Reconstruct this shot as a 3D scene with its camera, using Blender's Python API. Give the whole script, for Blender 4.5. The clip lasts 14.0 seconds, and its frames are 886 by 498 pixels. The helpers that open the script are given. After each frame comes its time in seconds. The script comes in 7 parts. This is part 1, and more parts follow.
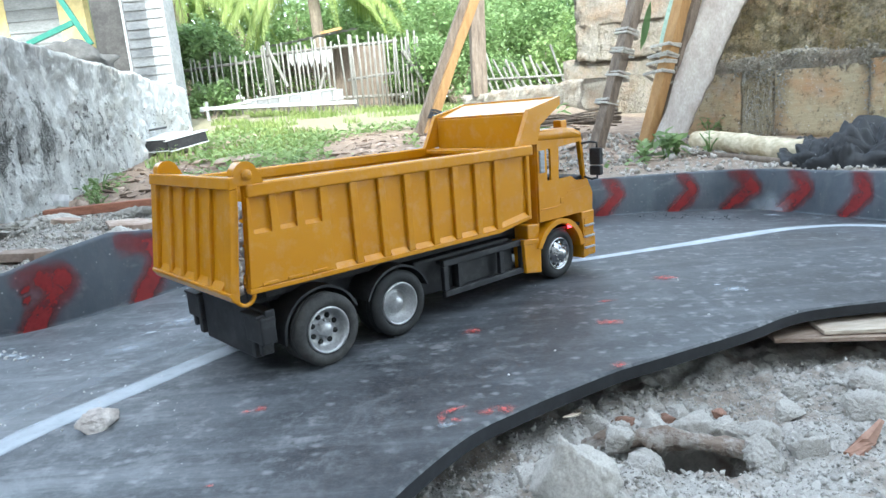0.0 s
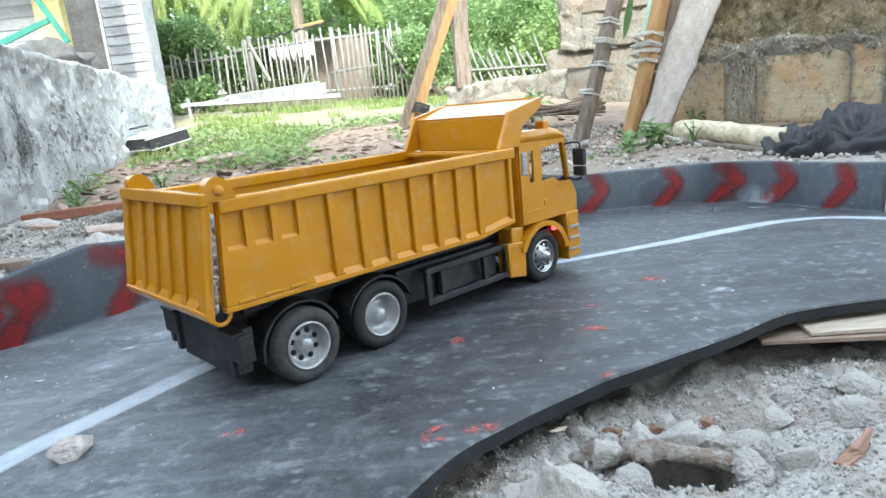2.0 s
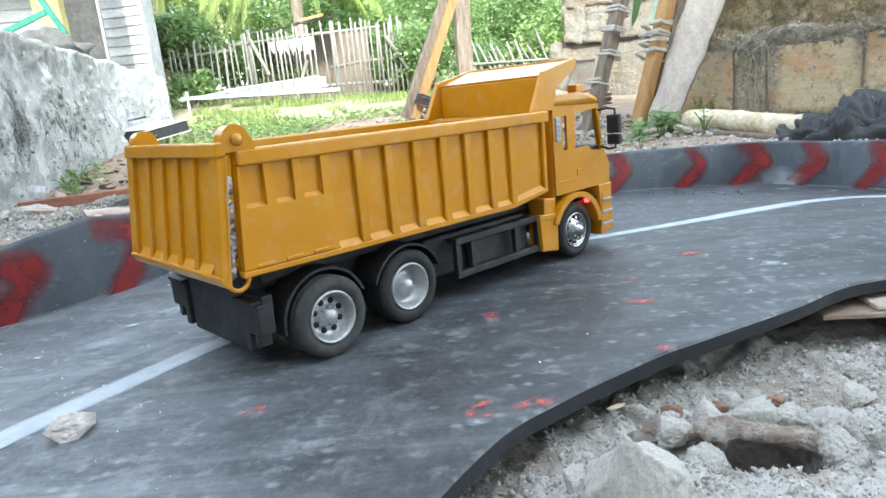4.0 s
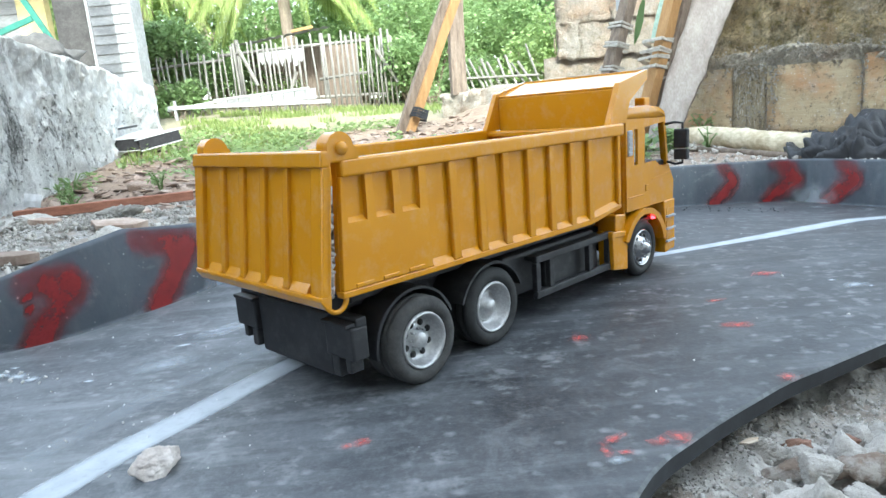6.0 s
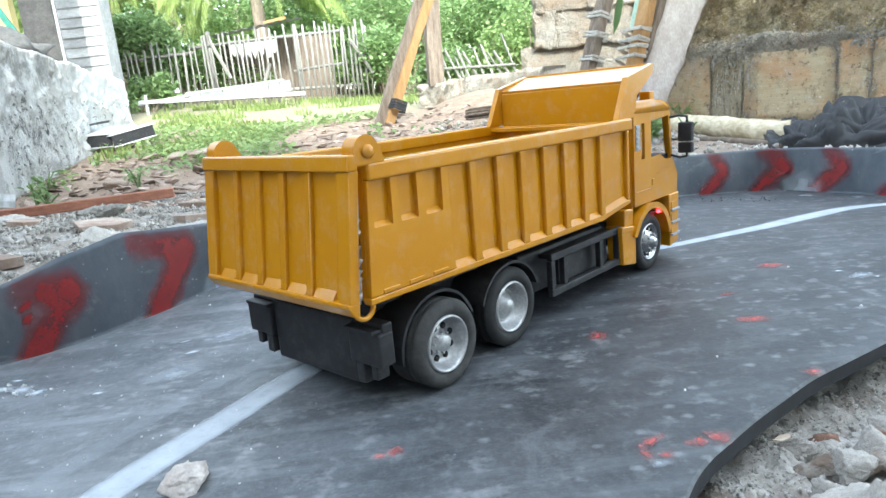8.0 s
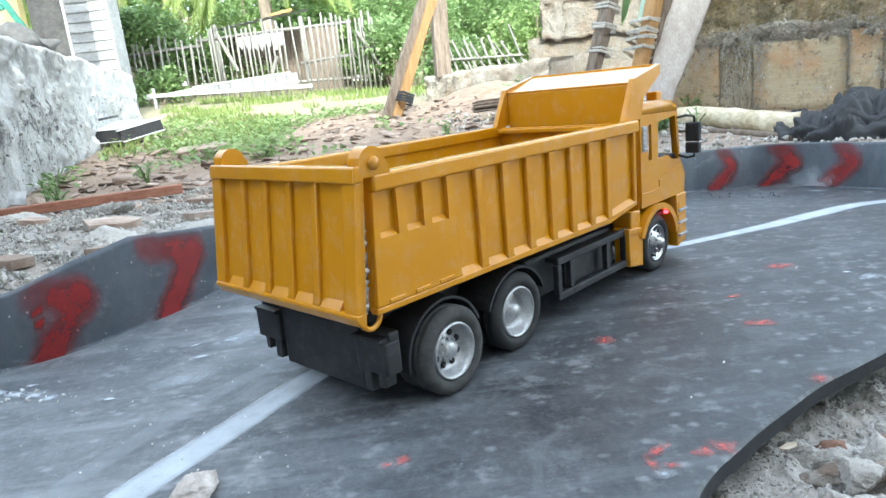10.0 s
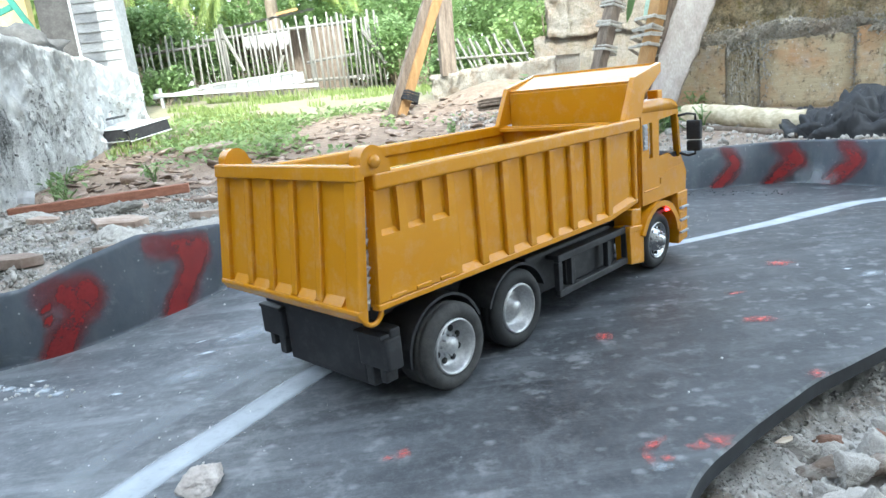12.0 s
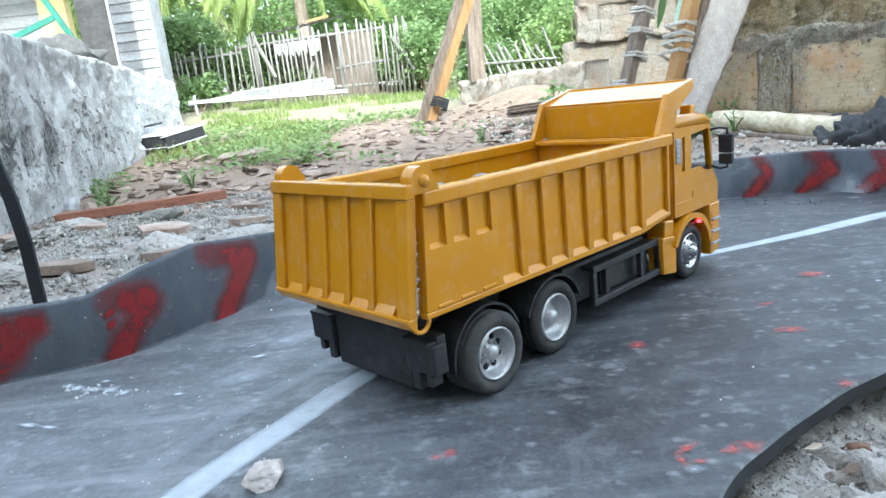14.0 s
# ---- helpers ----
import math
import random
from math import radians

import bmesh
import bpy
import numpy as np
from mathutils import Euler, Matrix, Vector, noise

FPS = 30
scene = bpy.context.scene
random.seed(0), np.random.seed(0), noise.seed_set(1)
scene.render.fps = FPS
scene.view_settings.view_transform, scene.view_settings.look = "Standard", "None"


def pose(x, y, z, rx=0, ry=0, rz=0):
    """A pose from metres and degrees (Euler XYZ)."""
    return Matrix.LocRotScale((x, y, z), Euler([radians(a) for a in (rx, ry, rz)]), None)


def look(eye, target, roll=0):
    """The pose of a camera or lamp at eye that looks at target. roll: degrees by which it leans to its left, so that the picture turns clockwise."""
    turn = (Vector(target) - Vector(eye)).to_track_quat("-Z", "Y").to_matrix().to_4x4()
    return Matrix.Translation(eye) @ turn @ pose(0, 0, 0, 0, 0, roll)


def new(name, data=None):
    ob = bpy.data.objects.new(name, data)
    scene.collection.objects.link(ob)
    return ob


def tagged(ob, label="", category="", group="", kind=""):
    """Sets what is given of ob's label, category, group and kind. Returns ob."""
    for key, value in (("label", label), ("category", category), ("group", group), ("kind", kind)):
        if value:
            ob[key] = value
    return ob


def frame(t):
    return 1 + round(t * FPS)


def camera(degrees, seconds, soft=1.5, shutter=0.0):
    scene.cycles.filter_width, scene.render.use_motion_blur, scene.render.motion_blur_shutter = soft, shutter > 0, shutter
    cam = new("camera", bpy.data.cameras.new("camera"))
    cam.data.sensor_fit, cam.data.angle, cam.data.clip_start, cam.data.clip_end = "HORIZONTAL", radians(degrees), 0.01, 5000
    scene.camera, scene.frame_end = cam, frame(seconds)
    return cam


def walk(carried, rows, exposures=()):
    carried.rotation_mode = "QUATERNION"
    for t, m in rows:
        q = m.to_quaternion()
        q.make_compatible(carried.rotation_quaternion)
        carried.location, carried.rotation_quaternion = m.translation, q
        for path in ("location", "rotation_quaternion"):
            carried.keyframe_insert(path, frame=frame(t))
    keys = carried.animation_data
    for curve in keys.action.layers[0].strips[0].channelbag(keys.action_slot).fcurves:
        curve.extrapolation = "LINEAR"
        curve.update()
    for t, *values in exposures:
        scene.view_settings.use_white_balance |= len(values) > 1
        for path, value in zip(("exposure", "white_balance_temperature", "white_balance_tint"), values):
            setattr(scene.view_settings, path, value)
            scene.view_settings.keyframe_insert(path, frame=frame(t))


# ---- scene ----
cam = camera(68.5, 14.0)
PATH = [
    (0, (0.013, -0.002, 0.212), (-0.041, 1.953, -0.207), -4.7),
    (0.5, (0.013, 0.002, 0.214), (-0.017, 1.953, -0.227), -5.0),
    (1, (0.015, 0.004, 0.214), (-0.015, 1.951, -0.24), -5.4),
    (1.5, (0.02, 0.013, 0.222), (0.008, 1.961, -0.233), -5.8),
    (2, (0.02, 0.014, 0.225), (0.0, 1.963, -0.224), -5.8),
    (4.5, (-0.04, 0.066, 0.183), (-0.05, 2.013, -0.275), -5.5),
    (5, (-0.07, 0.073, 0.181), (-0.085, 2.02, -0.274), -4.3),
    (5.5, (-0.083, 0.087, 0.187), (-0.031, 2.034, -0.27), -4.4),
    (6, (-0.098, 0.092, 0.194), (-0.054, 2.047, -0.228), -4.7),
    (6.5, (-0.105, 0.095, 0.202), (-0.043, 2.042, -0.251), -5.8),
    (7, (-0.12, 0.102, 0.202), (-0.036, 2.052, -0.235), -5.3),
    (7.5, (-0.127, 0.102, 0.199), (-0.021, 2.049, -0.248), -5.0),
    (8, (-0.129, 0.103, 0.203), (-0.017, 2.047, -0.253), -5.4),
    (10.5, (-0.125, 0.104, 0.215), (-0.05, 2.044, -0.267), -6.0),
    (11, (-0.123, 0.1, 0.215), (-0.055, 2.041, -0.265), -6.1),
    (11.5, (-0.121, 0.1, 0.215), (-0.052, 2.04, -0.265), -6.1),
    (12, (-0.123, 0.097, 0.215), (-0.058, 2.037, -0.268), -6.1),
    (12.5, (-0.126, 0.095, 0.22), (-0.071, 2.037, -0.257), -5.8),
    (13, (-0.136, 0.065, 0.232), (-0.186, 2.013, -0.217), -6.8),
    (13.5, (-0.138, 0.07, 0.235), (-0.167, 2.018, -0.216), -6.7),
    (14, (-0.135, 0.071, 0.229), (-0.15, 2.017, -0.233), -6.4),
]
walk(cam, [(t, look(eye, target, roll)) for t, eye, target, roll in PATH],
     exposures=[(0.0, 2.77, 6030, 0), (1.5, 2.80, 6130, 0), (2.2, 2.82, 6160, 0), (4.5, 2.93, 6280, 0), (6.5, 2.90, 6170, 0), (8.2, 2.92, 6180, 0), (11.5, 2.90, 6140, 0), (12.8, 2.81, 6110, 0), (13.5, 2.80, 6020, 0), (14.0, 2.84, 5920, 0)])

# ---- light: a bright, hazy tropical sky ----
world = bpy.data.worlds.new("sky")
scene.world = world
world.use_nodes = True
wn, wl = world.node_tree.nodes, world.node_tree.links
SUN_EL, SUN_AZ = 38.0, 168.0
sky = wn.new("ShaderNodeTexSky")
sky.sky_type = "NISHITA"
sky.sun_disc = False
sky.sun_elevation = radians(SUN_EL)
sky.sun_rotation = radians(SUN_AZ)
sky.dust_density = 1.5
sky.air_density = 1.0
wn["Background"].inputs["Strength"].default_value = 0.15
haze = wn.new("ShaderNodeHueSaturation")
haze.inputs["Saturation"].default_value = 0.45
wl.new(sky.outputs[0], haze.inputs["Color"])
wl.new(haze.outputs[0], wn["Background"].inputs["Color"])
sun_data = bpy.data.lights.new("sun", "SUN")
sun_data.energy = 1.5
sun_data.angle = radians(12)
sun_data.color = (1.0, 0.97, 0.92)
sun = new("sun", sun_data)
az, el = radians(SUN_AZ), radians(SUN_EL)
sun_from = Vector((math.sin(az) * math.cos(el), math.cos(az) * math.cos(el), math.sin(el)))
sun.matrix_world = look(sun_from * 50, (0, 0, 0))


# ---- materials ----
class Nodes:
    """A small wrapper to write node materials briefly."""

    def __init__(self, name):
        self.m = bpy.data.materials.new(name)
        self.m.use_nodes = True
        self.n, self.l = self.m.node_tree.nodes, self.m.node_tree.links
        self.b = self.n["Principled BSDF"]
        self.co = self.n.new("ShaderNodeTexCoord").outputs["Object"]

    def noise(self, scale, detail=4.0, rough=0.55, stretch=None, distort=0.0):
        t = self.n.new("ShaderNodeTexNoise")
        t.inputs["Scale"].default_value, t.inputs["Detail"].default_value = scale, detail
        t.inputs["Roughness"].default_value, t.inputs["Distortion"].default_value = rough, distort
        self.l.new(self.stretched(stretch), t.inputs["Vector"])
        return t.outputs["Fac"]

    def stretched(self, stretch):
        if not stretch:
            return self.co
        mp = self.n.new("ShaderNodeMapping")
        mp.inputs["Scale"].default_value = stretch
        self.l.new(self.co, mp.inputs["Vector"])
        return mp.outputs[0]

    def cells(self, scale, stretch=None, feature="F1"):
        t = self.n.new("ShaderNodeTexVoronoi")
        t.feature = feature
        t.inputs["Scale"].default_value = scale
        self.l.new(self.stretched(stretch), t.inputs["Vector"])
        return t.outputs["Distance"]

    def ramp(self, fac, stops):
        r = self.n.new("ShaderNodeValToRGB")
        e = r.color_ramp.elements
        while len(e) < len(stops):
            e.new(0.5)
        for el_, (p, c) in zip(e, stops):
            el_.position = p
            el_.color = (c, c, c, 1) if isinstance(c, (int, float)) else (*c, 1)
        self.l.new(fac, r.inputs[0])
        return r.outputs[0]

    def mix(self, fac, a, b, mode="MIX"):
        x = self.n.new("ShaderNodeMix")
        x.data_type, x.blend_type = "RGBA", mode
        for sock, v in ((x.inputs[0], fac), (x.inputs[6], a), (x.inputs[7], b)):
            if isinstance(v, (int, float)):
                sock.default_value = v
            elif isinstance(v, tuple):
                sock.default_value = (*v, 1)
            else:
                self.l.new(v, sock)
        return x.outputs[2]

    def math(self, op, a, b=0.0):
        x = self.n.new("ShaderNodeMath")
        x.operation = op
        for sock, v in ((x.inputs[0], a), (x.inputs[1], b)):
            if isinstance(v, (int, float)):
                sock.default_value = v
            else:
                self.l.new(v, sock)
        return x.outputs[0]

    def random(self):
        return self.n.new("ShaderNodeObjectInfo").outputs["Random"]

    def island(self):
        return self.n.new("ShaderNodeNewGeometry").outputs["Random Per Island"]

    def attr(self, name):
        a = self.n.new("ShaderNodeAttribute")
        a.attribute_name = name
        return a.outputs["Fac"]

    def bump(self, height, strength=0.5, distance=0.002):
        bp = self.n.new("ShaderNodeBump")
        bp.inputs["Strength"].default_value, bp.inputs["Distance"].default_value = strength, distance
        self.l.new(height, bp.inputs["Height"])
        self.l.new(bp.outputs[0], self.b.inputs["Normal"])

    def set(self, color=None, rough=None, metal=None, spec=None):
        for key, v in (("Base Color", color), ("Roughness", rough), ("Metallic", metal), ("Specular IOR Level", spec)):
            if v is None:
                continue
            if isinstance(v, (int, float)):
                self.b.inputs[key].default_value = v
            elif isinstance(v, tuple):
                self.b.inputs[key].default_value = (*v, 1)
            else:
                self.l.new(v, self.b.inputs[key])
        return self.m


def mottled(name, dark, light, scale, rough=0.85, bump=0.4, dist=0.002, fine=6.0, vary=0.0, metal=0.0, stretch=None):
    """Two tones over a coarse and a fine noise, with relief; vary: how far pieces differ among themselves."""
    k = Nodes(name)
    big, small = k.noise(scale, 5, 0.6, stretch), k.noise(scale * fine, 4, 0.6, stretch)
    c = k.mix(k.ramp(big, [(0.3, 0.0), (0.7, 1.0)]), dark, light)
    c = k.mix(k.ramp(small, [(0.35, 0.35), (0.65, 0.0)]), c, tuple(v * 0.45 for v in dark))
    if vary:
        r = k.math("ADD", k.random(), k.island())
        c = k.mix(1.0, c, k.ramp(k.math("FRACT", k.math("MULTIPLY", r, 3.7)), [(0, 1.0 - vary), (1, 1.0)]), "MULTIPLY")
    k.bump(k.math("ADD", big, k.math("MULTIPLY", small, 0.5)), bump, dist)
    return k.set(c, rough, metal)


# truck
def plastic_yellow():
    k = Nodes("yellow_plastic")
    big, fine = k.noise(25, 3), k.noise(900, 2)
    c = k.mix(k.ramp(big, [(0.35, 0.0), (0.7, 1.0)]), (0.522, 0.217, 0.004), (0.562, 0.244, 0.006))
    dust = k.math("MULTIPLY", k.ramp(k.noise(60, 6, 0.7), [(0.50, 0.0), (0.74, 1.0)]), 0.16)
    c = k.mix(dust, c, (0.62, 0.50, 0.34))
    k.bump(fine, 0.04, 0.0003)
    return k.set(c, k.ramp(big, [(0.3, 0.15), (0.7, 0.24)]), 0.0, 0.45)


YELLOW = plastic_yellow()
def plastic_black():
    k = Nodes("black_plastic")
    c = k.mix(k.noise(60, 4), (0.012, 0.012, 0.014), (0.026, 0.026, 0.029))
    dust = k.ramp(k.noise(55, 7, 0.75), [(0.50, 0.0), (0.68, 0.28)])
    c = k.mix(dust, c, (0.11, 0.109, 0.109))
    k.bump(k.noise(500, 3), 0.08, 0.0003)
    return k.set(c, k.ramp(k.noise(30, 4), [(0.3, 0.5), (0.7, 0.72)]), 0.0, 0.4)


BLACK = plastic_black()
TYRE = mottled("tyre_rubber", (0.013, 0.013, 0.014), (0.030, 0.030, 0.030), 90, 0.75, 0.2, 0.0004)
TYRE_WORN = mottled("worn_tyre_rubber", (0.034, 0.033, 0.033), (0.072, 0.070, 0.067), 120, 0.85, 0.2, 0.0004)
SILVER = mottled("silver_paint", (0.40, 0.40, 0.405), (0.60, 0.60, 0.605), 80, 0.40, 0.05, 0.0003, metal=0.55)
CHROME = mottled("chrome", (0.38, 0.38, 0.39), (0.58, 0.58, 0.59), 60, 0.24, 0.03, 0.0002, metal=1.0)
DARK = mottled("dark_recess", (0.006, 0.006, 0.006), (0.012, 0.012, 0.012), 60, 0.6, 0.1, 0.0003)
GREY = mottled("grey_plastic", (0.32, 0.33, 0.35), (0.42, 0.43, 0.45), 80, 0.45, 0.1, 0.0003)


def red_led():
    k = Nodes("red_led")
    k.b.inputs["Emission Color"].default_value = (1.0, 0.02, 0.03, 1)
    k.b.inputs["Emission Strength"].default_value = 2.5
    return k.set((0.8, 0.02, 0.02), 0.3)


LED = red_led()


def clear_glass():
    k = Nodes("clear_plastic")
    k.b.inputs["Transmission Weight"].default_value = 1.0
    k.b.inputs["IOR"].default_value = 1.3
    return k.set((0.95, 0.97, 0.97), 0.03)


GLASS = clear_glass()


# track
def road_mat():
    k = Nodes("black_rubber_sheet")
    big = k.noise(6, 5, 0.6)
    c = k.mix(k.ramp(big, [(0.3, 0.0), (0.7, 1.0)]), (0.020, 0.022, 0.026), (0.055, 0.060, 0.068))
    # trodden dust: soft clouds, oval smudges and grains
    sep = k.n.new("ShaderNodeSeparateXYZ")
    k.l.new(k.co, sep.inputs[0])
    # dust strengthened to the left in place of the sky's sheen there
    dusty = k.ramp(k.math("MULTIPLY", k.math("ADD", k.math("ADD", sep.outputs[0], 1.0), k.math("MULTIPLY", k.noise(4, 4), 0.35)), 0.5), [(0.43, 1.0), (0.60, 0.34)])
    # left side painted lighter, standing in for the sheet's sky sheen
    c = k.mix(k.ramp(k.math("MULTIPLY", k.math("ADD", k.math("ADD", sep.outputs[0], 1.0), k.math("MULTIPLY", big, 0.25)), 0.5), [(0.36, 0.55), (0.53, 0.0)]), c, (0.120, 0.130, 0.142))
    cloud = k.ramp(k.noise(15, 7, 0.66, (1, 1.6, 1)), [(0.42, 0.0), (0.72, 0.65)])
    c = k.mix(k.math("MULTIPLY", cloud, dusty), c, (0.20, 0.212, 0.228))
    gritty = k.ramp(k.noise(150, 6, 0.85), [(0.46, 0.0), (0.66, 0.34)])
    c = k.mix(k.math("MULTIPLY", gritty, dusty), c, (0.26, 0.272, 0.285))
    turned = k.n.new("ShaderNodeMapping")
    turned.inputs["Rotation"].default_value = (0, 0, radians(-52))
    turned.inputs["Scale"].default_value = (0.16, 1.6, 1)
    k.l.new(k.co, turned.inputs["Vector"])
    rub = k.n.new("ShaderNodeTexNoise")
    rub.inputs["Scale"].default_value, rub.inputs["Detail"].default_value, rub.inputs["Roughness"].default_value = 26, 6, 0.65
    k.l.new(turned.outputs[0], rub.inputs["Vector"])
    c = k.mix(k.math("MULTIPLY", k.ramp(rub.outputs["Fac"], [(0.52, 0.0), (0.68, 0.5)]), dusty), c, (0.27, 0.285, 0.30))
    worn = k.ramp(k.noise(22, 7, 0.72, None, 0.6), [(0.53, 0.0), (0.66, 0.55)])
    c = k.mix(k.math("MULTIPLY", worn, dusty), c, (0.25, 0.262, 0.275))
    smudge = k.ramp(k.noise(56, 4, 0.6, (0.8, 1.0, 1), 0.1), [(0.55, 0.0), (0.68, 0.48)])
    where = k.ramp(k.noise(6.5, 4, 0.6), [(0.38, 0.0), (0.56, 1.0)])
    c = k.mix(k.math("MULTIPLY", smudge, where), c, (0.30, 0.31, 0.32))
    oval = k.ramp(k.math("ADD", k.cells(58, (0.85, 1.2, 1)), k.math("MULTIPLY", k.noise(120, 4, 0.7), 0.35)), [(0.26, 0.42), (0.44, 0.0)])
    c = k.mix(k.math("MULTIPLY", oval, k.ramp(k.noise(17, 4, 0.7), [(0.42, 0.0), (0.54, 1.0)])), c, (0.34, 0.35, 0.365))
    grain = k.ramp(k.cells(95), [(0.055, 0.9), (0.10, 0.0)])
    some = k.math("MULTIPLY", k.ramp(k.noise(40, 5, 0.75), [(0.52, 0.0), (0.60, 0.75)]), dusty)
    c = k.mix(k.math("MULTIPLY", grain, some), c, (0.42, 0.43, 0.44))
    scuff = k.ramp(k.noise(30, 6, 0.75, (0.35, 2.2, 1), 0.6), [(0.60, 0.0), (0.72, 0.22)])
    c = k.mix(scuff, c, (0.015, 0.016, 0.018))
    k.bump(k.math("ADD", k.noise(260, 3), k.math("MULTIPLY", k.noise(18, 4), 0.8)), 0.22, 0.0010)
    return k.set(c, k.ramp(big, [(0.3, 0.46), (0.7, 0.62)]), 0.0, 0.46)


ROAD = road_mat()


def barrier_mat():
    k = Nodes("painted_rubber_strip")
    big = k.noise(11, 5, 0.62)
    c = k.mix(k.ramp(big, [(0.3, 0.0), (0.7, 1.0)]), (0.050, 0.062, 0.076), (0.108, 0.124, 0.143))
    c = k.mix(k.ramp(k.noise(40, 6, 0.7, (1, 1, 0.35)), [(0.5, 0.0), (0.8, 0.35)]), c, (0.2, 0.21, 0.22))
    scuff = k.ramp(k.noise(16, 7, 0.75, (1, 1, 1.8), 0.7), [(0.57, 0.0), (0.70, 0.45)])
    c = k.mix(scuff, c, (0.28, 0.30, 0.32))
    grain = k.ramp(k.cells(120), [(0.08, 0.85), (0.14, 0.0)])
    c = k.mix(k.math("MULTIPLY", grain, k.ramp(k.noise(30, 5, 0.7), [(0.48, 0.0), (0.58, 1.0)])), c, (0.55, 0.55, 0.55))
    k.bump(k.math("ADD", k.noise(200, 3), k.math("MULTIPLY", big, 2.0)), 0.2, 0.001)
    return k.set(c, 0.5, 0.0, 0.4)


BARRIER = barrier_mat()


def spray_mat():
    k = Nodes("red_spray_paint")
    speckle = k.math("MULTIPLY", k.math("SUBTRACT", k.noise(420, 3, 0.8), 0.5), 0.5)
    patchy = k.math("MULTIPLY", k.math("SUBTRACT", k.noise(38, 5, 0.7), 0.5), 0.9)
    edge = k.math("ADD", k.attr("cover"), k.math("ADD", speckle, patchy))
    k.l.new(k.ramp(edge, [(0.10, 0.0), (0.95, 0.90)]), k.b.inputs["Alpha"])
    return k.set(k.mix(k.noise(26, 4), (0.15, 0.011, 0.013), (0.31, 0.021, 0.022)), 0.5)


SPRAY = spray_mat()


def line_mat(name="worn_white_paint", solid=1.0):
    k = Nodes(name)
    c = k.mix(k.ramp(k.noise(60, 6, 0.7), [(0.42, 0.0), (0.75, 0.7)]), (0.58, 0.63, 0.68), (0.24, 0.26, 0.29))
    edge = k.math("ADD", k.attr("cover"), k.math("MULTIPLY", k.math("SUBTRACT", k.noise(120, 5, 0.7), 0.5), 0.9))
    k.l.new(k.ramp(edge, [(0.05, 0.0), (1.05, solid)]), k.b.inputs["Alpha"])
    return k.set(c, 0.55)


LINE = line_mat(solid=0.76)


def daub_mat():
    k = Nodes("red_paint_daub")
    edge = k.math("ADD", k.attr("cover"), k.math("MULTIPLY", k.math("SUBTRACT", k.noise(210, 5, 0.75), 0.5), 1.9))
    k.l.new(k.ramp(edge, [(0.25, 0.0), (0.90, 0.58)]), k.b.inputs["Alpha"])
    return k.set(k.mix(k.noise(200, 3), (0.42, 0.075, 0.07), (0.64, 0.17, 0.15)), 0.6)


DAUB = daub_mat()
STRIP = mottled("black_strip", (0.010, 0.011, 0.014), (0.026, 0.028, 0.033), 20, 0.8, 0.2, 0.001)

# ground and rubble
def ground_mat():
    k = Nodes("dusty_ground")
    sep = k.n.new("ShaderNodeSeparateXYZ")
    k.l.new(k.co, sep.inputs[0])
    big, mid, fine = k.noise(2.3, 6, 0.62), k.noise(14, 6, 0.65), k.noise(160, 5, 0.65)
    grey = k.mix(k.ramp(mid, [(0.3, 0.0), (0.7, 1.0)]), (0.40, 0.38, 0.35), (0.62, 0.59, 0.55))
    gravelly = k.mix(k.ramp(k.noise(60, 5, 0.7), [(0.35, 0.0), (0.65, 1.0)]), (0.20, 0.19, 0.175), (0.46, 0.44, 0.41))
    heap = k.n.new("ShaderNodeVectorMath")
    heap.operation = "DISTANCE"
    k.l.new(k.co, heap.inputs[0])
    heap.inputs[1].default_value = (0.42, 0.25, 0.0)
    grey = k.mix(k.ramp(k.math("ADD", heap.outputs["Value"], k.math("MULTIPLY", big, 0.6)), [(0.70, 0.0), (1.0, 1.0)]), grey, gravelly)
    brown = k.ramp(k.noise(16, 6, 0.7), [(0.47, 0.0), (0.58, 0.8)])
    grey = k.mix(brown, grey, (0.30, 0.245, 0.20))
    weedy = k.mix(k.ramp(mid, [(0.3, 0.0), (0.7, 1.0)]), (0.17, 0.155, 0.085), (0.31, 0.275, 0.18))
    soil = k.mix(k.ramp(mid, [(0.3, 0.0), (0.7, 1.0)]), (0.19, 0.125, 0.085), (0.35, 0.265, 0.20))
    far = k.ramp(k.math("ADD", k.math("MULTIPLY", sep.outputs[1], 0.25), k.math("MULTIPLY", big, 0.4)), [(0.62, 0.0), (0.85, 1.0)])
    c = k.mix(far, grey, soil)
    c = k.mix(k.ramp(k.math("ADD", k.math("MULTIPLY", sep.outputs[1], 0.1), k.math("MULTIPLY", big, 0.3)), [(0.62, 0.0), (0.85, 1.0)]), c, weedy)
    c = k.mix(k.ramp(fine, [(0.3, 0.45), (0.6, 0.0)]), c, (0.12, 0.10, 0.085))
    k.bump(k.math("ADD", k.math("MULTIPLY", mid, 2.0), fine), 0.6, 0.006)
    return k.set(c, 0.95)


GROUND = ground_mat()
CEMENT = mottled("crumbled_cement", (0.44, 0.415, 0.38), (0.70, 0.665, 0.62), 45, 0.95, 0.9, 0.003, 9, 0.3)
CHIP = mottled("grey_gravel_chip", (0.37, 0.34, 0.305), (0.66, 0.62, 0.565), 60, 0.9, 0.5, 0.002, 6, 0.45)
GRAVEL = mottled("grey_crushed_gravel", (0.33, 0.305, 0.27), (0.66, 0.625, 0.57), 60, 0.95, 0.5, 0.002, 6, 0.5)
PINKSTONE = mottled("pale_pinkish_stone", (0.46, 0.40, 0.365), (0.70, 0.645, 0.61), 60, 0.9, 0.6, 0.0015, 6)
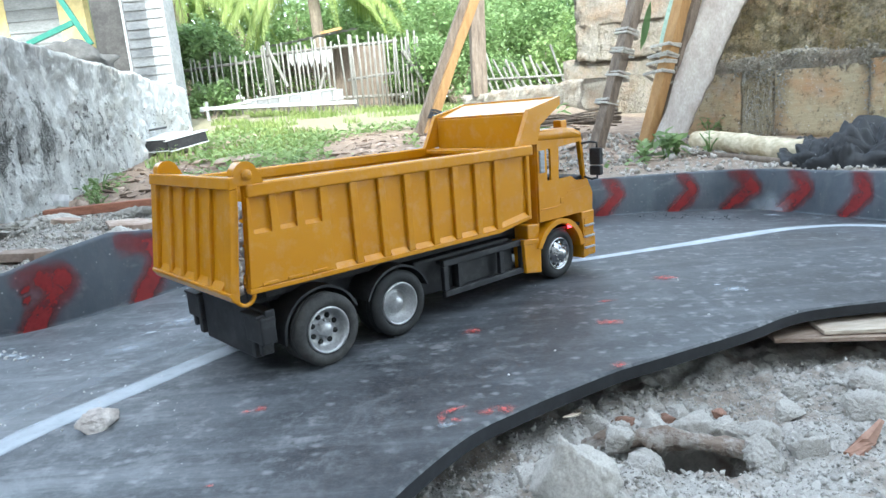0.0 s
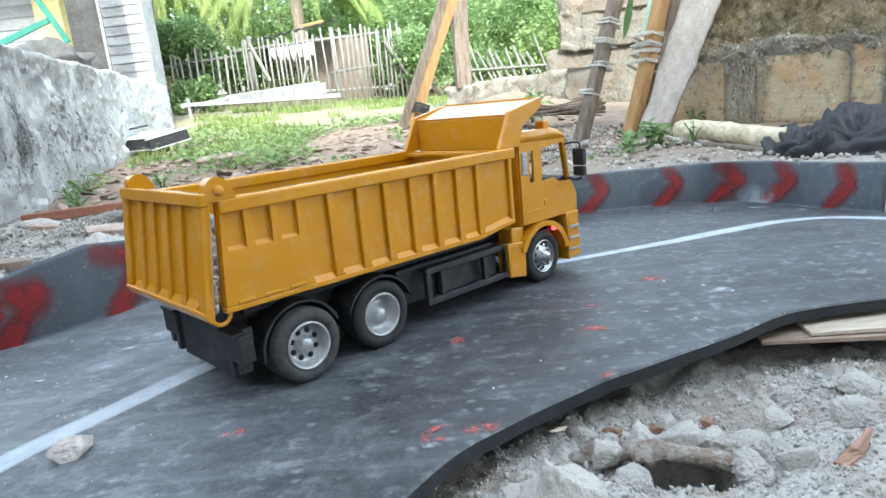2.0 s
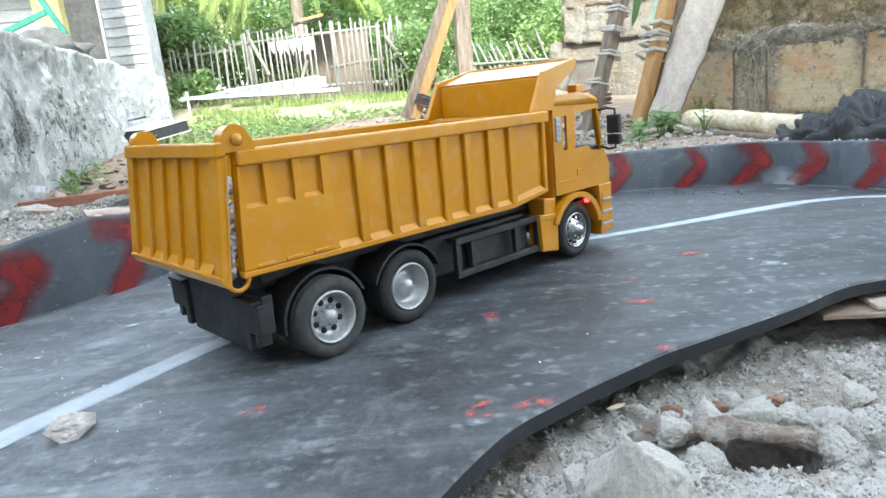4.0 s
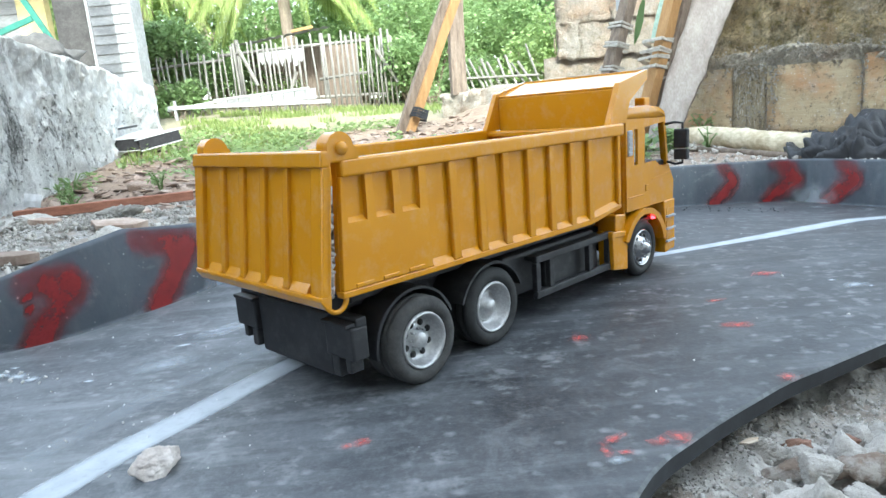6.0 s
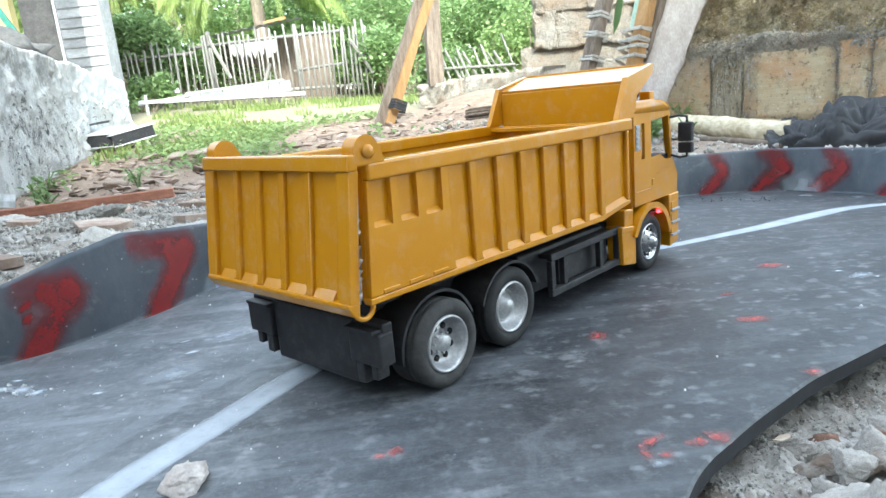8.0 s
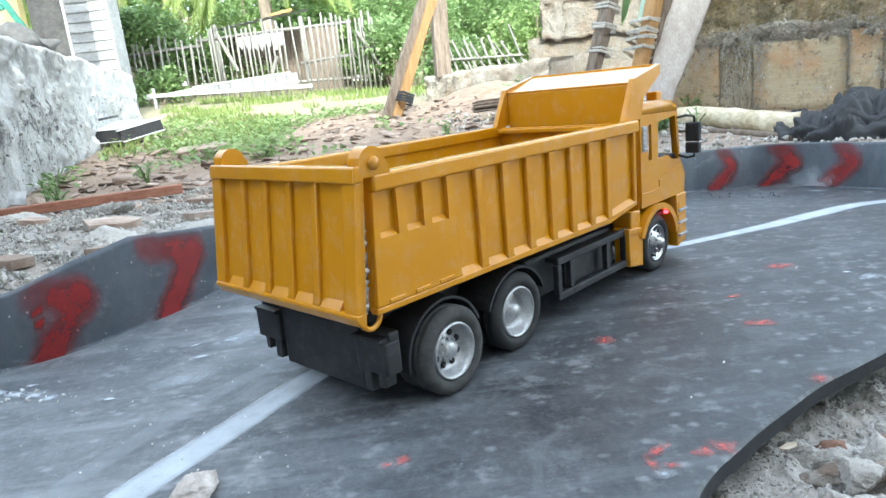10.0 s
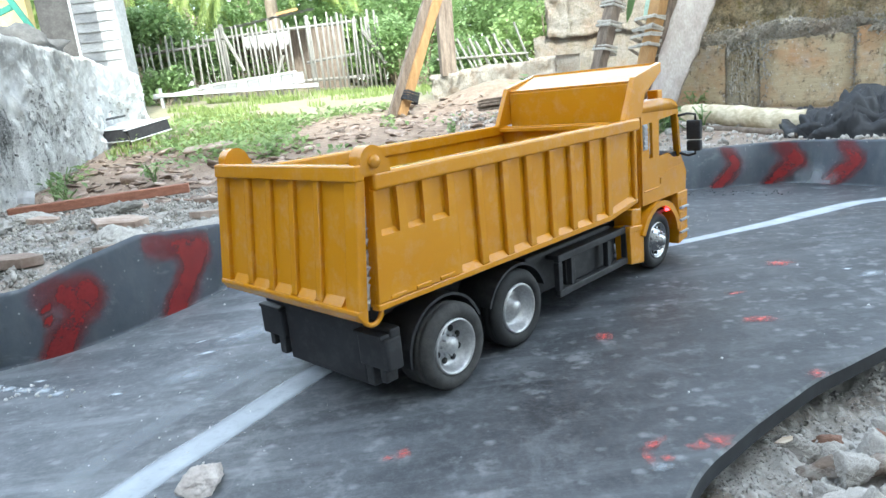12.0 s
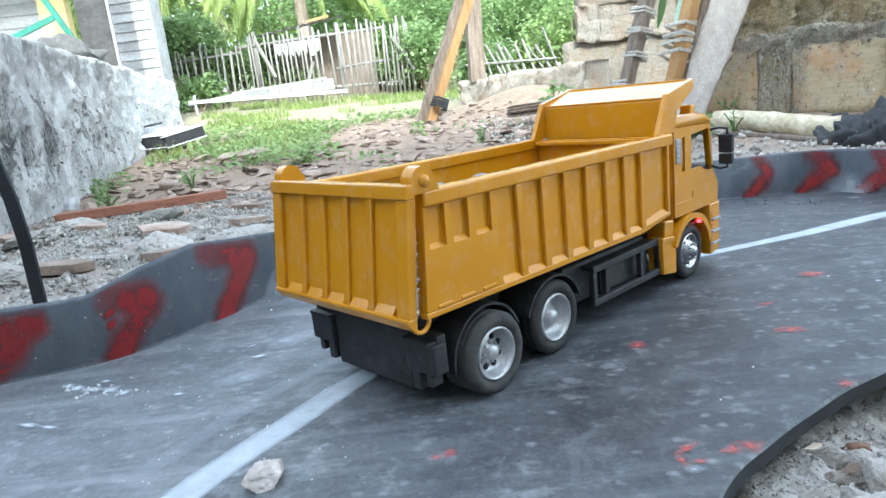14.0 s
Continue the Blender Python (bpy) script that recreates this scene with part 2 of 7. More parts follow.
SHARD = mottled("slate_shard", (0.30, 0.205, 0.155), (0.60, 0.49, 0.41), 18, 0.9, 0.5, 0.003, 7, 0.55)
BRICKY = mottled("brick_fragment", (0.30, 0.14, 0.09), (0.52, 0.33, 0.25), 24, 0.9, 0.5, 0.002, 6, 0.3)
ROOT = mottled("dry_root", (0.24, 0.16, 0.11), (0.46, 0.36, 0.29), 60, 0.9, 0.6, 0.002, 5, 0, 0, (1, 6, 6))


def dusty_root_mat():
    k = Nodes("dusty_brown_root")
    c = k.mix(k.noise(60, 5, 0.6, (1, 6, 6)), (0.10, 0.075, 0.06), (0.30, 0.225, 0.175))
    dust = k.ramp(k.noise(75, 6, 0.7), [(0.44, 0.0), (0.60, 0.7)])
    c = k.mix(dust, c, (0.48, 0.445, 0.405))
    k.bump(k.math("ADD", k.noise(110, 6, 0.7), dust), 0.8, 0.002)
    return k.set(c, 0.93)


DUSTROOT = dusty_root_mat()
CLOD = mottled("cement_clod", (0.40, 0.37, 0.33), (0.63, 0.595, 0.55), 34, 0.95, 0.5, 0.0015, 9, 0.10)
BASALT = mottled("grey_stone", (0.30, 0.30, 0.30), (0.60, 0.59, 0.575), 70, 0.9, 0.6, 0.002, 6, 0.4)
PLANKRED = mottled("red_brown_plank", (0.22, 0.085, 0.05), (0.38, 0.17, 0.11), 12, 0.8, 0.4, 0.002, 6, 0, 0, (0.5, 8, 8))
PLY = mottled("weathered_plywood", (0.46, 0.34, 0.23), (0.74, 0.66, 0.56), 9, 0.8, 0.4, 0.002, 8, 0.1, 0, (0.7, 6, 6))
TIMBER = mottled("ochre_timber", (0.29, 0.155, 0.055), (0.42, 0.25, 0.105), 7, 0.75, 0.4, 0.003, 9, 0.12, 0, (5, 5, 0.6))
OLDWOOD = mottled("grey_brown_timber", (0.10, 0.072, 0.052), (0.25, 0.20, 0.16), 8, 0.9, 0.6, 0.004, 8, 0.15, 0, (5, 5, 0.7))
DRIFT = mottled("bleached_slab_wood", (0.30, 0.255, 0.225), (0.47, 0.43, 0.395), 5, 0.85, 0.7, 0.004, 7, 0, 0, (4, 4, 0.6))
LOGWOOD = mottled("barked_log", (0.42, 0.33, 0.20), (0.74, 0.67, 0.51), 10, 0.85, 0.8, 0.004, 4, 0, 0, (1.4, 0.8, 1.4))
ROPE = mottled("grey_binding", (0.36, 0.34, 0.30), (0.60, 0.57, 0.51), 60, 0.9, 0.4, 0.002, 6, 0.2)


def cloth_mat():
    k = Nodes("black_net_cloth")
    c = k.mix(k.noise(30, 5), (0.014, 0.015, 0.018), (0.034, 0.036, 0.042))
    c = k.mix(k.ramp(k.noise(50, 6, 0.75), [(0.56, 0.0), (0.72, 0.35)]), c, (0.11, 0.11, 0.115))
    c = k.mix(k.ramp(k.cells(30), [(0.04, 0.9), (0.07, 0.0)]), c, (0.5, 0.5, 0.5))
    # the net's holes, their darkness painted as near-black spots
    c = k.mix(k.ramp(k.cells(19, (1, 1.3, 1)), [(0.08, 0.95), (0.12, 0.0)]), c, (0.002, 0.002, 0.002))
    k.bump(k.noise(420, 4), 0.4, 0.0012)
    return k.set(c, 0.55)


CLOTH = cloth_mat()
GREENBOARD = mottled("pale_green_paint", (0.24, 0.36, 0.28), (0.40, 0.52, 0.43), 8, 0.7, 0.3, 0.002, 8)
SHEET = mottled("galvanised_sheet", (0.55, 0.56, 0.57), (0.78, 0.79, 0.80), 8, 0.5, 0.2, 0.002, 6, 0, 0.2)
BAMBOO = mottled("bleached_bamboo", (0.155, 0.146, 0.13), (0.31, 0.297, 0.27), 5, 0.7, 0.3, 0.002, 8, 0.35, 0, (6, 6, 1))
WHITEWOOD = mottled("whitewashed_board", (0.29, 0.295, 0.30), (0.44, 0.445, 0.445), 4, 0.75, 0.3, 0.002, 8, 0.12)
WEATHER = mottled("pale_weatherboard", (0.19, 0.195, 0.20), (0.32, 0.325, 0.325), 3, 0.7, 0.3, 0.003, 8, 0.3, 0, (1, 1, 3))
CREAM = mottled("cream_wall_paint", (0.50, 0.40, 0.17), (0.60, 0.50, 0.26), 3, 0.7, 0.2, 0.002)
TEAL = mottled("teal_painted_wood", (0.012, 0.12, 0.09), (0.025, 0.19, 0.14), 6, 0.6, 0.2, 0.002)
DARKPOST = mottled("dark_stained_concrete", (0.030, 0.029, 0.028), (0.085, 0.081, 0.078), 9, 0.9, 0.5, 0.005, 7)
ROCK = mottled("grey_boulder", (0.055, 0.054, 0.053), (0.13, 0.126, 0.122), 8, 0.9, 0.6, 0.006, 7)
TIN = mottled("rusty_corrugated_sheet", (0.16, 0.15, 0.15), (0.34, 0.33, 0.33), 5, 0.6, 0.2, 0.003, 7, 0, 0.3)


def plaster_mat():
    """Old cement render: a grey band along the top, below it pale trowelled skin that has come away in ragged, damp-dark patches."""
    k = Nodes("streaked_cement_render")
    sep = k.n.new("ShaderNodeSeparateXYZ")
    k.l.new(k.co, sep.inputs[0])
    big = k.noise(2.6, 6, 0.62)
    c = k.mix(k.ramp(big, [(0.32, 0.0), (0.66, 1.0)]), (0.52, 0.51, 0.49), (0.80, 0.79, 0.765))
    height = k.math("ADD", sep.outputs[2], k.math("MULTIPLY", k.math("SUBTRACT", k.noise(5, 6, 0.7), 0.5), 0.22))
    band = k.ramp(height, [(0.40, 0.0), (0.50, 1.0)])
    c = k.mix(k.math("MULTIPLY", band, 0.8), c, k.mix(k.ramp(k.noise(7, 6, 0.7, (1, 1, 0.5)), [(0.35, 0.0), (0.65, 1.0)]), (0.27, 0.262, 0.245), (0.50, 0.488, 0.46)))
    wash = k.ramp(k.noise(9, 7, 0.7, (1, 1, 0.28), 0.4), [(0.46, 0.0), (0.62, 0.6)])
    c = k.mix(wash, c, (0.34, 0.335, 0.32))
    # the far end is painted whiter in place of the sunlight on it
    c = k.mix(k.ramp(k.math("ADD", k.math("MULTIPLY", sep.outputs[1], 0.1), k.math("MULTIPLY", k.noise(6, 7, 0.7, (1, 1, 0.5)), 0.25)), [(0.50, 0.0), (0.60, 0.85)]), c, (0.82, 0.82, 0.81))
    # the patches where the skin is gone lie mostly along the middle of the near end
    reach = k.math("ADD", k.math("MULTIPLY", sep.outputs[1], -0.05), k.math("MULTIPLY", k.math("ABSOLUTE", k.math("SUBTRACT", height, 0.20)), -0.55))
    torn = k.math("ADD", k.noise(7.5, 10, 0.78, (1, 1, 0.42), 0.9), k.math("ADD", reach, 0.13))
    gone = k.ramp(torn, [(0.475, 0.0), (0.50, 1.0)])
    lumps = k.noise(70, 8, 0.82)
    c = k.mix(k.math("MULTIPLY", gone, 0.9), c, k.mix(k.ramp(lumps, [(0.45, 0.0), (0.57, 1.0)]), (0.035, 0.035, 0.032), (0.33, 0.325, 0.305)))
    rough_ = k.ramp(k.math("ADD", k.noise(4.5, 6, 0.7, (1, 1, 0.45), 0.5), reach), [(0.30, 0.12), (0.42, 1.0)])
    tongue = k.ramp(k.noise(13, 7, 0.7, (1, 1, 0.26), 0.5), [(0.52, 0.0), (0.56, 0.75)])
    c = k.mix(tongue, c, (0.80, 0.79, 0.765))
    # shade of the crevices, painted dark where the pits sink the bump
    pits = k.noise(34, 9, 0.82, (1, 1, 0.34), 0.4)
    c = k.mix(k.math("MULTIPLY", k.ramp(pits, [(0.515, 0.0), (0.535, 0.9)]), rough_), c, (0.10, 0.098, 0.09))
    grit = k.noise(170, 6, 0.82, (1, 1, 0.6))
    c = k.mix(k.math("MULTIPLY", k.ramp(grit, [(0.525, 0.0), (0.58, 0.5)]), rough_), c, (0.15, 0.148, 0.135))
    c = k.mix(k.ramp(k.noise(120, 6, 0.8), [(0.56, 0.0), (0.61, 0.7)]), c, (0.82, 0.81, 0.78))
    k.bump(k.math("SUBTRACT", k.math("ADD", k.math("MULTIPLY", k.math("MULTIPLY", gone, lumps), 1.4), k.noise(18, 7, 0.75)), k.math("ADD", k.math("MULTIPLY", pits, 0.9), k.math("ADD", k.math("MULTIPLY", gone, 0.9), k.math("MULTIPLY", grit, 0.4)))), 1.0, 0.020)
    return k.set(c, 0.93)


PLASTER = plaster_mat()


def mossy_mat(name, a, b, moss):
    k = Nodes(name)
    big, mid, fine = k.noise(3.2, 6, 0.62), k.noise(13, 7, 0.7), k.noise(90, 5, 0.65)
    c = k.mix(k.ramp(big, [(0.3, 0.0), (0.7, 1.0)]), a, b)
    c = k.mix(k.ramp(k.noise(6, 6, 0.7), [(0.5, 0.0), (0.7, moss * 0.6)]), c, (0.30, 0.215, 0.07))
    c = k.mix(k.ramp(k.noise(4.5, 5, 0.65), [(0.46, 0.0), (0.66, 0.5)]), c, (0.36, 0.20, 0.11))
    c = k.mix(k.ramp(k.noise(3.6, 5, 0.65, (1, 1, 1.3)), [(0.52, 0.0), (0.70, 0.45)]), c, (0.38, 0.37, 0.345))
    c = k.mix(k.ramp(mid, [(0.52, 0.0), (0.62, moss * 0.8)]), c, (0.11, 0.095, 0.04))
    c = k.mix(k.ramp(k.noise(5, 5, 0.7, (1, 1, 0.2)), [(0.54, 0.0), (0.74, 0.4)]), c, (0.16, 0.135, 0.11))
    c = k.mix(k.ramp(k.noise(30, 7, 0.75), [(0.55, 0.0), (0.66, 0.55)]), c, (0.42, 0.39, 0.33))
    drip = k.ramp(k.noise(26, 6, 0.75, (1, 1, 0.22)), [(0.52, 0.0), (0.60, 0.8)])
    bays = k.ramp(k.noise(2.4, 3, 0.5, (1, 1, 0.3)), [(0.50, 0.0), (0.60, moss)])
    c = k.mix(k.math("MULTIPLY", drip, bays), c, (0.10, 0.085, 0.05))
    c = k.mix(k.ramp(k.cells(26), [(0.05, 0.8), (0.12, 0.0)]), c, (0.55, 0.53, 0.49))
    c = k.mix(k.ramp(k.noise(48, 6, 0.75), [(0.54, 0.0), (0.62, 0.5)]), c, (0.14, 0.115, 0.075))
    # tufts, crumbs and flaked spots a few millimetres wide
    c = k.mix(k.ramp(k.noise(75, 9, 0.85), [(0.53, 0.0), (0.59, 0.8 * moss)]), c, (0.075, 0.065, 0.03))
    c = k.mix(k.ramp(k.noise(62, 8, 0.85, (1, 1, 0.7), 0.5), [(0.56, 0.0), (0.61, 0.75)]), c, (0.46, 0.42, 0.33))
    c = k.mix(k.ramp(k.noise(16, 8, 0.8), [(0.54, 0.0), (0.60, moss * 0.8)]), c, (0.24, 0.19, 0.04))
    c = k.mix(k.ramp(fine, [(0.3, 0.35), (0.55, 0.0)]), c, (0.12, 0.11, 0.085))
    k.bump(k.math("ADD", k.math("MULTIPLY", mid, 2.5), k.math("ADD", fine, k.math("MULTIPLY", k.noise(42, 8, 0.8), 1.6))), 1.0, 0.020)
    return k.set(c, 0.93)


def clay_mat():
    """Old clay blocks: terracotta and grey-olive, brushed along, flecked with white and black."""
    k = Nodes("stained_clay_block")
    big = k.noise(4.5, 6, 0.65)
    c = k.mix(k.ramp(big, [(0.36, 0.0), (0.54, 1.0)]), (0.49, 0.295, 0.155), (0.48, 0.41, 0.275))
    c = k.mix(k.ramp(k.noise(7, 6, 0.7), [(0.53, 0.0), (0.66, 0.6)]), c, (0.43, 0.42, 0.39))
    c = k.mix(k.ramp(k.noise(60, 6, 0.75, (0.12, 0.12, 1.6)), [(0.44, 0.28), (0.58, 0.0)]), c, (0.27, 0.20, 0.12))
    c = k.mix(k.ramp(k.noise(14, 7, 0.75, (1, 1, 0.6)), [(0.54, 0.0), (0.66, 0.65)]), c, (0.13, 0.10, 0.055))
    c = k.mix(k.ramp(k.noise(34, 8, 0.82), [(0.555, 0.0), (0.60, 0.75)]), c, (0.075, 0.065, 0.045))
    c = k.mix(k.ramp(k.noise(70, 7, 0.82), [(0.60, 0.0), (0.63, 0.85)]), c, (0.62, 0.60, 0.55))
    c = k.mix(k.math("MULTIPLY", k.ramp(k.cells(24), [(0.06, 1.0), (0.12, 0.0)]), k.ramp(k.noise(9, 4), [(0.48, 0.0), (0.55, 0.9)])), c, (0.70, 0.68, 0.64))
    c = k.mix(k.math("MULTIPLY", k.ramp(k.cells(70), [(0.10, 0.95), (0.15, 0.0)]), k.ramp(k.noise(18, 4), [(0.52, 0.0), (0.58, 1.0)])), c, (0.72, 0.70, 0.66))
    c = k.mix(1.0, c, k.ramp(k.random(), [(0.0, (0.80, 0.81, 0.84)), (1.0, (1.0, 0.96, 0.92))]), "MULTIPLY")
    k.bump(k.math("ADD", k.noise(40, 8, 0.8), k.math("MULTIPLY", k.noise(140, 5, 0.7), 0.5)), 0.8, 0.008)
    return k.set(c, 0.9)


BLOCK = clay_mat()


def drips_mat():
    """Render that has run down in pale and dark streaks."""
    k = Nodes("streaked_runs")
    c = k.mix(k.ramp(k.noise(5, 6, 0.65), [(0.4, 0.0), (0.6, 1.0)]), (0.33, 0.265, 0.165), (0.44, 0.385, 0.275))
    run = k.noise(48, 8, 0.78, (1, 1, 0.16), 0.3)
    c = k.mix(k.ramp(run, [(0.40, 0.85), (0.48, 0.0)]), c, (0.10, 0.085, 0.05))
    c = k.mix(k.ramp(k.noise(60, 8, 0.8, (1, 1, 0.2), 0.3), [(0.53, 0.0), (0.57, 0.9)]), c, (0.66, 0.63, 0.56))
    c = k.mix(k.ramp(k.noise(80, 7, 0.8), [(0.55, 0.0), (0.59, 0.8)]), c, (0.08, 0.07, 0.045))
    k.bump(k.math("ADD", run, k.noise(80, 7, 0.8)), 1.0, 0.014)
    return k.set(c, 0.92)


DRIPS = drips_mat()
MOSSY = mossy_mat("mossy_render", (0.55, 0.41, 0.19), (0.74, 0.64, 0.455), 0.8)
MORTAR = mossy_mat("crumbling_mortar", (0.52, 0.46, 0.36), (0.74, 0.68, 0.58), 0.35)
PALEBLOCK = mossy_mat("pale_cement_block", (0.26, 0.228, 0.19), (0.41, 0.37, 0.32), 0.3)
PALESLAB = mossy_mat("pale_broken_slab", (0.40, 0.355, 0.295), (0.60, 0.55, 0.48), 0.15)


def leaf_mat(name, dark, light, trans=0.35):
    k = Nodes(name)
    c = k.mix(k.island(), dark, light)
    c = k.mix(k.ramp(k.noise(3), [(0.35, 0.5), (0.65, 0.0)]), c, tuple(v * 0.6 for v in dark))
    k.set(c, 0.5)
    tr = k.n.new("ShaderNodeBsdfTranslucent")
    k.l.new(c, tr.inputs["Color"])
    add = k.n.new("ShaderNodeMixShader")
    add.inputs[0].default_value = trans
    k.l.new(k.b.outputs[0], add.inputs[1])
    k.l.new(tr.outputs[0], add.inputs[2])
    k.l.new(add.outputs[0], k.n["Material Output"].inputs["Surface"])
    return k.m


# leaf greens made paler and greyer in place of the haze over them
LEAF = leaf_mat("green_leaf", (0.18, 0.28, 0.105), (0.37, 0.50, 0.23), 0.5)
LEAF_DARK = leaf_mat("dark_green_leaf", (0.11, 0.20, 0.08), (0.24, 0.37, 0.15), 0.48)
LEAF_LIGHT = leaf_mat("bright_green_leaf", (0.22, 0.33, 0.11), (0.38, 0.49, 0.21), 0.5)
PALM = leaf_mat("palm_leaf", (0.28, 0.38, 0.09), (0.52, 0.60, 0.22), 0.5)
GRASS = leaf_mat("grass_blade", (0.17, 0.25, 0.06), (0.36, 0.42, 0.15), 0.5)
BARK = mottled("tree_bark", (0.16, 0.12, 0.09), (0.34, 0.28, 0.22), 6, 0.95, 0.6, 0.01, 7, 0, 0, (3, 3, 0.8))


# ---- mesh tools ----
def obj(name, mesh, material, parent=None, label=""):
    ob = new(name, mesh)
    mesh.materials.clear()
    mesh.materials.append(material)
    if parent:
        ob.parent = parent
    if label:
        ob["label"] = label
    return ob


def part(name, bm, material, parent=None, label="", smooth=False):
    bmesh.ops.recalc_face_normals(bm, faces=bm.faces)
    me = bpy.data.meshes.new(name)
    bm.to_mesh(me)
    bm.free()
    if smooth:
        me.polygons.foreach_set("use_smooth", [True] * len(me.polygons))
    return obj(name, me, material, parent, label)


def base(name, m, label, category, group=""):
    ob = new(name)
    ob.empty_display_size = 0.02
    ob.matrix_basis = m
    return tagged(ob, label, category, group)


def box(bm, x0, x1, y0, y1, z0, z1, bevel=0.0, m=None, seg=2):
    r = bmesh.ops.create_cube(bm, size=1.0, matrix=Matrix.LocRotScale(((x0 + x1) / 2, (y0 + y1) / 2, (z0 + z1) / 2), None, (abs(x1 - x0), abs(y1 - y0), abs(z1 - z0))))
    vs = r["verts"]
    if bevel:
        es = list({e for v in vs for e in v.link_edges})
        vs = bmesh.ops.bevel(bm, geom=es, offset=bevel, segments=seg, affect="EDGES", profile=0.5)["verts"]
    if m:
        bmesh.ops.transform(bm, matrix=m, verts=vs)
    return bm


def boxed(*a, **k):
    return box(bmesh.new(), *a, **k)


def prism(bm, pts, y0, y1, bevel=0.0):
    """A plate: the outline pts in x and z, from y0 to y1."""
    lo = [bm.verts.new((x, y0, z)) for x, z in pts]
    hi = [bm.verts.new((x, y1, z)) for x, z in pts]
    n = len(pts)
    fs = [bm.faces.new(lo), bm.faces.new(hi[::-1])] + [bm.faces.new((lo[i], hi[i], hi[(i + 1) % n], lo[(i + 1) % n])) for i in range(n)]
    if bevel:
        es = list({e for f in fs for e in f.edges})
        bmesh.ops.bevel(bm, geom=es, offset=bevel, segments=2, affect="EDGES", profile=0.5)
    return bm


def spun(bm, profile, segs, centre=(0, 0, 0)):
    """A ring: the profile of (radius, y), turned round the y axis through the centre."""
    rings = []
    for i in range(segs):
        a = 2 * math.pi * i / segs
        rings.append([bm.verts.new((centre[0] + r * math.cos(a), centre[1] + y, centre[2] + r * math.sin(a))) for r, y in profile])
    for i in range(segs):
        p, q = rings[i], rings[(i + 1) % segs]
        for j in range(len(profile) - 1):
            bm.faces.new((p[j], p[j + 1], q[j + 1], q[j]))
    return bm


def tube(bm, pts, radius, segs=8, taper=None):
    pts = [Vector(p) for p in pts]
    rings = []
    for i, p in enumerate(pts):
        d_ = (pts[min(i + 1, len(pts) - 1)] - pts[max(i - 1, 0)]).normalized()
        side = d_.cross(Vector((0.31, 0.17, 0.94))).normalized()
        up = d_.cross(side)
        r = radius * (taper[i] if taper else 1.0)
        rings.append([bm.verts.new(p + (side * math.cos(2 * math.pi * k / segs) + up * math.sin(2 * math.pi * k / segs)) * r) for k in range(segs)])
    for a, b in zip(rings, rings[1:]):
        for k in range(segs):
            bm.faces.new((a[k], a[(k + 1) % segs], b[(k + 1) % segs], b[k]))
    bm.faces.new(rings[0][::-1])
    bm.faces.new(rings[-1])
    return bm


def stone_arrays(seed, sub=2, amp=0.35, flat=(1, 1, 1), freq=1.3):
    """Vertices and triangles of a rough, angular stone of about unit size."""
    bm = bmesh.new()
    bmesh.ops.create_icosphere(bm, subdivisions=sub, radius=0.5)
    off = Vector((seed * 7.13, seed * 3.7, seed * 1.9))
    for v in bm.verts:
        n_ = v.co.normalized()
        v.co *= 1.0 + amp * noise.noise(n_ * freq + off) * 1.6 + amp * 0.5 * noise.noise(n_ * freq * 3.1 + off)
        c_ = noise.cell(n_ * 1.7 + off)
        v.co *= 1.0 + 0.12 * (c_ - 0.5)
        v.co = Vector((v.co.x * flat[0], v.co.y * flat[1], v.co.z * flat[2]))
    vs = np.array([v.co[:] for v in bm.verts])
    bm.verts.index_update()
    fs = np.array([[v.index for v in f.verts] for f in bm.faces])
    bm.free()
    return vs, fs


def cut_stone(seed, sub=3, planes=13, amp=0.05, flat=(1, 1, 0.8), knobs=0.0):
    """Vertices and triangles of a broken, flat-faced stone of about unit size; knobs: a crust of small lumps on it."""
    r = np.random.default_rng(seed)
    nrm = r.normal(size=(planes, 3))
    nrm /= np.linalg.norm(nrm, axis=1, keepdims=True)
    far_ = r.uniform(0.30, 0.50, planes)
    bm = bmesh.new()
    bmesh.ops.create_icosphere(bm, subdivisions=sub, radius=1.0)
    vs = np.array([v.co[:] for v in bm.verts])
    bm.verts.index_update()
    fs = np.array([[v.index for v in f.verts] for f in bm.faces])
    bm.free()
    near_ = np.where(vs @ nrm.T > 0.08, far_ / np.maximum(vs @ nrm.T, 0.08), 9.0).min(1)
    vs = vs * np.minimum(near_, 0.62)[:, None]
    for i, v in enumerate(vs):
        q = Vector(v) + Vector((seed * 3.1, 0, 0))
        vs[i] = v * (1 + amp * (noise.noise(q * 4) + 0.6 * noise.noise(q * 11)) + knobs * (abs(noise.noise(q * 8)) + 0.8 * abs(noise.noise(q * 19)) + 0.5 * noise.noise(q * 40)))
    return vs * flat, fs


def hull_stone(seed, n=11, flat=(1, 0.85, 0.7)):
    """A small sharp-edged stone: the hull of a few points."""
    r = np.random.default_rng(seed)
    bm = bmesh.new()
    for p in r.normal(size=(n, 3)):
        bm.verts.new(p / np.linalg.norm(p) * r.uniform(0.36, 0.56) * np.array(flat))
    bmesh.ops.convex_hull(bm, input=bm.verts[:])
    for v in [v for v in bm.verts if not v.link_faces]:
        bm.verts.remove(v)
    bmesh.ops.triangulate(bm, faces=bm.faces[:])
    bm.verts.index_update()
    vs = np.array([v.co[:] for v in bm.verts])
    fs = np.array([[v.index for v in f.verts] for f in bm.faces])
    bm.free()
    return vs, fs


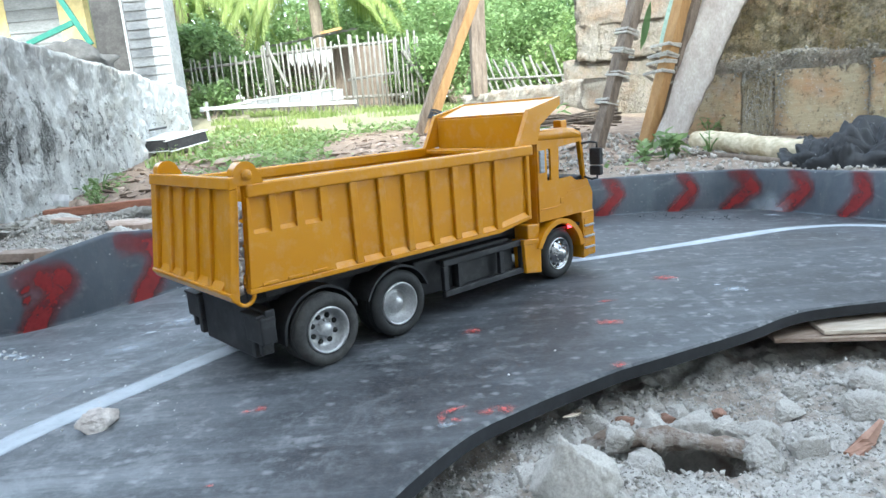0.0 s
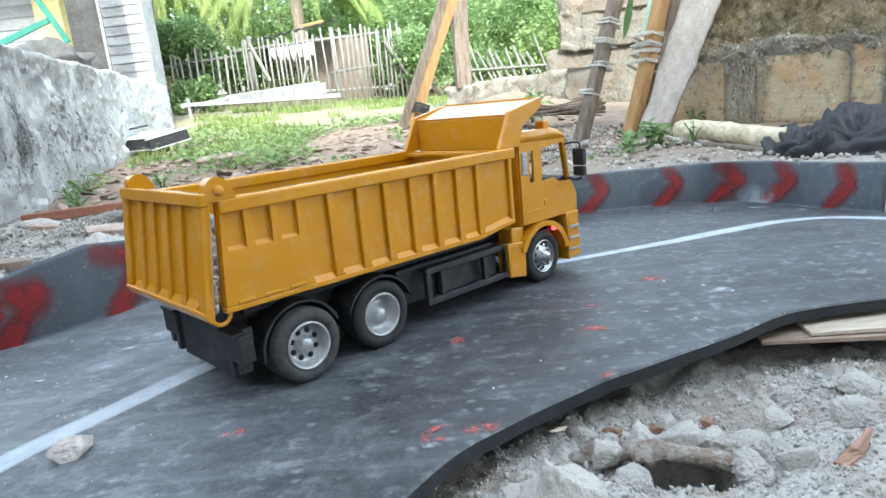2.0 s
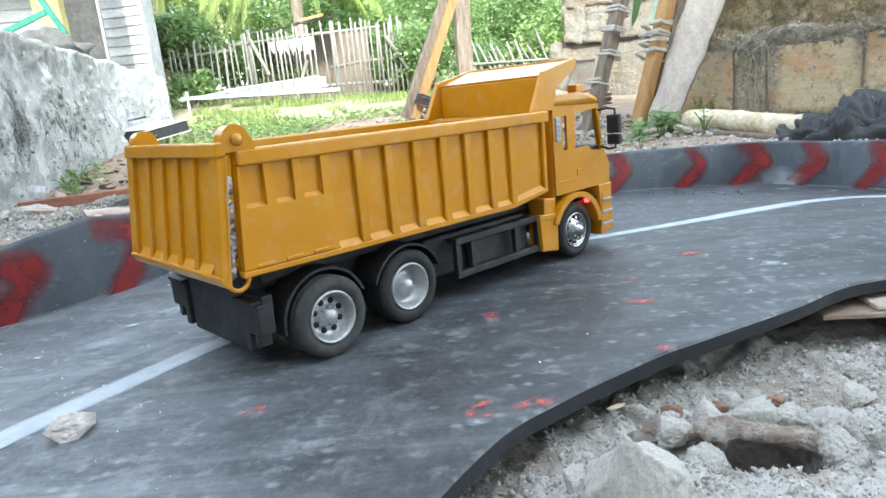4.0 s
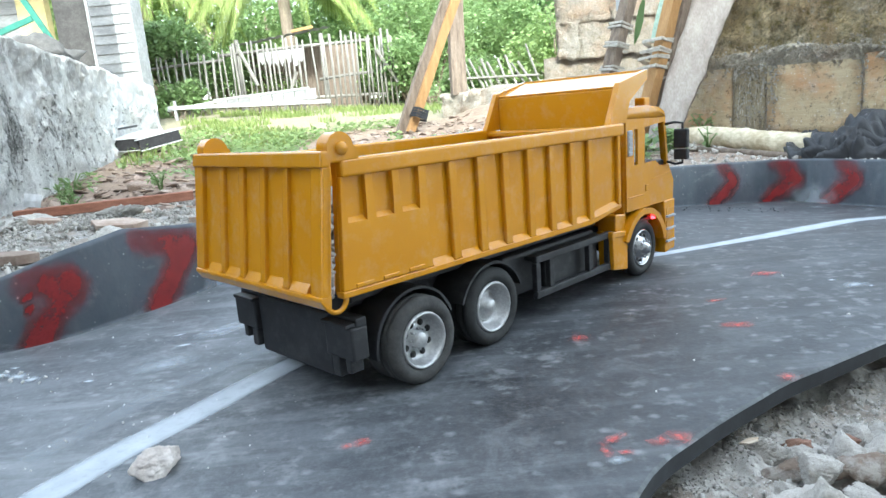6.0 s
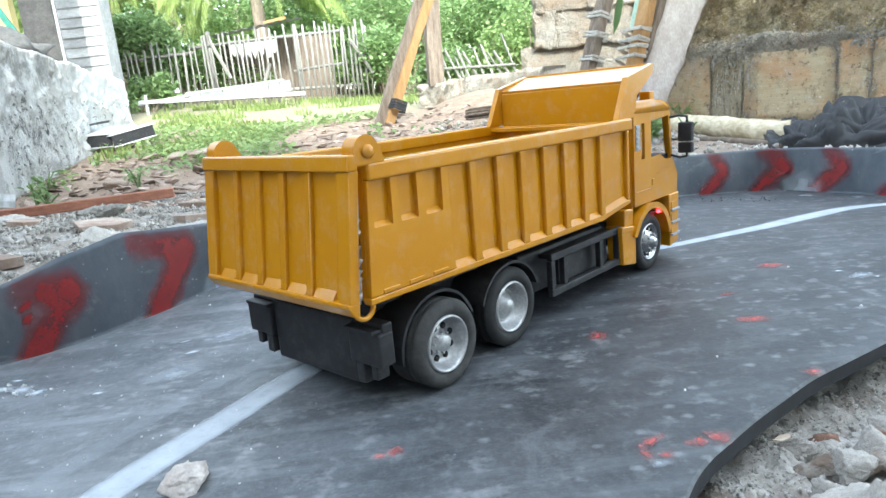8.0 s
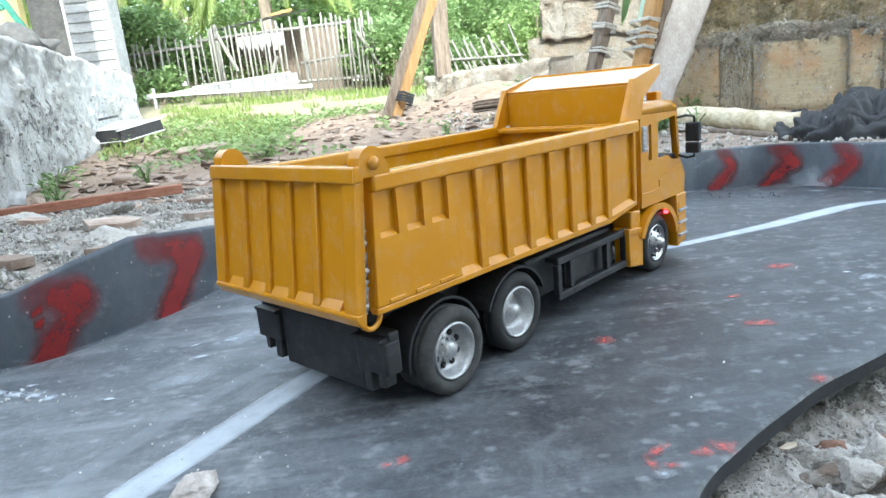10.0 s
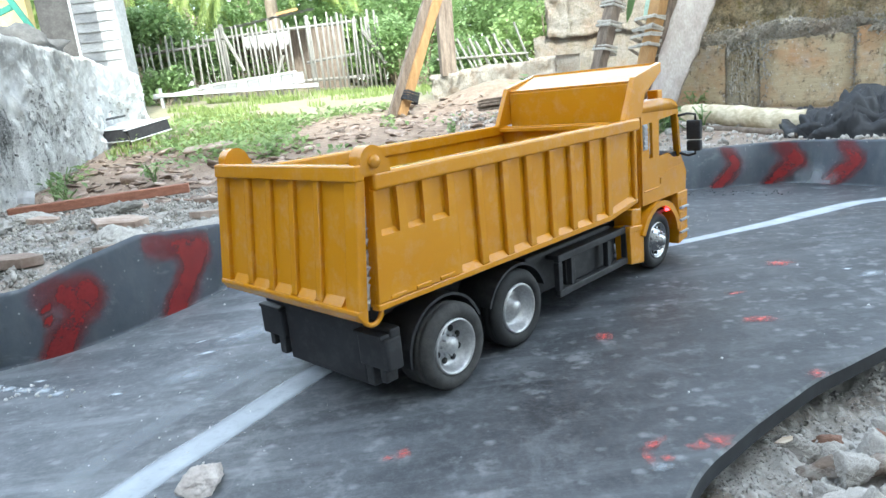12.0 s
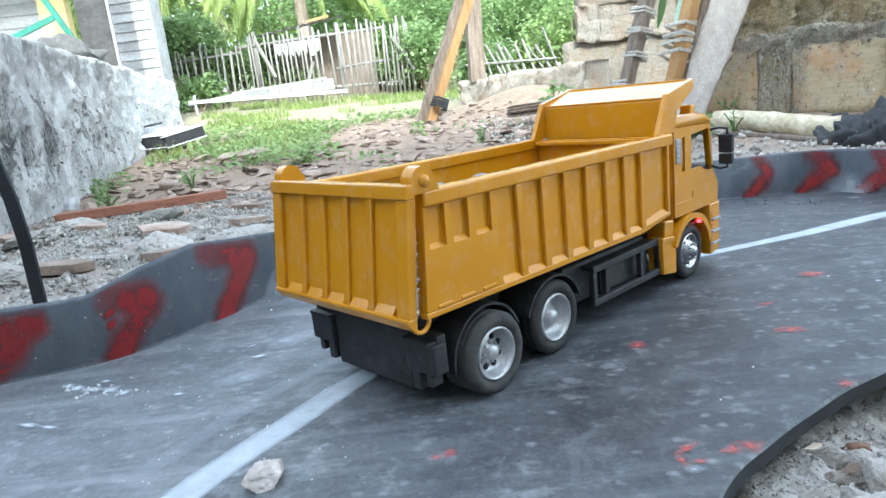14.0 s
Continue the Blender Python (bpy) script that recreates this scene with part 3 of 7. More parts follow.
def mesh_of(name, vs, fs, smooth=False):
    me = bpy.data.meshes.new(name)
    me.vertices.add(len(vs))
    me.vertices.foreach_set("co", np.asarray(vs, np.float32).ravel())
    k = fs.shape[1]
    me.loops.add(fs.size)
    me.loops.foreach_set("vertex_index", fs.astype(np.int32).ravel())
    me.polygons.add(len(fs))
    me.polygons.foreach_set("loop_start", np.arange(0, fs.size, k, dtype=np.int32))
    me.polygons.foreach_set("loop_total", np.full(len(fs), k, np.int32))
    if smooth:
        me.polygons.foreach_set("use_smooth", np.ones(len(fs), bool))
    me.update(calc_edges=True)
    me.validate()
    return me


def scattered(name, kinds, places, sizes, rng, flat_turn=False):
    """One mesh of many copies of small shapes: kinds of (vertices, faces) at places, with sizes and random turns."""
    vv, ff, n0 = [], [], 0
    for i, (p, s) in enumerate(zip(places, sizes)):
        vs, fs = kinds[i % len(kinds)]
        if flat_turn:
            e_ = Euler((rng.normal(0, 0.28), rng.normal(0, 0.28), rng.uniform(0, 6.28)))
        else:
            e_ = Euler(rng.uniform(0, 6.28, 3))
        vv.append(vs @ np.array(e_.to_matrix()).T * s + p)
        ff.append(fs + n0)
        n0 += len(vs)
    return mesh_of(name, np.concatenate(vv), np.concatenate(ff))


def curve(pts, n=12):
    """A smooth line through points in the plan."""
    P_ = [np.array(p, float) for p in pts]
    P_ = [2 * P_[0] - P_[1]] + P_ + [2 * P_[-1] - P_[-2]]
    out = []
    for a, b, c, d_ in zip(P_, P_[1:], P_[2:], P_[3:]):
        for k in range(n):
            t = k / n
            out.append(0.5 * (2 * b + (c - a) * t + (2 * a - 5 * b + 4 * c - d_) * t * t + (3 * b - a - 3 * c + d_) * t ** 3))
    out.append(P_[-2])
    return np.array(out)


# ---- the ground ----
FAR = curve([(-0.98, 0.67), (-0.78, 0.64), (-0.66, 0.65), (-0.585, 0.668), (-0.514, 0.692), (-0.456, 0.736), (-0.40, 0.82), (-0.353, 0.909), (-0.28, 1.02), (-0.16, 1.11),
             (0.0, 1.16), (0.14, 1.178), (0.286, 1.199), (0.402, 1.253), (0.533, 1.295), (0.584, 1.292), (0.627, 1.26), (0.686, 1.167), (0.717, 1.037)])
NEAR = curve([(-0.30, -0.30), (-0.16, 0.02), (-0.105, 0.17), (-0.064, 0.275), (-0.030, 0.339), (0.0, 0.384), (0.021, 0.407), (0.043, 0.424), (0.067, 0.442), (0.10, 0.464),
              (0.131, 0.484), (0.165, 0.501), (0.203, 0.520), (0.262, 0.550), (0.311, 0.580), (0.347, 0.593), (0.414, 0.601), (0.52, 0.603), (0.72, 0.60)])
FD = np.gradient(FAR, axis=0)
FD /= np.linalg.norm(FD, axis=1, keepdims=True)
BEYOND = FAR + np.stack([-FD[:, 1], FD[:, 0]], 1) * 0.013
OUTLINE = np.concatenate([NEAR, [(0.90, 0.62), (0.90, 0.90), (0.786, 1.05)], BEYOND[::-1], [(-1.1, 0.66), (-1.1, -0.3)]])


def inside(x, y):
    hit = np.zeros(x.shape, bool)
    for (x0, y0), (x1, y1) in zip(OUTLINE, np.roll(OUTLINE, -1, 0)):
        if y0 != y1:
            hit ^= ((y0 > y) != (y1 > y)) & (x < (x1 - x0) * (y - y0) / (y1 - y0) + x0)
    return hit


def dip(x, y):
    """How far the sheet is lowered towards the bend's outer side, shaped to fit the camera's view."""
    a, b = np.clip((np.asarray(x, float) - 0.15) / 0.5, 0, 1), np.clip((np.asarray(y, float) - 0.72) / 0.5, 0, 1)
    return 0.033 * a * a * (3 - 2 * a) * b * b * (3 - 2 * b)


def near_gap(x, y):
    return np.min([np.hypot(x - a, y - b) for a, b in NEAR[::2]], axis=0)


def swell(x, y, f, seed):
    return np.array([noise.noise(Vector((a * f, b * f, seed))) for a, b in zip(x.ravel(), y.ravel())]).reshape(x.shape)


def slope_z(x, y):
    """The lie of the land: level by the track, rising towards the fence and to the left of it."""
    z = -0.036 - 0.02 * np.clip((y - 1.2) / 0.8, 0, 1) - 0.5 * dip(x, y) * np.clip((1.75 - y) / 0.4, 0, 1)
    return z + np.clip(y - 2.6, 0, 12) * (0.045 - 0.006 * np.clip(x, -7, 2.5))


def ground_z(x, y):
    x, y = np.asarray(x, float), np.asarray(y, float)
    z = slope_z(x, y)
    pit = (y < 0.75) & (x > -0.15)
    z = z + np.where(pit, -0.006, 0.0)
    z += 0.030 * np.exp(-(((x - 0.075) / 0.05) ** 2 + ((y - 0.355) / 0.045) ** 2))
    z += 0.020 * np.exp(-(((x - 0.36) / 0.14) ** 2 + ((y - 0.40) / 0.09) ** 2))
    z -= 0.16 * np.exp(-(((x - 0.170) / 0.026) ** 6 + ((y - 0.415) / 0.024) ** 6))
    z -= np.where(y < 0.9, 0.014 * np.clip((y - 0.555) / 0.03, 0, 1) * np.clip((x - 0.25) / 0.05, 0, 1), 0.0)
    z += 0.17 * np.exp(-(((x - 0.62) / 0.45) ** 2 + ((y - 5.15) / 0.55) ** 2))
    z += 0.05 * np.exp(-(((x + 0.95) / 0.40) ** 2 + ((y - 1.55) / 0.45) ** 2))
    return z


def patch_z(x, y):
    """The crumbled surface beside the toy road."""
    x, y = np.asarray(x, float), np.asarray(y, float)
    z = ground_z(x, y) + 0.010 * swell(x, y, 5.0, 1.0) + 0.006 * swell(x, y, 17.0, 2.0) + 0.006 * swell(x, y, 40.0, 3.0)
    return z + 0.009 * np.abs(swell(x, y, 62.0, 4.0)) + 0.005 * np.abs(swell(x, y, 140.0, 6.0)) - 0.002


def build_ground():
    xs = np.concatenate([-np.geomspace(400, 3.3, 22), np.arange(-3.2, -0.22, 0.04), np.arange(-0.2, 0.62, 0.0035), np.arange(0.66, 2.6, 0.04), np.geomspace(2.8, 400, 22)])
    ys = np.concatenate([-np.geomspace(400, 0.6, 16), np.arange(-0.5, 0.2, 0.05), np.arange(0.2, 0.66, 0.0035), np.arange(0.68, 6.4, 0.035), np.geomspace(6.6, 400, 34)])
    X, Y = np.meshgrid(xs, ys)
    Z = ground_z(X, Y)
    near = (np.abs(X) < 3.3) & (Y > -0.6) & (Y < 7)
    Z[near] += 0.010 * swell(X[near], Y[near], 5.0, 1.0) + 0.006 * swell(X[near], Y[near], 17.0, 2.0)
    fine = (X > -0.25) & (X < 0.66) & (Y > 0.18) & (Y < 0.68)
    Z[fine] = patch_z(X[fine], Y[fine])
    under = inside(X, Y)
    deep = under & ((near_gap(X, Y) > 0.085) | (Y > 0.75))
    Z = np.where(deep, -0.0125 - dip(X, Y), np.where(under, np.minimum(Z, -0.034), Z))
    vs = np.stack([X, Y, Z], -1).reshape(-1, 3)
    idx = np.arange(len(vs)).reshape(X.shape)
    fs = np.stack([idx[:-1, :-1], idx[:-1, 1:], idx[1:, 1:], idx[1:, :-1]], -1).reshape(-1, 4)
    ob = obj("ground", mesh_of("ground", vs, fs, True), GROUND)
    tagged(ob, "dusty grey and brown bare ground rising gently towards a fence", "ground", kind="structure")


build_ground()


# ---- the toy track ----
def build_road():
    bm = bmesh.new()
    top = [bm.verts.new((x, y, -0.0018)) for x, y in OUTLINE]
    lo = [bm.verts.new((x, y, -0.0122)) for x, y in OUTLINE]
    n = len(top)
    # a slightly rounded upper edge, set in towards the sheet
    d_ = np.roll(OUTLINE, -1, 0) - np.roll(OUTLINE, 1, 0)
    d_ /= np.linalg.norm(d_, axis=1, keepdims=True)
    ins = OUTLINE + np.stack([-d_[:, 1], d_[:, 0]], 1) * 0.0016
    rim = [bm.verts.new((x, y, 0.0)) for x, y in ins]
    bm.faces.new(rim)
    bm.faces.new(lo[::-1])
    for i in range(n):
        j = (i + 1) % n
        bm.faces.new((top[i], top[j], rim[j], rim[i]))
        bm.faces.new((lo[i], lo[j], top[j], top[i]))
    bmesh.ops.triangulate(bm, faces=[f for f in bm.faces if len(f.verts) > 4])
    for axis, cuts in (((1, 0, 0), np.arange(0.15, 0.90, 0.03)), ((0, 1, 0), np.arange(0.72, 1.30, 0.03))):
        for c in cuts:
            bmesh.ops.bisect_plane(bm, geom=bm.verts[:] + bm.edges[:] + bm.faces[:], plane_co=Vector(axis) * float(c), plane_no=axis)
    for v in bm.verts:
        v.co.z -= float(dip(v.co.x, v.co.y))
    ob = part("road", bm, ROAD)
    ob.data.materials.append(STRIP)
    for f_ in ob.data.polygons:
        if f_.normal.z < 0.5:
            f_.material_index = 1
    return tagged(ob, "dusty black rubber sheet laid as a toy road", "road", kind="structure")


road = build_road()


def ribbon(name, line, width, z, material, parent, label, cols=8):
    """A strip of paint along a line, which thins out at its edges."""
    d_ = np.gradient(line, axis=0)
    d_ /= np.linalg.norm(d_, axis=1, keepdims=True)
    nrm = np.stack([-d_[:, 1], d_[:, 0]], 1)
    ks = np.linspace(-1, 1, cols + 1)
    w = np.asarray(width)[:, None] if np.ndim(width) else np.full((len(line), 1), width)
    vs = np.concatenate([np.concatenate([line + nrm * w * k * 0.5, np.full((len(line), 1), z)], 1) for k in ks])
    m = len(line)
    fs = np.array([[c * m + i, c * m + i + 1, (c + 1) * m + i + 1, (c + 1) * m + i] for c in range(cols) for i in range(m - 1)])
    vs[:, 2] -= dip(vs[:, 0], vs[:, 1])
    me = mesh_of(name, vs, fs)
    at_ = me.attributes.new("cover", "FLOAT", "POINT")
    at_.data.foreach_set("value", np.repeat(np.clip((1 - np.abs(ks)) * 3.0, 0, 1), m).astype(np.float32))
    return obj(name, me, material, parent, label)


WHITE = curve([(-0.40, 0.27), (-0.36, 0.355), (-0.328, 0.42), (-0.304, 0.466), (-0.268, 0.520), (-0.217, 0.597), (-0.12, 0.71), (0.002, 0.787), (0.104, 0.830),
               (0.205, 0.858), (0.336, 0.908), (0.442, 0.968), (0.550, 1.034), (0.630, 1.040), (0.682, 0.967), (0.737, 0.837)], 10)
ribbon("white_line", WHITE, np.interp(WHITE[:, 0], [-0.4, -0.12, 0.10, 0.26, 0.42, 0.72], [0.033, 0.029, 0.017, 0.022, 0.036, 0.038]), 0.0007, LINE, road, "worn white painted lane line")


def daub(x, y, rx, ry, turn, seed, material=DAUB, label="red paint daub"):
    n_, rings = 20, 4
    vs, cov = [(0, 0, 0)], [1.0]
    for r in range(1, rings + 1):
        for i in range(n_):
            a = 2 * math.pi * i / n_
            k = r / rings * (1 + 0.35 * noise.noise(Vector((math.cos(a) * 1.5, math.sin(a) * 1.5, seed))))
            vs.append((rx * k * math.cos(a), ry * k * math.sin(a), 0))
            cov.append(1.0 - r / rings)
    vs = np.array(vs)
    vs = vs @ np.array(Matrix.Rotation(radians(turn), 3, "Z")).T + (x, y, 0.0008)
    vs[:, 2] -= dip(vs[:, 0], vs[:, 1])
    tri = np.array([[0, 1 + i, 1 + (i + 1) % n_] for i in range(n_)])
    quads = np.array([[1 + r * n_ + i, 1 + (r + 1) * n_ + i, 1 + (r + 1) * n_ + (i + 1) % n_, 1 + r * n_ + (i + 1) % n_] for r in range(rings - 1) for i in range(n_)])
    tri = np.concatenate([tri, quads[:, [0, 1, 2]], quads[:, [0, 2, 3]]])
    me = mesh_of("paint_daub", vs, tri)
    at_ = me.attributes.new("cover", "FLOAT", "POINT")
    at_.data.foreach_set("value", np.array(cov, np.float32))
    return obj("paint_daub", me, material, road, label)


for i, (x, y, rx, ry, a) in enumerate([
        (-0.148, 0.455, 0.008, 0.007, 10), (-0.158, 0.452, 0.005, 0.005, 20), (0.019, 0.596, 0.014, 0.012, 30), (0.036, 0.427, 0.010, 0.010, 15), (0.023, 0.425, 0.009, 0.007, 20),
        (-0.002, 0.431, 0.013, 0.005, 35), (-0.009, 0.419, 0.006, 0.009, 0), (0.001, 0.416, 0.006, 0.005, 20), (0.150, 0.594, 0.021, 0.010, -8), (0.246, 0.732, 0.020, 0.014, -8),
        (0.134, 0.490, 0.010, 0.008, 20), (0.162, 0.660, 0.014, 0.005, 5), (-0.15, 0.352, 0.005, 0.003, 30)]):
    daub(x, y, rx * 1.1, ry * 1.1, a, i * 1.7)
CHALK = line_mat("white_dust_smear", 0.5)
CHIPS = line_mat("white_plaster_specks", 0.95)
for i, (x, y, rx, ry, a) in enumerate([(-0.492, 0.637, 0.010, 0.006, -20), (-0.474, 0.630, 0.013, 0.007, -22), (-0.456, 0.624, 0.012, 0.007, -20), (-0.438, 0.614, 0.009, 0.006, -20), (-0.505, 0.646, 0.005, 0.004, 0), (-0.470, 0.646, 0.006, 0.003, 0), (-0.497, 0.568, 0.011, 0.004, -22), (-0.475, 0.560, 0.010, 0.003, -20), (-0.383, 0.598, 0.006, 0.003, 0), (-0.31, 0.704, 0.012, 0.006, 20), (-0.33, 0.668, 0.010, 0.004, 10), (-0.345, 0.700, 0.008, 0.003, 30), (0.60, 1.215, 0.020, 0.006, -20), (0.655, 1.160, 0.014, 0.004, -40), (0.44, 1.20, 0.005, 0.003, 0), (0.29, 0.690, 0.005, 0.003, 0), (0.31, 0.662, 0.004, 0.002, 30)]):
    daub(x, y, rx * 1.25, ry * 1.25, a, 70 + i * 2.3, CHIPS, "white plaster speck")
for i, (x, y, rx, ry, a) in enumerate([(-0.300, 0.705, 0.045, 0.020, 35), (-0.27, 0.745, 0.03, 0.012, 40), (0.30, 0.67, 0.02, 0.010, 20), (-0.006, 0.409, 0.008, 0.006, 0), (-0.33, 0.62, 0.035, 0.02, 20)]):
    daub(x, y, rx, ry, a, 40 + i * 2.3, CHALK, "smear of white dust")
ribbon("tyre_track", curve([(-0.36, 0.47), (-0.318, 0.545), (-0.29, 0.590), (-0.256, 0.630), (-0.19, 0.70), (-0.10, 0.78)], 8), 0.022, 0.0005, line_mat("faint_dust_track", 0.13), road, "faint dusty tyre track")

# grit and white chips on the sheet
rng = np.random.default_rng(91)
kinds = [stone_arrays(140 + i, 1, 0.35, (1, 0.8, 0.5)) for i in range(4)]
gx, gy = rng.uniform(-0.75, 0.62, 420), rng.uniform(0.30, 1.12, 420)
keep = inside(gx, gy) & (swell(gx, gy, 4.0, 33.0) > -0.02)
gx, gy = gx[keep], gy[keep]
gs = 0.0006 + 0.0030 * rng.random(len(gx)) ** 6
cx_, cy_ = -0.463 + rng.normal(0, 0.022, 34), 0.622 + rng.normal(0, 0.006, 34)
gx, gy = np.r_[gx, cx_], np.r_[gy, cy_ - 0.3 * (cx_ + 0.463)]
lx_, ly_ = rng.uniform(-0.60, -0.20, 320), rng.uniform(0.40, 0.72, 320)
ok_ = inside(lx_, ly_)
gx, gy = np.r_[gx, lx_[ok_]], np.r_[gy, ly_[ok_]]
gs = np.r_[gs, rng.uniform(0.002, 0.0065, 34), 0.0006 + 0.0022 * rng.random(int(ok_.sum())) ** 5]
ob = obj("grit", scattered("grit", kinds, np.stack([gx, gy, gs * 0.12 - dip(gx, gy)], 1), gs, rng), mottled("white_grit", (0.45, 0.45, 0.44), (0.75, 0.75, 0.74), 200, 0.9, 0.2, 0.001))
tagged(ob, "white grit and chips strewn on the black road", "grit", kind="stuff")

bx, by = 0.42 + rng.normal(0, 0.06, 110), 1.20 + rng.normal(0, 0.022, 110)
ok_ = inside(bx, by + 0.02)
bx, by = bx[ok_], by[ok_]
bs = 0.0012 + 0.004 * rng.random(len(bx)) ** 3
tagged(obj("dark_crumbs", scattered("dark_crumbs", kinds, np.stack([bx, by, bs * 0.12 - dip(bx, by)], 1), bs, rng), STRIP), "dark rubber crumbs at the foot of the barrier", "crumbs", kind="stuff")


SCUFFS = ((1.458, 0.044, 0.52), (0.335, 0.035, 0.5))


def build_barrier():
    """A thin rubber strip on edge along the far side, slightly wavy, with sprayed chevrons."""
    line = FAR[12:]
    fine = curve(line[::3], 10)
    s = np.r_[0, np.cumsum(np.linalg.norm(np.diff(fine, axis=0), axis=1))]
    s -= s[np.argmin(np.hypot(fine[:, 0] + 0.585, fine[:, 1] - 0.668))]
    d_ = np.gradient(fine, axis=0)
    d_ /= np.linalg.norm(d_, axis=1, keepdims=True)
    out = np.stack([-d_[:, 1], d_[:, 0]], 1)
    h = np.interp(s, [-0.2, 0, 0.09, 0.15, 0.22, 0.36, 0.5, 1.05, 1.25, 1.42, 1.72], [0.07, 0.073, 0.071, 0.086, 0.094, 0.076, 0.070, 0.068, 0.0745, 0.080, 0.082])
    h = h + 0.0012 * np.array([noise.noise(Vector((v * 14, 0, 5))) for v in s])
    lean = 0.006 + 0.006 * np.array([noise.noise(Vector((v * 7, 0, 9))) for v in s])
    bend_drop = dip(fine[:, 0], fine[:, 1])
    rows = 20
    vs, fs = [], []
    tips = [-0.085, 0.050, 0.164, 0.305, 0.43, 0.56, 0.69, 0.83, 1.00, 1.143, 1.317, 1.440, 1.539, 1.660]
    m = len(fine)
    for thick in (0.0, 0.006):
        for r in range(rows + 1):
            k = r / rows
            p = fine + out * (lean * k ** 1.5 + thick)[:, None]
            z = h * k
            vs.append(np.concatenate([p, z[:, None]], 1))
    n1 = m * (rows + 1)
    grid = lambda o, r, i: o + r * m + i
    for o in (0, n1):
        for r in range(rows):
            for i in range(m - 1):
                fs.append((grid(o, r, i), grid(o, r, i + 1), grid(o, r + 1, i + 1), grid(o, r + 1, i)))
    for i in range(m - 1):
        fs.append((grid(0, rows, i), grid(0, rows, i + 1), grid(n1, rows, i + 1), grid(n1, rows, i)))
        fs.append((grid(0, 0, i), grid(0, 0, i + 1), grid(n1, 0, i + 1), grid(n1, 0, i)))
    for i in (0, m - 1):
        for r in range(rows):
            fs.append((grid(0, r, i), grid(n1, r, i), grid(n1, r + 1, i), grid(0, r + 1, i)))
    vs = np.concatenate(vs)
    vs[:, 2] -= np.tile(bend_drop, 2 * (rows + 1))
    me = mesh_of("track_barrier", vs, np.array(fs), True)
    ob = obj("track_barrier", me, BARRIER)
    tagged(ob, "grey rubber strip on edge with sprayed red chevrons beside the road", "barrier")
    # each chevron is a thin skin of paint: two soft strokes that meet at its tip
    for j, tip in enumerate(tips):
        left_ = tip < 0.8
        n_u, n_k = 44, 22
        us = np.linspace(tip - 0.115, tip + 0.024, n_u)
        ks = np.linspace(0.0, 0.995, n_k)
        if left_:
            near_ = 0.1 < tip < 0.2
            if near_:
                A, B, C, wa, wb = (tip - 0.058, 0.060), (tip - 0.015, 0.050), (tip - 0.060, -0.003), 0.0130, 0.0145
            else:
                A, B, C, wa, wb = (tip - 0.076, 0.066), (tip - 0.012, 0.053), (tip - 0.070, -0.004), 0.0125, 0.0150
        else:
            A, B, C, wa, wb = (tip - 0.043, 0.077), (tip - 0.017, 0.042), (tip - 0.064, 0.001), 0.0150, 0.0140
        pv, cov = [], []
        for k in ks:
            hk = np.interp(us, s, h) * k
            base_ = np.stack([np.interp(us, s, (fine + out * (lean * k ** 1.5)[:, None] - out * 0.0007)[:, c]) for c in (0, 1)], 1)
            pv.append(np.concatenate([base_, (hk - np.interp(us, s, bend_drop))[:, None]], 1))
            zn = hk * 0.075 / np.interp(us, s, h)
            wob = 0.006 * np.array([noise.noise(Vector((u * 30, zz * 30, j * 3.3))) for u, zz in zip(us, zn)])
            best = np.zeros(n_u)
            strokes = [(A, B, wa, 0.82), (B, C, wb, 0.84 if tip < 0.2 else (1.0 if left_ else 0.85))]
            if left_:
                strokes.append(((tip - 0.036, 0.054), (tip - 0.030, 0.036), 0.011, 0.95))
            if 0.1 < tip < 0.2:
                strokes += [((tip - 0.060, 0.047), (tip - 0.0545, 0.0485), 0.0026, 1.0), ((tip - 0.057, 0.036), (tip - 0.0545, 0.037), 0.0028, 1.0)]
            for (ax, az_), (bx, bz), w_, strong in strokes:
                L2 = (bx - ax) ** 2 + (bz - az_) ** 2
                t_ = np.clip(((us - ax) * (bx - ax) + (zn - az_) * (bz - az_)) / L2, 0, 1)
                dist = np.hypot(us - ax - t_ * (bx - ax), zn - az_ - t_ * (bz - az_)) + wob
                fade = strong if strong > 0.83 else 0.55 + 0.40 * t_
                best = np.maximum(best, fade * np.clip(1.5 - dist / w_, 0, 1))
            cov.append(best)
        q = np.array([[r * n_u + i, r * n_u + i + 1, (r + 1) * n_u + i + 1, (r + 1) * n_u + i] for r in range(n_k - 1) for i in range(n_u - 1)])
        cm = mesh_of("chevron", np.concatenate(pv), q, True)
        cm.attributes.new("cover", "FLOAT", "POINT").data.foreach_set("value", np.concatenate(cov).astype(np.float32))
        obj("chevron", cm, SPRAY, ob, "red sprayed chevron")
    # pale scuffs low on the strip
    for j, (u0, wide, high) in enumerate(SCUFFS):
        us, ks = np.linspace(u0 - wide, u0 + wide, 24), np.linspace(0.01, high, 12)
        pv, cov = [], []
        for k in ks:
            base_ = np.stack([np.interp(us, s, (fine + out * (lean * k ** 1.5)[:, None] - out * 0.0010)[:, c]) for c in (0, 1)], 1)
            pv.append(np.concatenate([base_, (np.interp(us, s, h) * k - np.interp(us, s, bend_drop))[:, None]], 1))
            edge = 1 - np.hypot((us - u0) / wide, k / high)
            cov.append(np.clip(1.3 * edge + 0.5 * np.array([noise.noise(Vector((u * 60, k * 5, j * 3.3))) for u in us]), 0, 1) * (np.abs(us - u0) < wide * 0.98) * (k < high * 0.98))
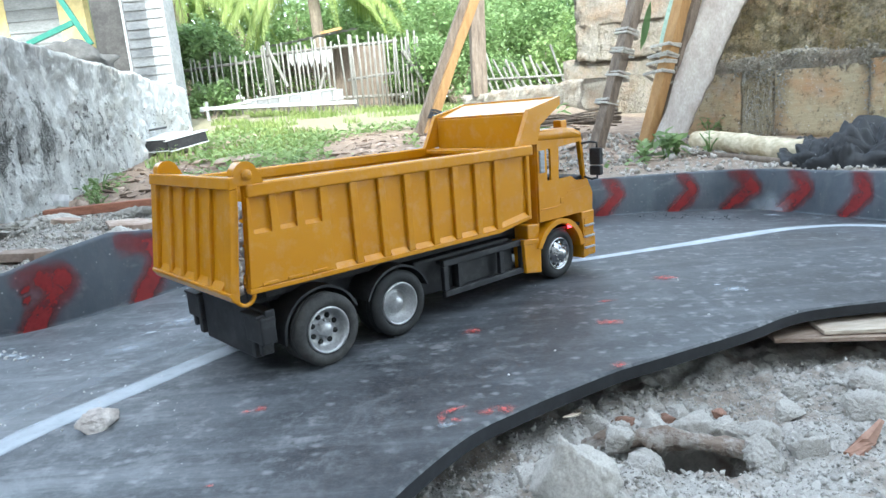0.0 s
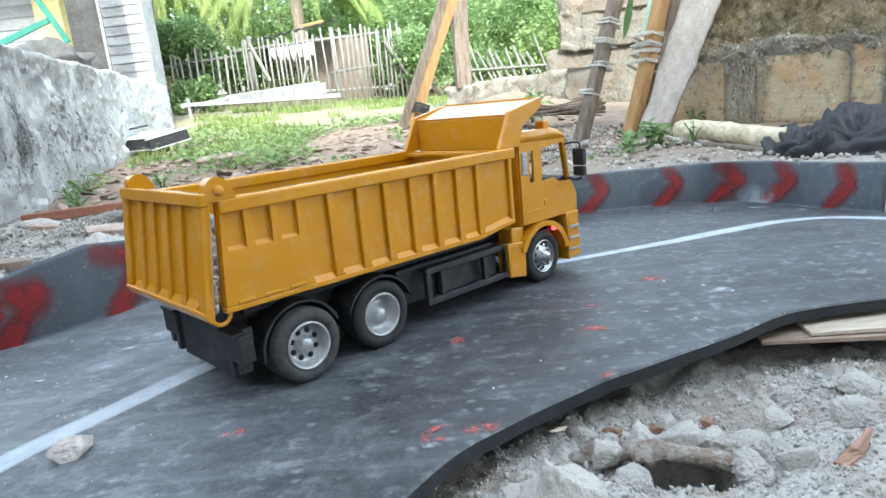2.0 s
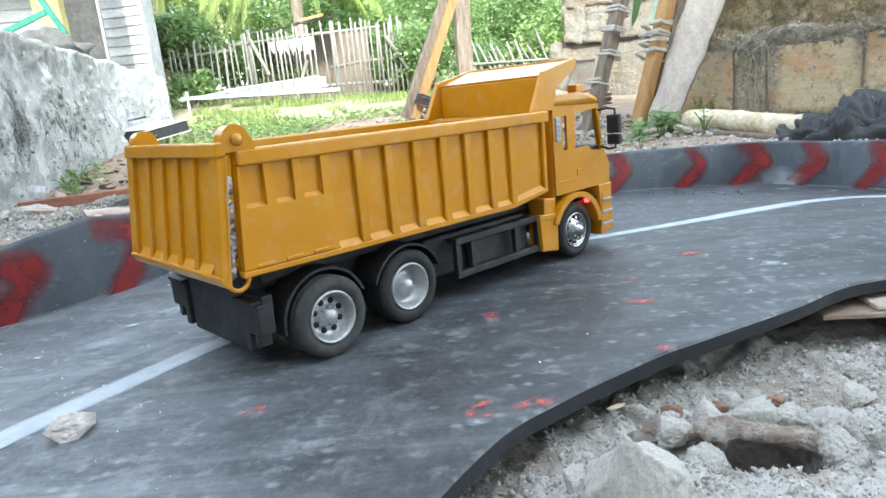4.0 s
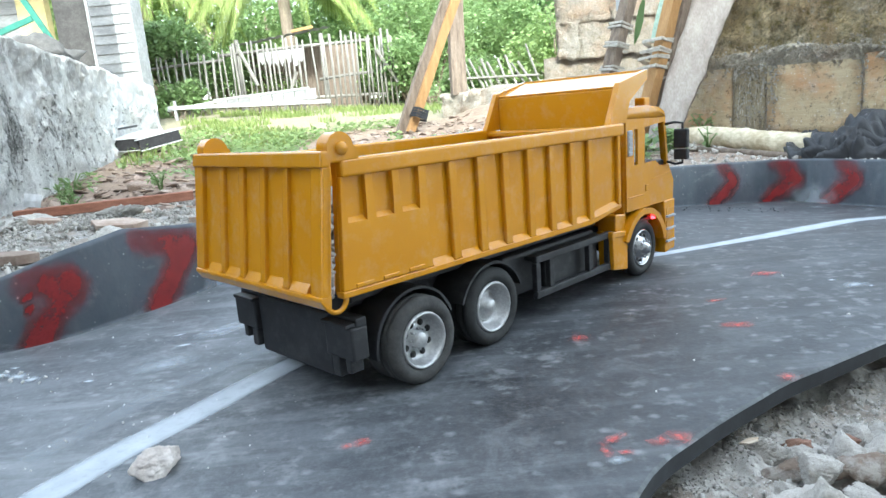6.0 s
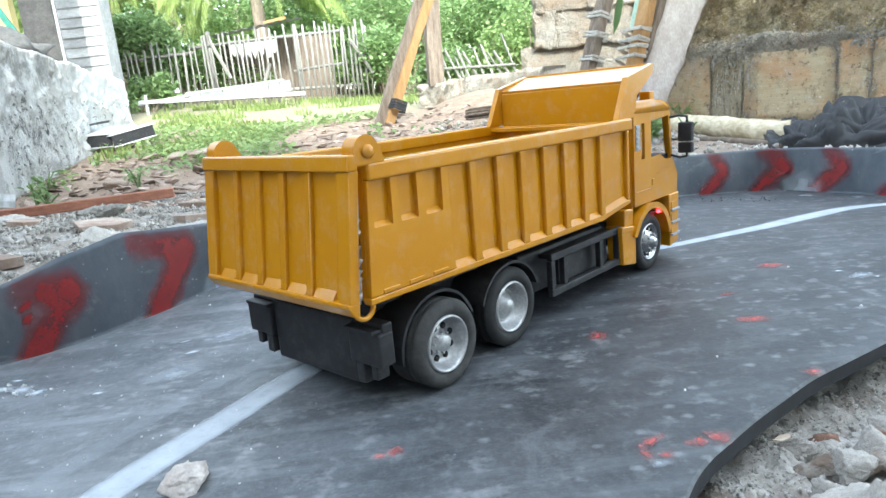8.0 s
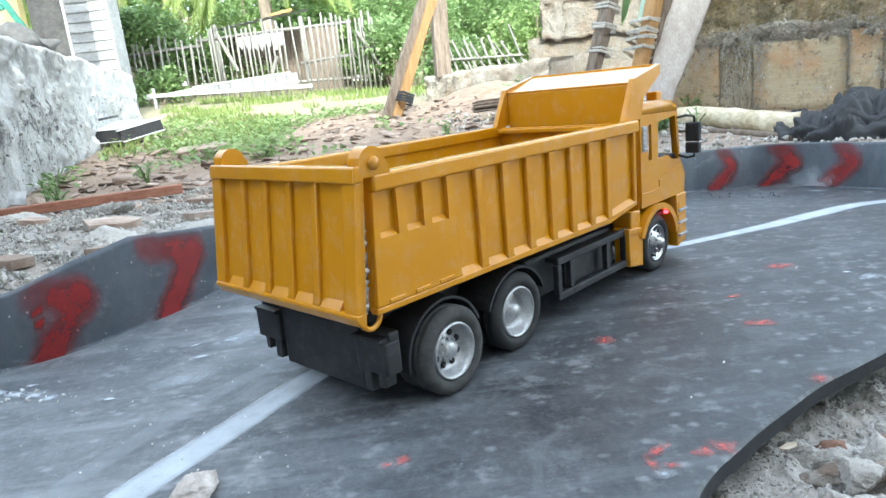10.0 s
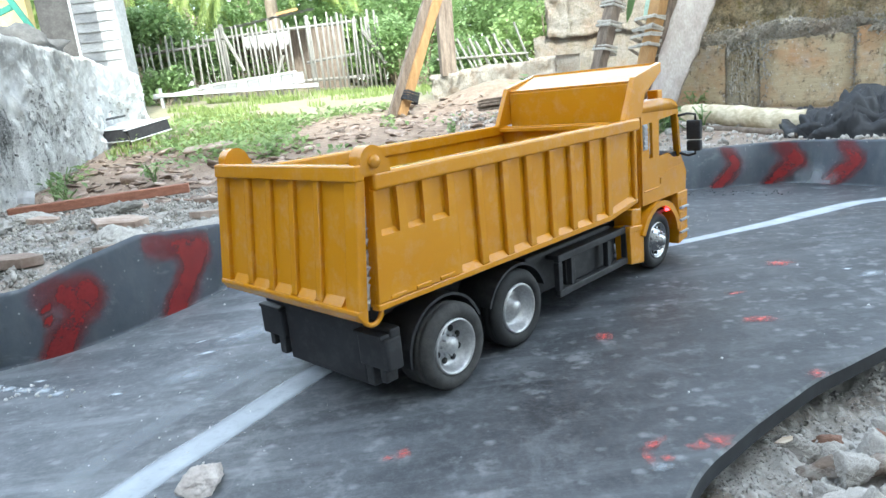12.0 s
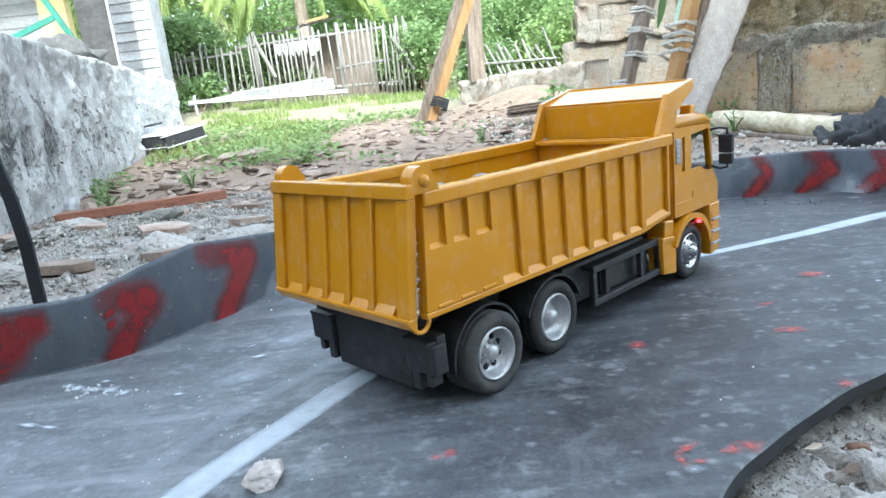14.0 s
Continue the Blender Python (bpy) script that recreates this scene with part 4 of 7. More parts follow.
        q = np.array([[r * 24 + i, r * 24 + i + 1, (r + 1) * 24 + i + 1, (r + 1) * 24 + i] for r in range(11) for i in range(23)])
        cm = mesh_of("scuff", np.concatenate(pv), q, True)
        cm.attributes.new("cover", "FLOAT", "POINT").data.foreach_set("value", np.concatenate(cov).astype(np.float32))
        obj("scuff", cm, CHALK, ob, "pale dusty scuff")


build_barrier()

# the plain strip that stands in the gravel behind the barrier
bm = bmesh.new()
pts = [(-0.590, 0.765, -0.05), (-0.589, 0.765, 0.06), (-0.588, 0.765, 0.12), (-0.592, 0.766, 0.17), (-0.602, 0.768, 0.22), (-0.62, 0.772, 0.28), (-0.65, 0.78, 0.34), (-0.69, 0.79, 0.38)]
rows_ = []
for i, p in enumerate(pts):
    a, b = Vector(pts[max(i - 1, 0)]), Vector(pts[min(i + 1, len(pts) - 1)])
    t_ = (b - a).normalized()
    nrm = t_.cross(Vector((0, 1, 0))).normalized()
    rows_.append([bm.verts.new(Vector(p) + Vector((0, y, 0)) + nrm * o) for y, o in ((-0.002, -0.007), (-0.002, 0.007), (0.002, 0.007), (0.002, -0.007))])
for a, b in zip(rows_, rows_[1:]):
    for k in range(4):
        bm.faces.new((a[k], a[(k + 1) % 4], b[(k + 1) % 4], b[k]))
bm.faces.new(rows_[0])
bm.faces.new(rows_[-1][::-1])
tagged(part("rubber_strip", bm, STRIP), "curved black rubber strip standing upright in gravel", "strip")


# ---- walls ----
def rough_wall(name, x0, y0, x1, y1, z0, z1, thick, material, amp=0.02, step=0.05, top=0.03, seed=0.0, crust=0.0):
    """A thick wall between two points in the plan, its face and top uneven; the face looks to the right of the way from the first to the second."""
    a, b = Vector((x0, y0, 0)), Vector((x1, y1, 0))
    t_ = (b - a).normalized()
    nrm = Vector((t_.y, -t_.x, 0))
    L = (b - a).length
    nu, nv = max(2, int(L / step)), max(2, int((z1 - z0) / step))
    vs, fs = [], []
    for side in (0, 1):
        for j in range(nv + 1):
            for i in range(nu + 1):
                p = a + t_ * (L * i / nu)
                crown = z1 + top * noise.noise(Vector((p.x * 2.3, p.y * 2.3, seed))) + 0.4 * top * noise.noise(Vector((p.x * 9, p.y * 9, seed)))
                z = z0 + (crown - z0) * j / nv
                q = Vector((p.x, p.y, z))
                o = amp * (0.6 * noise.noise(q * 2.1 + Vector((seed, 0, 0))) + 0.45 * noise.noise(q * 7.0 + Vector((seed, 0, 0))) + 0.25 * noise.noise(q * 17.0 + Vector((seed, 0, 0)))) if not side else -thick
                if crust and not side:
                    w_ = min(1.0, max(0.0, 0.5 + 2.6 * noise.noise(q * 4.4 + Vector((2, seed, 0)))))
                    o += crust * (0.35 + 0.65 * w_) * (0.9 * abs(noise.noise(Vector((q.x * 19, q.y * 19, q.z * 8)))) + 0.7 * abs(noise.noise(Vector((q.x * 43, q.y * 43, q.z * 22 + 5)))) - 0.35)
                if not side and j == nv:
                    o -= 0.02
                vs.append((q + nrm * o)[:])
    W = nu + 1
    n1 = W * (nv + 1)
    for o in (0, n1):
        for j in range(nv):
            for i in range(nu):
                k = o + j * W + i
                fs.append((k, k + 1, k + W + 1, k + W))
    for i in range(nu):
        k = nv * W + i
        fs.append((k, k + 1, n1 + k + 1, n1 + k))
    for i in (0, nu):
        for j in range(nv):
            k = j * W + i
            fs.append((k, k + W, n1 + k + W, n1 + k))
    return obj(name, mesh_of(name, np.array(vs), np.array(fs), True), material)


tagged(rough_wall("wall_west", -1.00, 0.0, -2.56, 6.55, -0.10, 0.605, 0.16, PLASTER, 0.040, 0.013, 0.022, 3.0, 0.050), "low streaked cement wall with rough damp render", "wall", kind="structure")

# loose crumbs that stick out of its render
CRUST = mottled("white_mortar_crust", (0.36, 0.33, 0.28), (0.64, 0.61, 0.55), 30, 0.95, 0.6, 0.003, 6, 0.35)
GRITTY = mottled("wall_crumb", (0.36, 0.352, 0.335), (0.70, 0.69, 0.665), 40, 0.95, 0.5, 0.002, 6, 0.45)


def wall_crumbs(name, wall, n_, small, large, material, seed, low, high):
    """Lumps bedded in the face of a rough wall, between two heights."""
    r = np.random.default_rng(seed)
    co = np.array([v.co[:] for v in wall.data.vertices])
    co = co[:len(co) // 2]
    co = co[(co[:, 2] > low) & (co[:, 2] < high)]
    pick = co[r.integers(len(co), size=n_ * 3)]
    pick = pick[swell(pick[:, 1], pick[:, 2], 7.0, seed) > r.uniform(-0.25, 0.25, len(pick))][:n_]
    shapes = [hull_stone(seed * 10 + i, 9, (1, 0.8, 0.8)) for i in range(6)]
    obj(name, scattered(name, shapes, pick + r.normal(0, 0.004, pick.shape), small + (large - small) * r.random(len(pick)) ** 4, r), material, wall)["kind"] = "stuff"


wall_crumbs("render_crumbs", bpy.data.objects["wall_west"], 5200, 0.004, 0.024, GRITTY, 5, -0.05, 0.40)

# the mossy wall behind the log, laid of large blocks below and rough render above
WA, WB = Vector((1.22, 3.50, 0)), Vector((2.55, 2.15, 0))
wt = (WB - WA).normalized()
wall_east = rough_wall("wall_east", WA.x, WA.y, WB.x, WB.y, -0.10, 0.30, 0.22, MORTAR, 0.008, 0.04, 0.02, 7.0)
tagged(wall_east, "old block wall stained brown and green with moss", "wall", kind="structure")
wmat = Matrix.Translation(WA) @ Matrix.Rotation(math.atan2(wt.y, wt.x), 4, "Z")


def block(parent, m, x0, x1, z0, z1, y0, y1, material, seed, rough=0.006, cuts=5):
    bm = bmesh.new()
    bmesh.ops.create_cube(bm, size=1.0, matrix=Matrix.LocRotScale(((x0 + x1) / 2, (y0 + y1) / 2, (z0 + z1) / 2), None, (x1 - x0, y1 - y0, z1 - z0)))
    bmesh.ops.subdivide_edges(bm, edges=bm.edges[:], cuts=cuts, use_grid_fill=True)
    for v in bm.verts:
        q = v.co * 14 + Vector((seed, seed * 2, 0))
        v.co += Vector((noise.noise(q), noise.noise(q + Vector((9, 0, 0))), noise.noise(q + Vector((0, 9, 0))))) * rough
    bmesh.ops.transform(bm, matrix=m, verts=bm.verts)
    return part("block", bm, material, parent, smooth=True)


x = 0.0
for i, w_ in enumerate([0.315, 0.150, 0.385, 0.13, 0.42, 0.40]):
    block(wall_east, wmat, x + 0.004, x + w_ - 0.004, -0.06, 0.270 + 0.010 * math.sin(i * 2.3), -0.011 + 0.003 * math.sin(i * 1.7), 0.05, DRIPS if i == 1 else BLOCK, i * 3.1, 0.008)
    x += w_
tagged(rough_wall("wall_east_upper", WA.x + 0.045, WA.y + 0.04, WB.x + 0.05, WB.y + 0.05, 0.29, 1.3, 0.2, MOSSY, 0.055, 0.016, 0.0, 11.0, 0.045),
       "rough render thick with brown moss above the blocks", "wall", kind="structure")
wall_crumbs("moss_lumps", bpy.data.objects["wall_east_upper"], 2600, 0.005, 0.030, MOSSY, 7, 0.30, 0.80)
bed = rough_wall("mortar_bed", WA.x + 0.012, WA.y + 0.012, WB.x + 0.012, WB.y + 0.012, 0.255, 0.335, 0.1, MORTAR, 0.05, 0.009, 0.06, 5.0, 0.10)
bed.parent = wall_east
wall_crumbs("bed_lumps", bed, 900, 0.006, 0.030, CRUST, 9, 0.20, 0.45)
# the crumbled bed between them, and the mortar that has run down the joints
rng = np.random.default_rng(4)
kinds = [hull_stone(60 + i, 10, (1, 0.8, 0.6)) for i in range(6)]
pp = [np.array(wmat @ Vector((rng.uniform(0.0, 1.85), rng.uniform(-0.050, -0.005), 0.300 + 0.02 * math.sin(rng.uniform(0, 6)) + rng.normal(0, 0.022)))) for _ in range(1500)]
obj("mortar_crumbs", scattered("mortar_crumbs", kinds, pp, 0.004 + 0.028 * rng.random(1500) ** 2.5, rng), MORTAR, wall_east)["kind"] = "stuff"
pp = []
for x, wide, n_ in ((0.345, 0.012, 90), (0.395, 0.022, 240), (0.450, 0.014, 120), (0.495, 0.014, 260), (0.850, 0.010, 150), (0.980, 0.012, 150), (1.40, 0.012, 120)):
    pp += [np.array(wmat @ Vector((x + rng.normal(0, wide), rng.uniform(-0.030, -0.012), 0.27 - 0.34 * rng.random() ** 1.4))) for _ in range(n_)]
obj("mortar_drips", scattered("mortar_drips", kinds, pp, 0.003 + 0.016 * rng.random(len(pp)) ** 2.2, rng), CRUST, wall_east)["kind"] = "stuff"

# the pale block wall further back and the low slab before it
wall_north = rough_wall("wall_north", 0.98, 5.62, 2.6, 5.30, 0.0, 0.50, 0.25, PALEBLOCK, 0.02, 0.06, 0.03, 15.0)
tagged(wall_north, "broken pale cement block wall", "wall", kind="structure")
nm = Matrix.Translation((1.10, 5.58, 0)) @ Matrix.Rotation(math.atan2(-0.32, 1.62), 4, "Z")
for r, (z, tall, widths) in enumerate(((0.51, 0.27, (0.16, 0.62, 0.66)), (0.785, 0.20, (0.42, 0.55, 0.47)), (0.99, 0.40, (0.70, 0.74)))):
    x = 0.0
    for i, w_ in enumerate(widths):
        block(wall_north, nm, x - 0.008, x + w_ + 0.008, z - 0.01, z + tall + 0.012, -0.03 + 0.012 * math.sin(r * 3 + i * 2), 0.16, PALEBLOCK, r * 7 + i * 2.3, 0.026, 11)
        x += w_
tagged(rough_wall("slab_wall", 0.14, 6.25, 1.05, 5.15, 0.0, 0.335, 0.3, PALESLAB, 0.05, 0.025, 0.06, 19.0, 0.07), "low broken cement slab with a crumbling top", "slab", kind="structure")
# unseen plain wall behind the camera, added to keep the sun off the foreground
tagged(rough_wall("wall_south", 8.0, -2.0, -8.0, -5.0, -0.1, 6.2, 0.2, PLASTER, 0.01, 0.4, 0.0, 23.0), "tall plain rendered wall added out of view to shade the foreground", "wall", kind="structure")


# ---- the house beyond the low wall ----
def house():
    h_ = base("house", pose(-3.545, 7.2, 0.25), "pale weatherboard house with cream paint", "house")
    def lap(name, x0, x1, y, z0, z1, pitch, material):
        for i in range(int((z1 - z0) / pitch)):
            z = z0 + i * pitch
            bm = bmesh.new()
            prism(bm, [(y - 0.022, z), (y, z), (y, z + pitch + 0.004), (y - 0.008, z + pitch + 0.004)], x0, x1)
            bmesh.ops.transform(bm, matrix=Matrix(((0, 1, 0, 0), (1, 0, 0, 0), (0, 0, 1, 0), (0, 0, 0, 1))), verts=bm.verts)
            part("weatherboard", bm, material, h_)
    lap("a", 0.05, 0.56, -0.2, 0.0, 1.6, 0.092, WEATHER)
    # whiter boards, post and wall: the sun on this end, put into colour
    lap("b", 0.555, 0.72, -0.24, 0.0, 1.6, 0.092, WHITEWOOD)
    part("corner_post", boxed(0.70, 0.735, -0.25, -0.10, 0, 1.7, 0.004), WHITEWOOD, h_, "white corner post")
    part("wall", boxed(0.2, 0.70, -0.195, 0.1, 0, 1.9), WHITEWOOD, h_, "board wall coloured white for its sunlit side")
    lap("c", -1.55, -0.93, 0.8, 0.45, 1.9, 0.13, WEATHER)
    part("wall", boxed(-2.2, -1.55, 0.78, 0.9, 0.3, 1.9), CREAM, h_, "cream painted wall")
    part("wall", boxed(-0.93, -0.62, 0.78, 0.9, 0.3, 1.9), CREAM, h_, "cream painted wall")
    part("roof", boxed(-2.6, 1.0, -0.5, 2.2, 2.3, 2.36), TIN, h_, "corrugated roof")
    return h_


house()
bm = boxed(-3.055, -2.79, 5.95, 6.03, 0.0, 2.4, 0.01)
bmesh.ops.subdivide_edges(bm, edges=bm.edges[:], cuts=3)
tagged(part("house_post", bm, DARKPOST), "dark stained square concrete post", "post")
tagged(part("drain_pipe", tube(bmesh.new(), [(-2.765, 5.93, 0.0), (-2.765, 5.93, 2.4)], 0.012, 10), WHITEWOOD), "thin white pipe beside the post", "pipe")
br = base("window_brace", pose(-4.2, 7.5, 1.1), "teal painted wooden frame leaning against the house", "frame")
for a, b in (((0.0, 0, 0.72), (0.30, 0, 0.12)), ((-0.5, 0.03, 0.165), (0.12, 0.03, 0.372)), ((-0.95, 0.02, 0.6), (-0.75, 0.02, 0.1))):
    d_ = Vector(b) - Vector(a)
    m = Matrix.Translation((Vector(a) + Vector(b)) / 2) @ d_.to_track_quat("X", "Z").to_matrix().to_4x4()
    part("bar", boxed(-d_.length / 2, d_.length / 2, -0.015, 0.015, -0.03, 0.03, 0.004, m), TEAL, br)
vs, fs = stone_arrays(77, 4, 0.3, (1.0, 0.7, 0.55))
ob = obj("boulder", mesh_of("boulder", vs * 1.3, fs, True), ROCK)
ob.matrix_basis = pose(-2.56, 4.65, 0.66, 0, 0, 20) @ Matrix.Scale(0.46, 4)
tagged(ob, "large grey boulder behind the low wall", "boulder")


# ---- the bamboo fence ----
def fence():
    f_ = base("bamboo_fence", pose(-2.0, 9.5, 0.3), "bleached bamboo picket fence with gaps", "fence")
    r = random.Random(3)
    x = -2.05
    while x < 1.74:
        left = x < -0.72
        zb = -0.05 + max(0.0, -0.055 * (x + 0.3))
        top = (0.90 if left else 1.0) + r.uniform(-0.09, 0.06)
        if r.random() > 0.05:
            lean = r.gauss(0, 0.02)
            bm = tube(bmesh.new(), [(x, 0, zb), (x + lean * 0.5, r.uniform(-0.01, 0.01), top * 0.5), (x + lean, 0, top)], r.uniform(0.011, 0.019), 6)
            part("picket", bm, BAMBOO, f_, smooth=True)
        x += r.uniform(0.055, 0.085) * (1.25 if left else 1.0)
    for z0, z1, a, b in ((0.72, 0.78, -1.9, -0.7), (0.84, 0.90, -0.75, 1.35), (0.20, 0.16, -0.75, 1.5), (0.42, 0.47, 0.6, 1.35)):
        part("rail", tube(bmesh.new(), [(a, 0.03, z0), ((a + b) / 2, 0.035, (z0 + z1) / 2 + 0.01), (b, 0.03, z1)], 0.022, 6), BAMBOO, f_, smooth=True)
    for a, b in (((1.42, -0.05, 0.75), (1.68, -0.05, 0.3)), ((-0.45, -0.04, 0.9), (-0.25, -0.04, 0.4)), ((0.3, -0.04, 0.55), (0.05, -0.04, -0.02))):
        part("stake", tube(bmesh.new(), [a, b], 0.026, 6), BAMBOO, f_)
    return f_


fence()
ff = base("broken_fence", pose(0.72, 8.3, 0.33), "short broken fence of leaning grey stakes", "fence")
r_ = random.Random(8)
for i in range(11):
    x = -0.30 + i * 0.085
    part("picket", tube(bmesh.new(), [(x + 0.16 + r_.uniform(0, 0.12), 0, -0.1), (x + r_.uniform(-0.05, 0.05), 0.02, 0.46 + r_.uniform(-0.16, 0.12))], r_.uniform(0.012, 0.018), 6), BAMBOO, ff)
part("rail", tube(bmesh.new(), [(-0.4, -0.02, 0.20), (0.72, -0.02, 0.17)], 0.013, 6), BAMBOO, ff)

# the shelter behind the fence
sh = base("lean_to", pose(-1.95, 10.4, 0.3), "small dark lean-to with a corrugated roof", "shed")
bm = bmesh.new()
cols = 40
rws = []
for j in range(2):
    rws.append([bm.verts.new((-0.75 + 1.35 * i / cols, -0.35 + 0.9 * j, 1.02 + 0.16 * i / cols + 0.1 * j + 0.012 * math.sin(i * 1.6))) for i in range(cols + 1)])
for i in range(cols):
    bm.faces.new((rws[0][i], rws[0][i + 1], rws[1][i + 1], rws[1][i]))
bmesh.ops.solidify(bm, geom=bm.faces[:], thickness=0.012)
part("roof", bm, TIN, sh, "grey corrugated roof sheet")
part("back_wall", boxed(-0.7, 1.0, 0.45, 0.5, -0.1, 1.0), OLDWOOD, sh)
for x in (-0.68, 0.55):
    part("post", tube(bmesh.new(), [(x, -0.3, -0.1), (x, -0.3, 1.1)], 0.035, 8), BAMBOO, sh)
part("beam", boxed(0.30, 0.62, -0.36, -0.33, 1.10, 1.14, 0.004, pose(0, 0, 0, 0, -8, 0)), TIMBER, sh)
for i in range(7):
    x0 = -0.38 + i * 0.095
    bm = prism(bmesh.new(), [(x0, 0.94), (x0 + 0.09, 0.945), (x0 + 0.085, 0.78 - 0.05 * (i % 3)), (x0 + 0.045, 0.72 - 0.05 * (i % 2)), (x0 + 0.008, 0.79)], -0.33, -0.322)
    part("awning_flap", bm, WHITEWOOD, sh, "white flap hanging under the roof edge")

# whitewashed panel lying along the fence foot
wp = base("white_panel", pose(-2.1, 8.35, 0.40, 0, 0, 3), "whitewashed slatted panel lying before the fence", "panel")
part("rail", boxed(-0.45, 0.72, -0.02, 0.02, 0.118, 0.145, 0.004, pose(0, 0, 0, 0, -3, 0)), WHITEWOOD, wp)
part("rail", boxed(-1.0, 0.95, -0.03, 0.01, 0.0, 0.045, 0.004, pose(0, 0, 0, 0, 2, 0)), WHITEWOOD, wp)
part("rail", boxed(-1.0, -0.35, -0.02, 0.02, 0.12, 0.15, 0.004, pose(0, 0, 0, 0, -6, 0)), WHITEWOOD, wp)
for i in range(9):
    x = -0.42 + i * 0.135
    part("slat", boxed(x, x + 0.130, -0.012, 0.004, 0.03, 0.130 + 0.05 * x, 0.003), WEATHER, wp)
part("leg", boxed(-0.93, -0.9, -0.02, 0.02, -0.15, 0.14, 0.003), WHITEWOOD, wp)

# bent metal tray by the low wall
tr_ = base("metal_tray", pose(-1.995, 4.42, 0.105), "folded white sheet metal with black sides on the ground", "sheet metal")
part("top", boxed(-0.105, 0.100, -0.012, 0.44, 0.056, 0.063, 0.002, pose(0, 0, 0, 5, 0, 0)), SHEET, tr_, "white metal face")
part("side", boxed(-0.100, 0.092, -0.006, 0.004, -0.016, 0.055, 0.002), BLACK, tr_, "black side")
part("rim", boxed(-0.104, 0.096, -0.010, -0.001, -0.022, -0.016, 0.001), SHEET, tr_)
fold = pose(0.105, -0.010, -0.022, 0, -10, 40)
part("wing", boxed(0.0, 0.27, -0.006, 0.004, 0.0, 0.066, 0.002, fold), BLACK, tr_, "black side")
part("wing_top", boxed(-0.015, 0.29, -0.012, 0.15, 0.067, 0.074, 0.002, fold), SHEET, tr_, "white metal face")
part("wing_rim", boxed(-0.004, 0.275, -0.010, -0.001, -0.007, 0.0, 0.001, fold), SHEET, tr_)
part("scrap", boxed(-0.02, 0.10, 0.16, 0.24, 0.10, 0.104, 0.001, pose(0, 0, 0, 8, -6, 20)), BLACK, tr_, "torn black scrap")


# ---- timbers ----
def leaning(name, a, b, wx, wy, material, label, category="post", twist=0.0, group=""):
    a, b = Vector(a), Vector(b)
    d_ = b - a
    m = Matrix.Translation(a) @ d_.to_track_quat("Z", "Y").to_matrix().to_4x4() @ pose(0, 0, 0, 0, 0, twist)
    bm = bmesh.new()
    n_ = 10
    rings = []
    for i in range(n_ + 1):
        z = d_.length * i / n_
        o = [0.006 * noise.noise(Vector((a.x * 5, z * 6, k * 3.0))) for k in range(8)]
        rings.append([bm.verts.new((sx * (wx / 2 + o[k]), sy * (wy / 2 + o[k + 4]), z)) for k, (sx, sy) in enumerate(((-1, -1), (1, -1), (1, 1), (-1, 1)))])
    for p, q in zip(rings, rings[1:]):
        for k in range(4):
            bm.faces.new((p[k], p[(k + 1) % 4], q[(k + 1) % 4], q[k]))
    bm.faces.new(rings[0][::-1])
    bm.faces.new(rings[-1])
    bmesh.ops.bevel(bm, geom=[e for e in bm.edges if abs(e.verts[0].co.z - e.verts[1].co.z) > 0.02], offset=0.004, segments=1, affect="EDGES")
    bmesh.ops.transform(bm, matrix=m, verts=bm.verts)
    return tagged(part(name, bm, material), label, category, group), m, d_.length


def binding(m, z, w, turns, seed, tail=True, deep=0.6, pitch=0.02, half=0.0035):
    """Strips of cloth wound round a timber, up and down again, so that they cross."""
    r = random.Random(seed)
    bm = bmesh.new()
    for way in (1, -1):
        rows = []
        for i in range(4 * turns + 1):
            out_ = 0.0012 * (i / 4 + (turns if way < 0 else 0) + 1)
            x, y = ((-1, -1), (1, -1), (1, 1), (-1, 1))[(i * way) % 4]
            x, y = x * (w * 0.5 + out_), y * (w * 0.5 * deep + out_)
            zc = z + way * pitch * (i / 4 - turns / 2) + r.uniform(-0.15, 0.15) * pitch
            hh, g = half * r.uniform(0.7, 1.25), 1 + 0.0016 / (w * 0.5)
            rows.append([bm.verts.new(q) for q in ((x, y, zc - hh), (x, y, zc + hh), (x * g, y * g, zc + hh * 0.75), (x * g, y * g, zc - hh * 0.75))])
        for p, q in zip(rows, rows[1:]):
            for j in range(4):
                bm.faces.new((p[j], p[(j + 1) % 4], q[(j + 1) % 4], q[j]))
        bm.faces.new(rows[0])
        bm.faces.new(rows[-1][::-1])
    if tail:
        yk = -w * 0.5 * deep - 0.005
        tube(bm, [(w * 0.30, yk, z), (w * 0.62, yk - 0.003, z + 0.012), (w * 0.50, yk - 0.003, z - 0.030)], 0.0035, 6, [1, 0.9, 0.5])
        tube(bm, [(w * 0.28, yk, z), (w * 0.70, yk - 0.003, z - 0.004), (w * 0.80, yk - 0.003, z + 0.004)], 0.003, 6, [1, 0.9, 0.5])
    bmesh.ops.transform(bm, matrix=m, verts=bm.verts)
    return bm


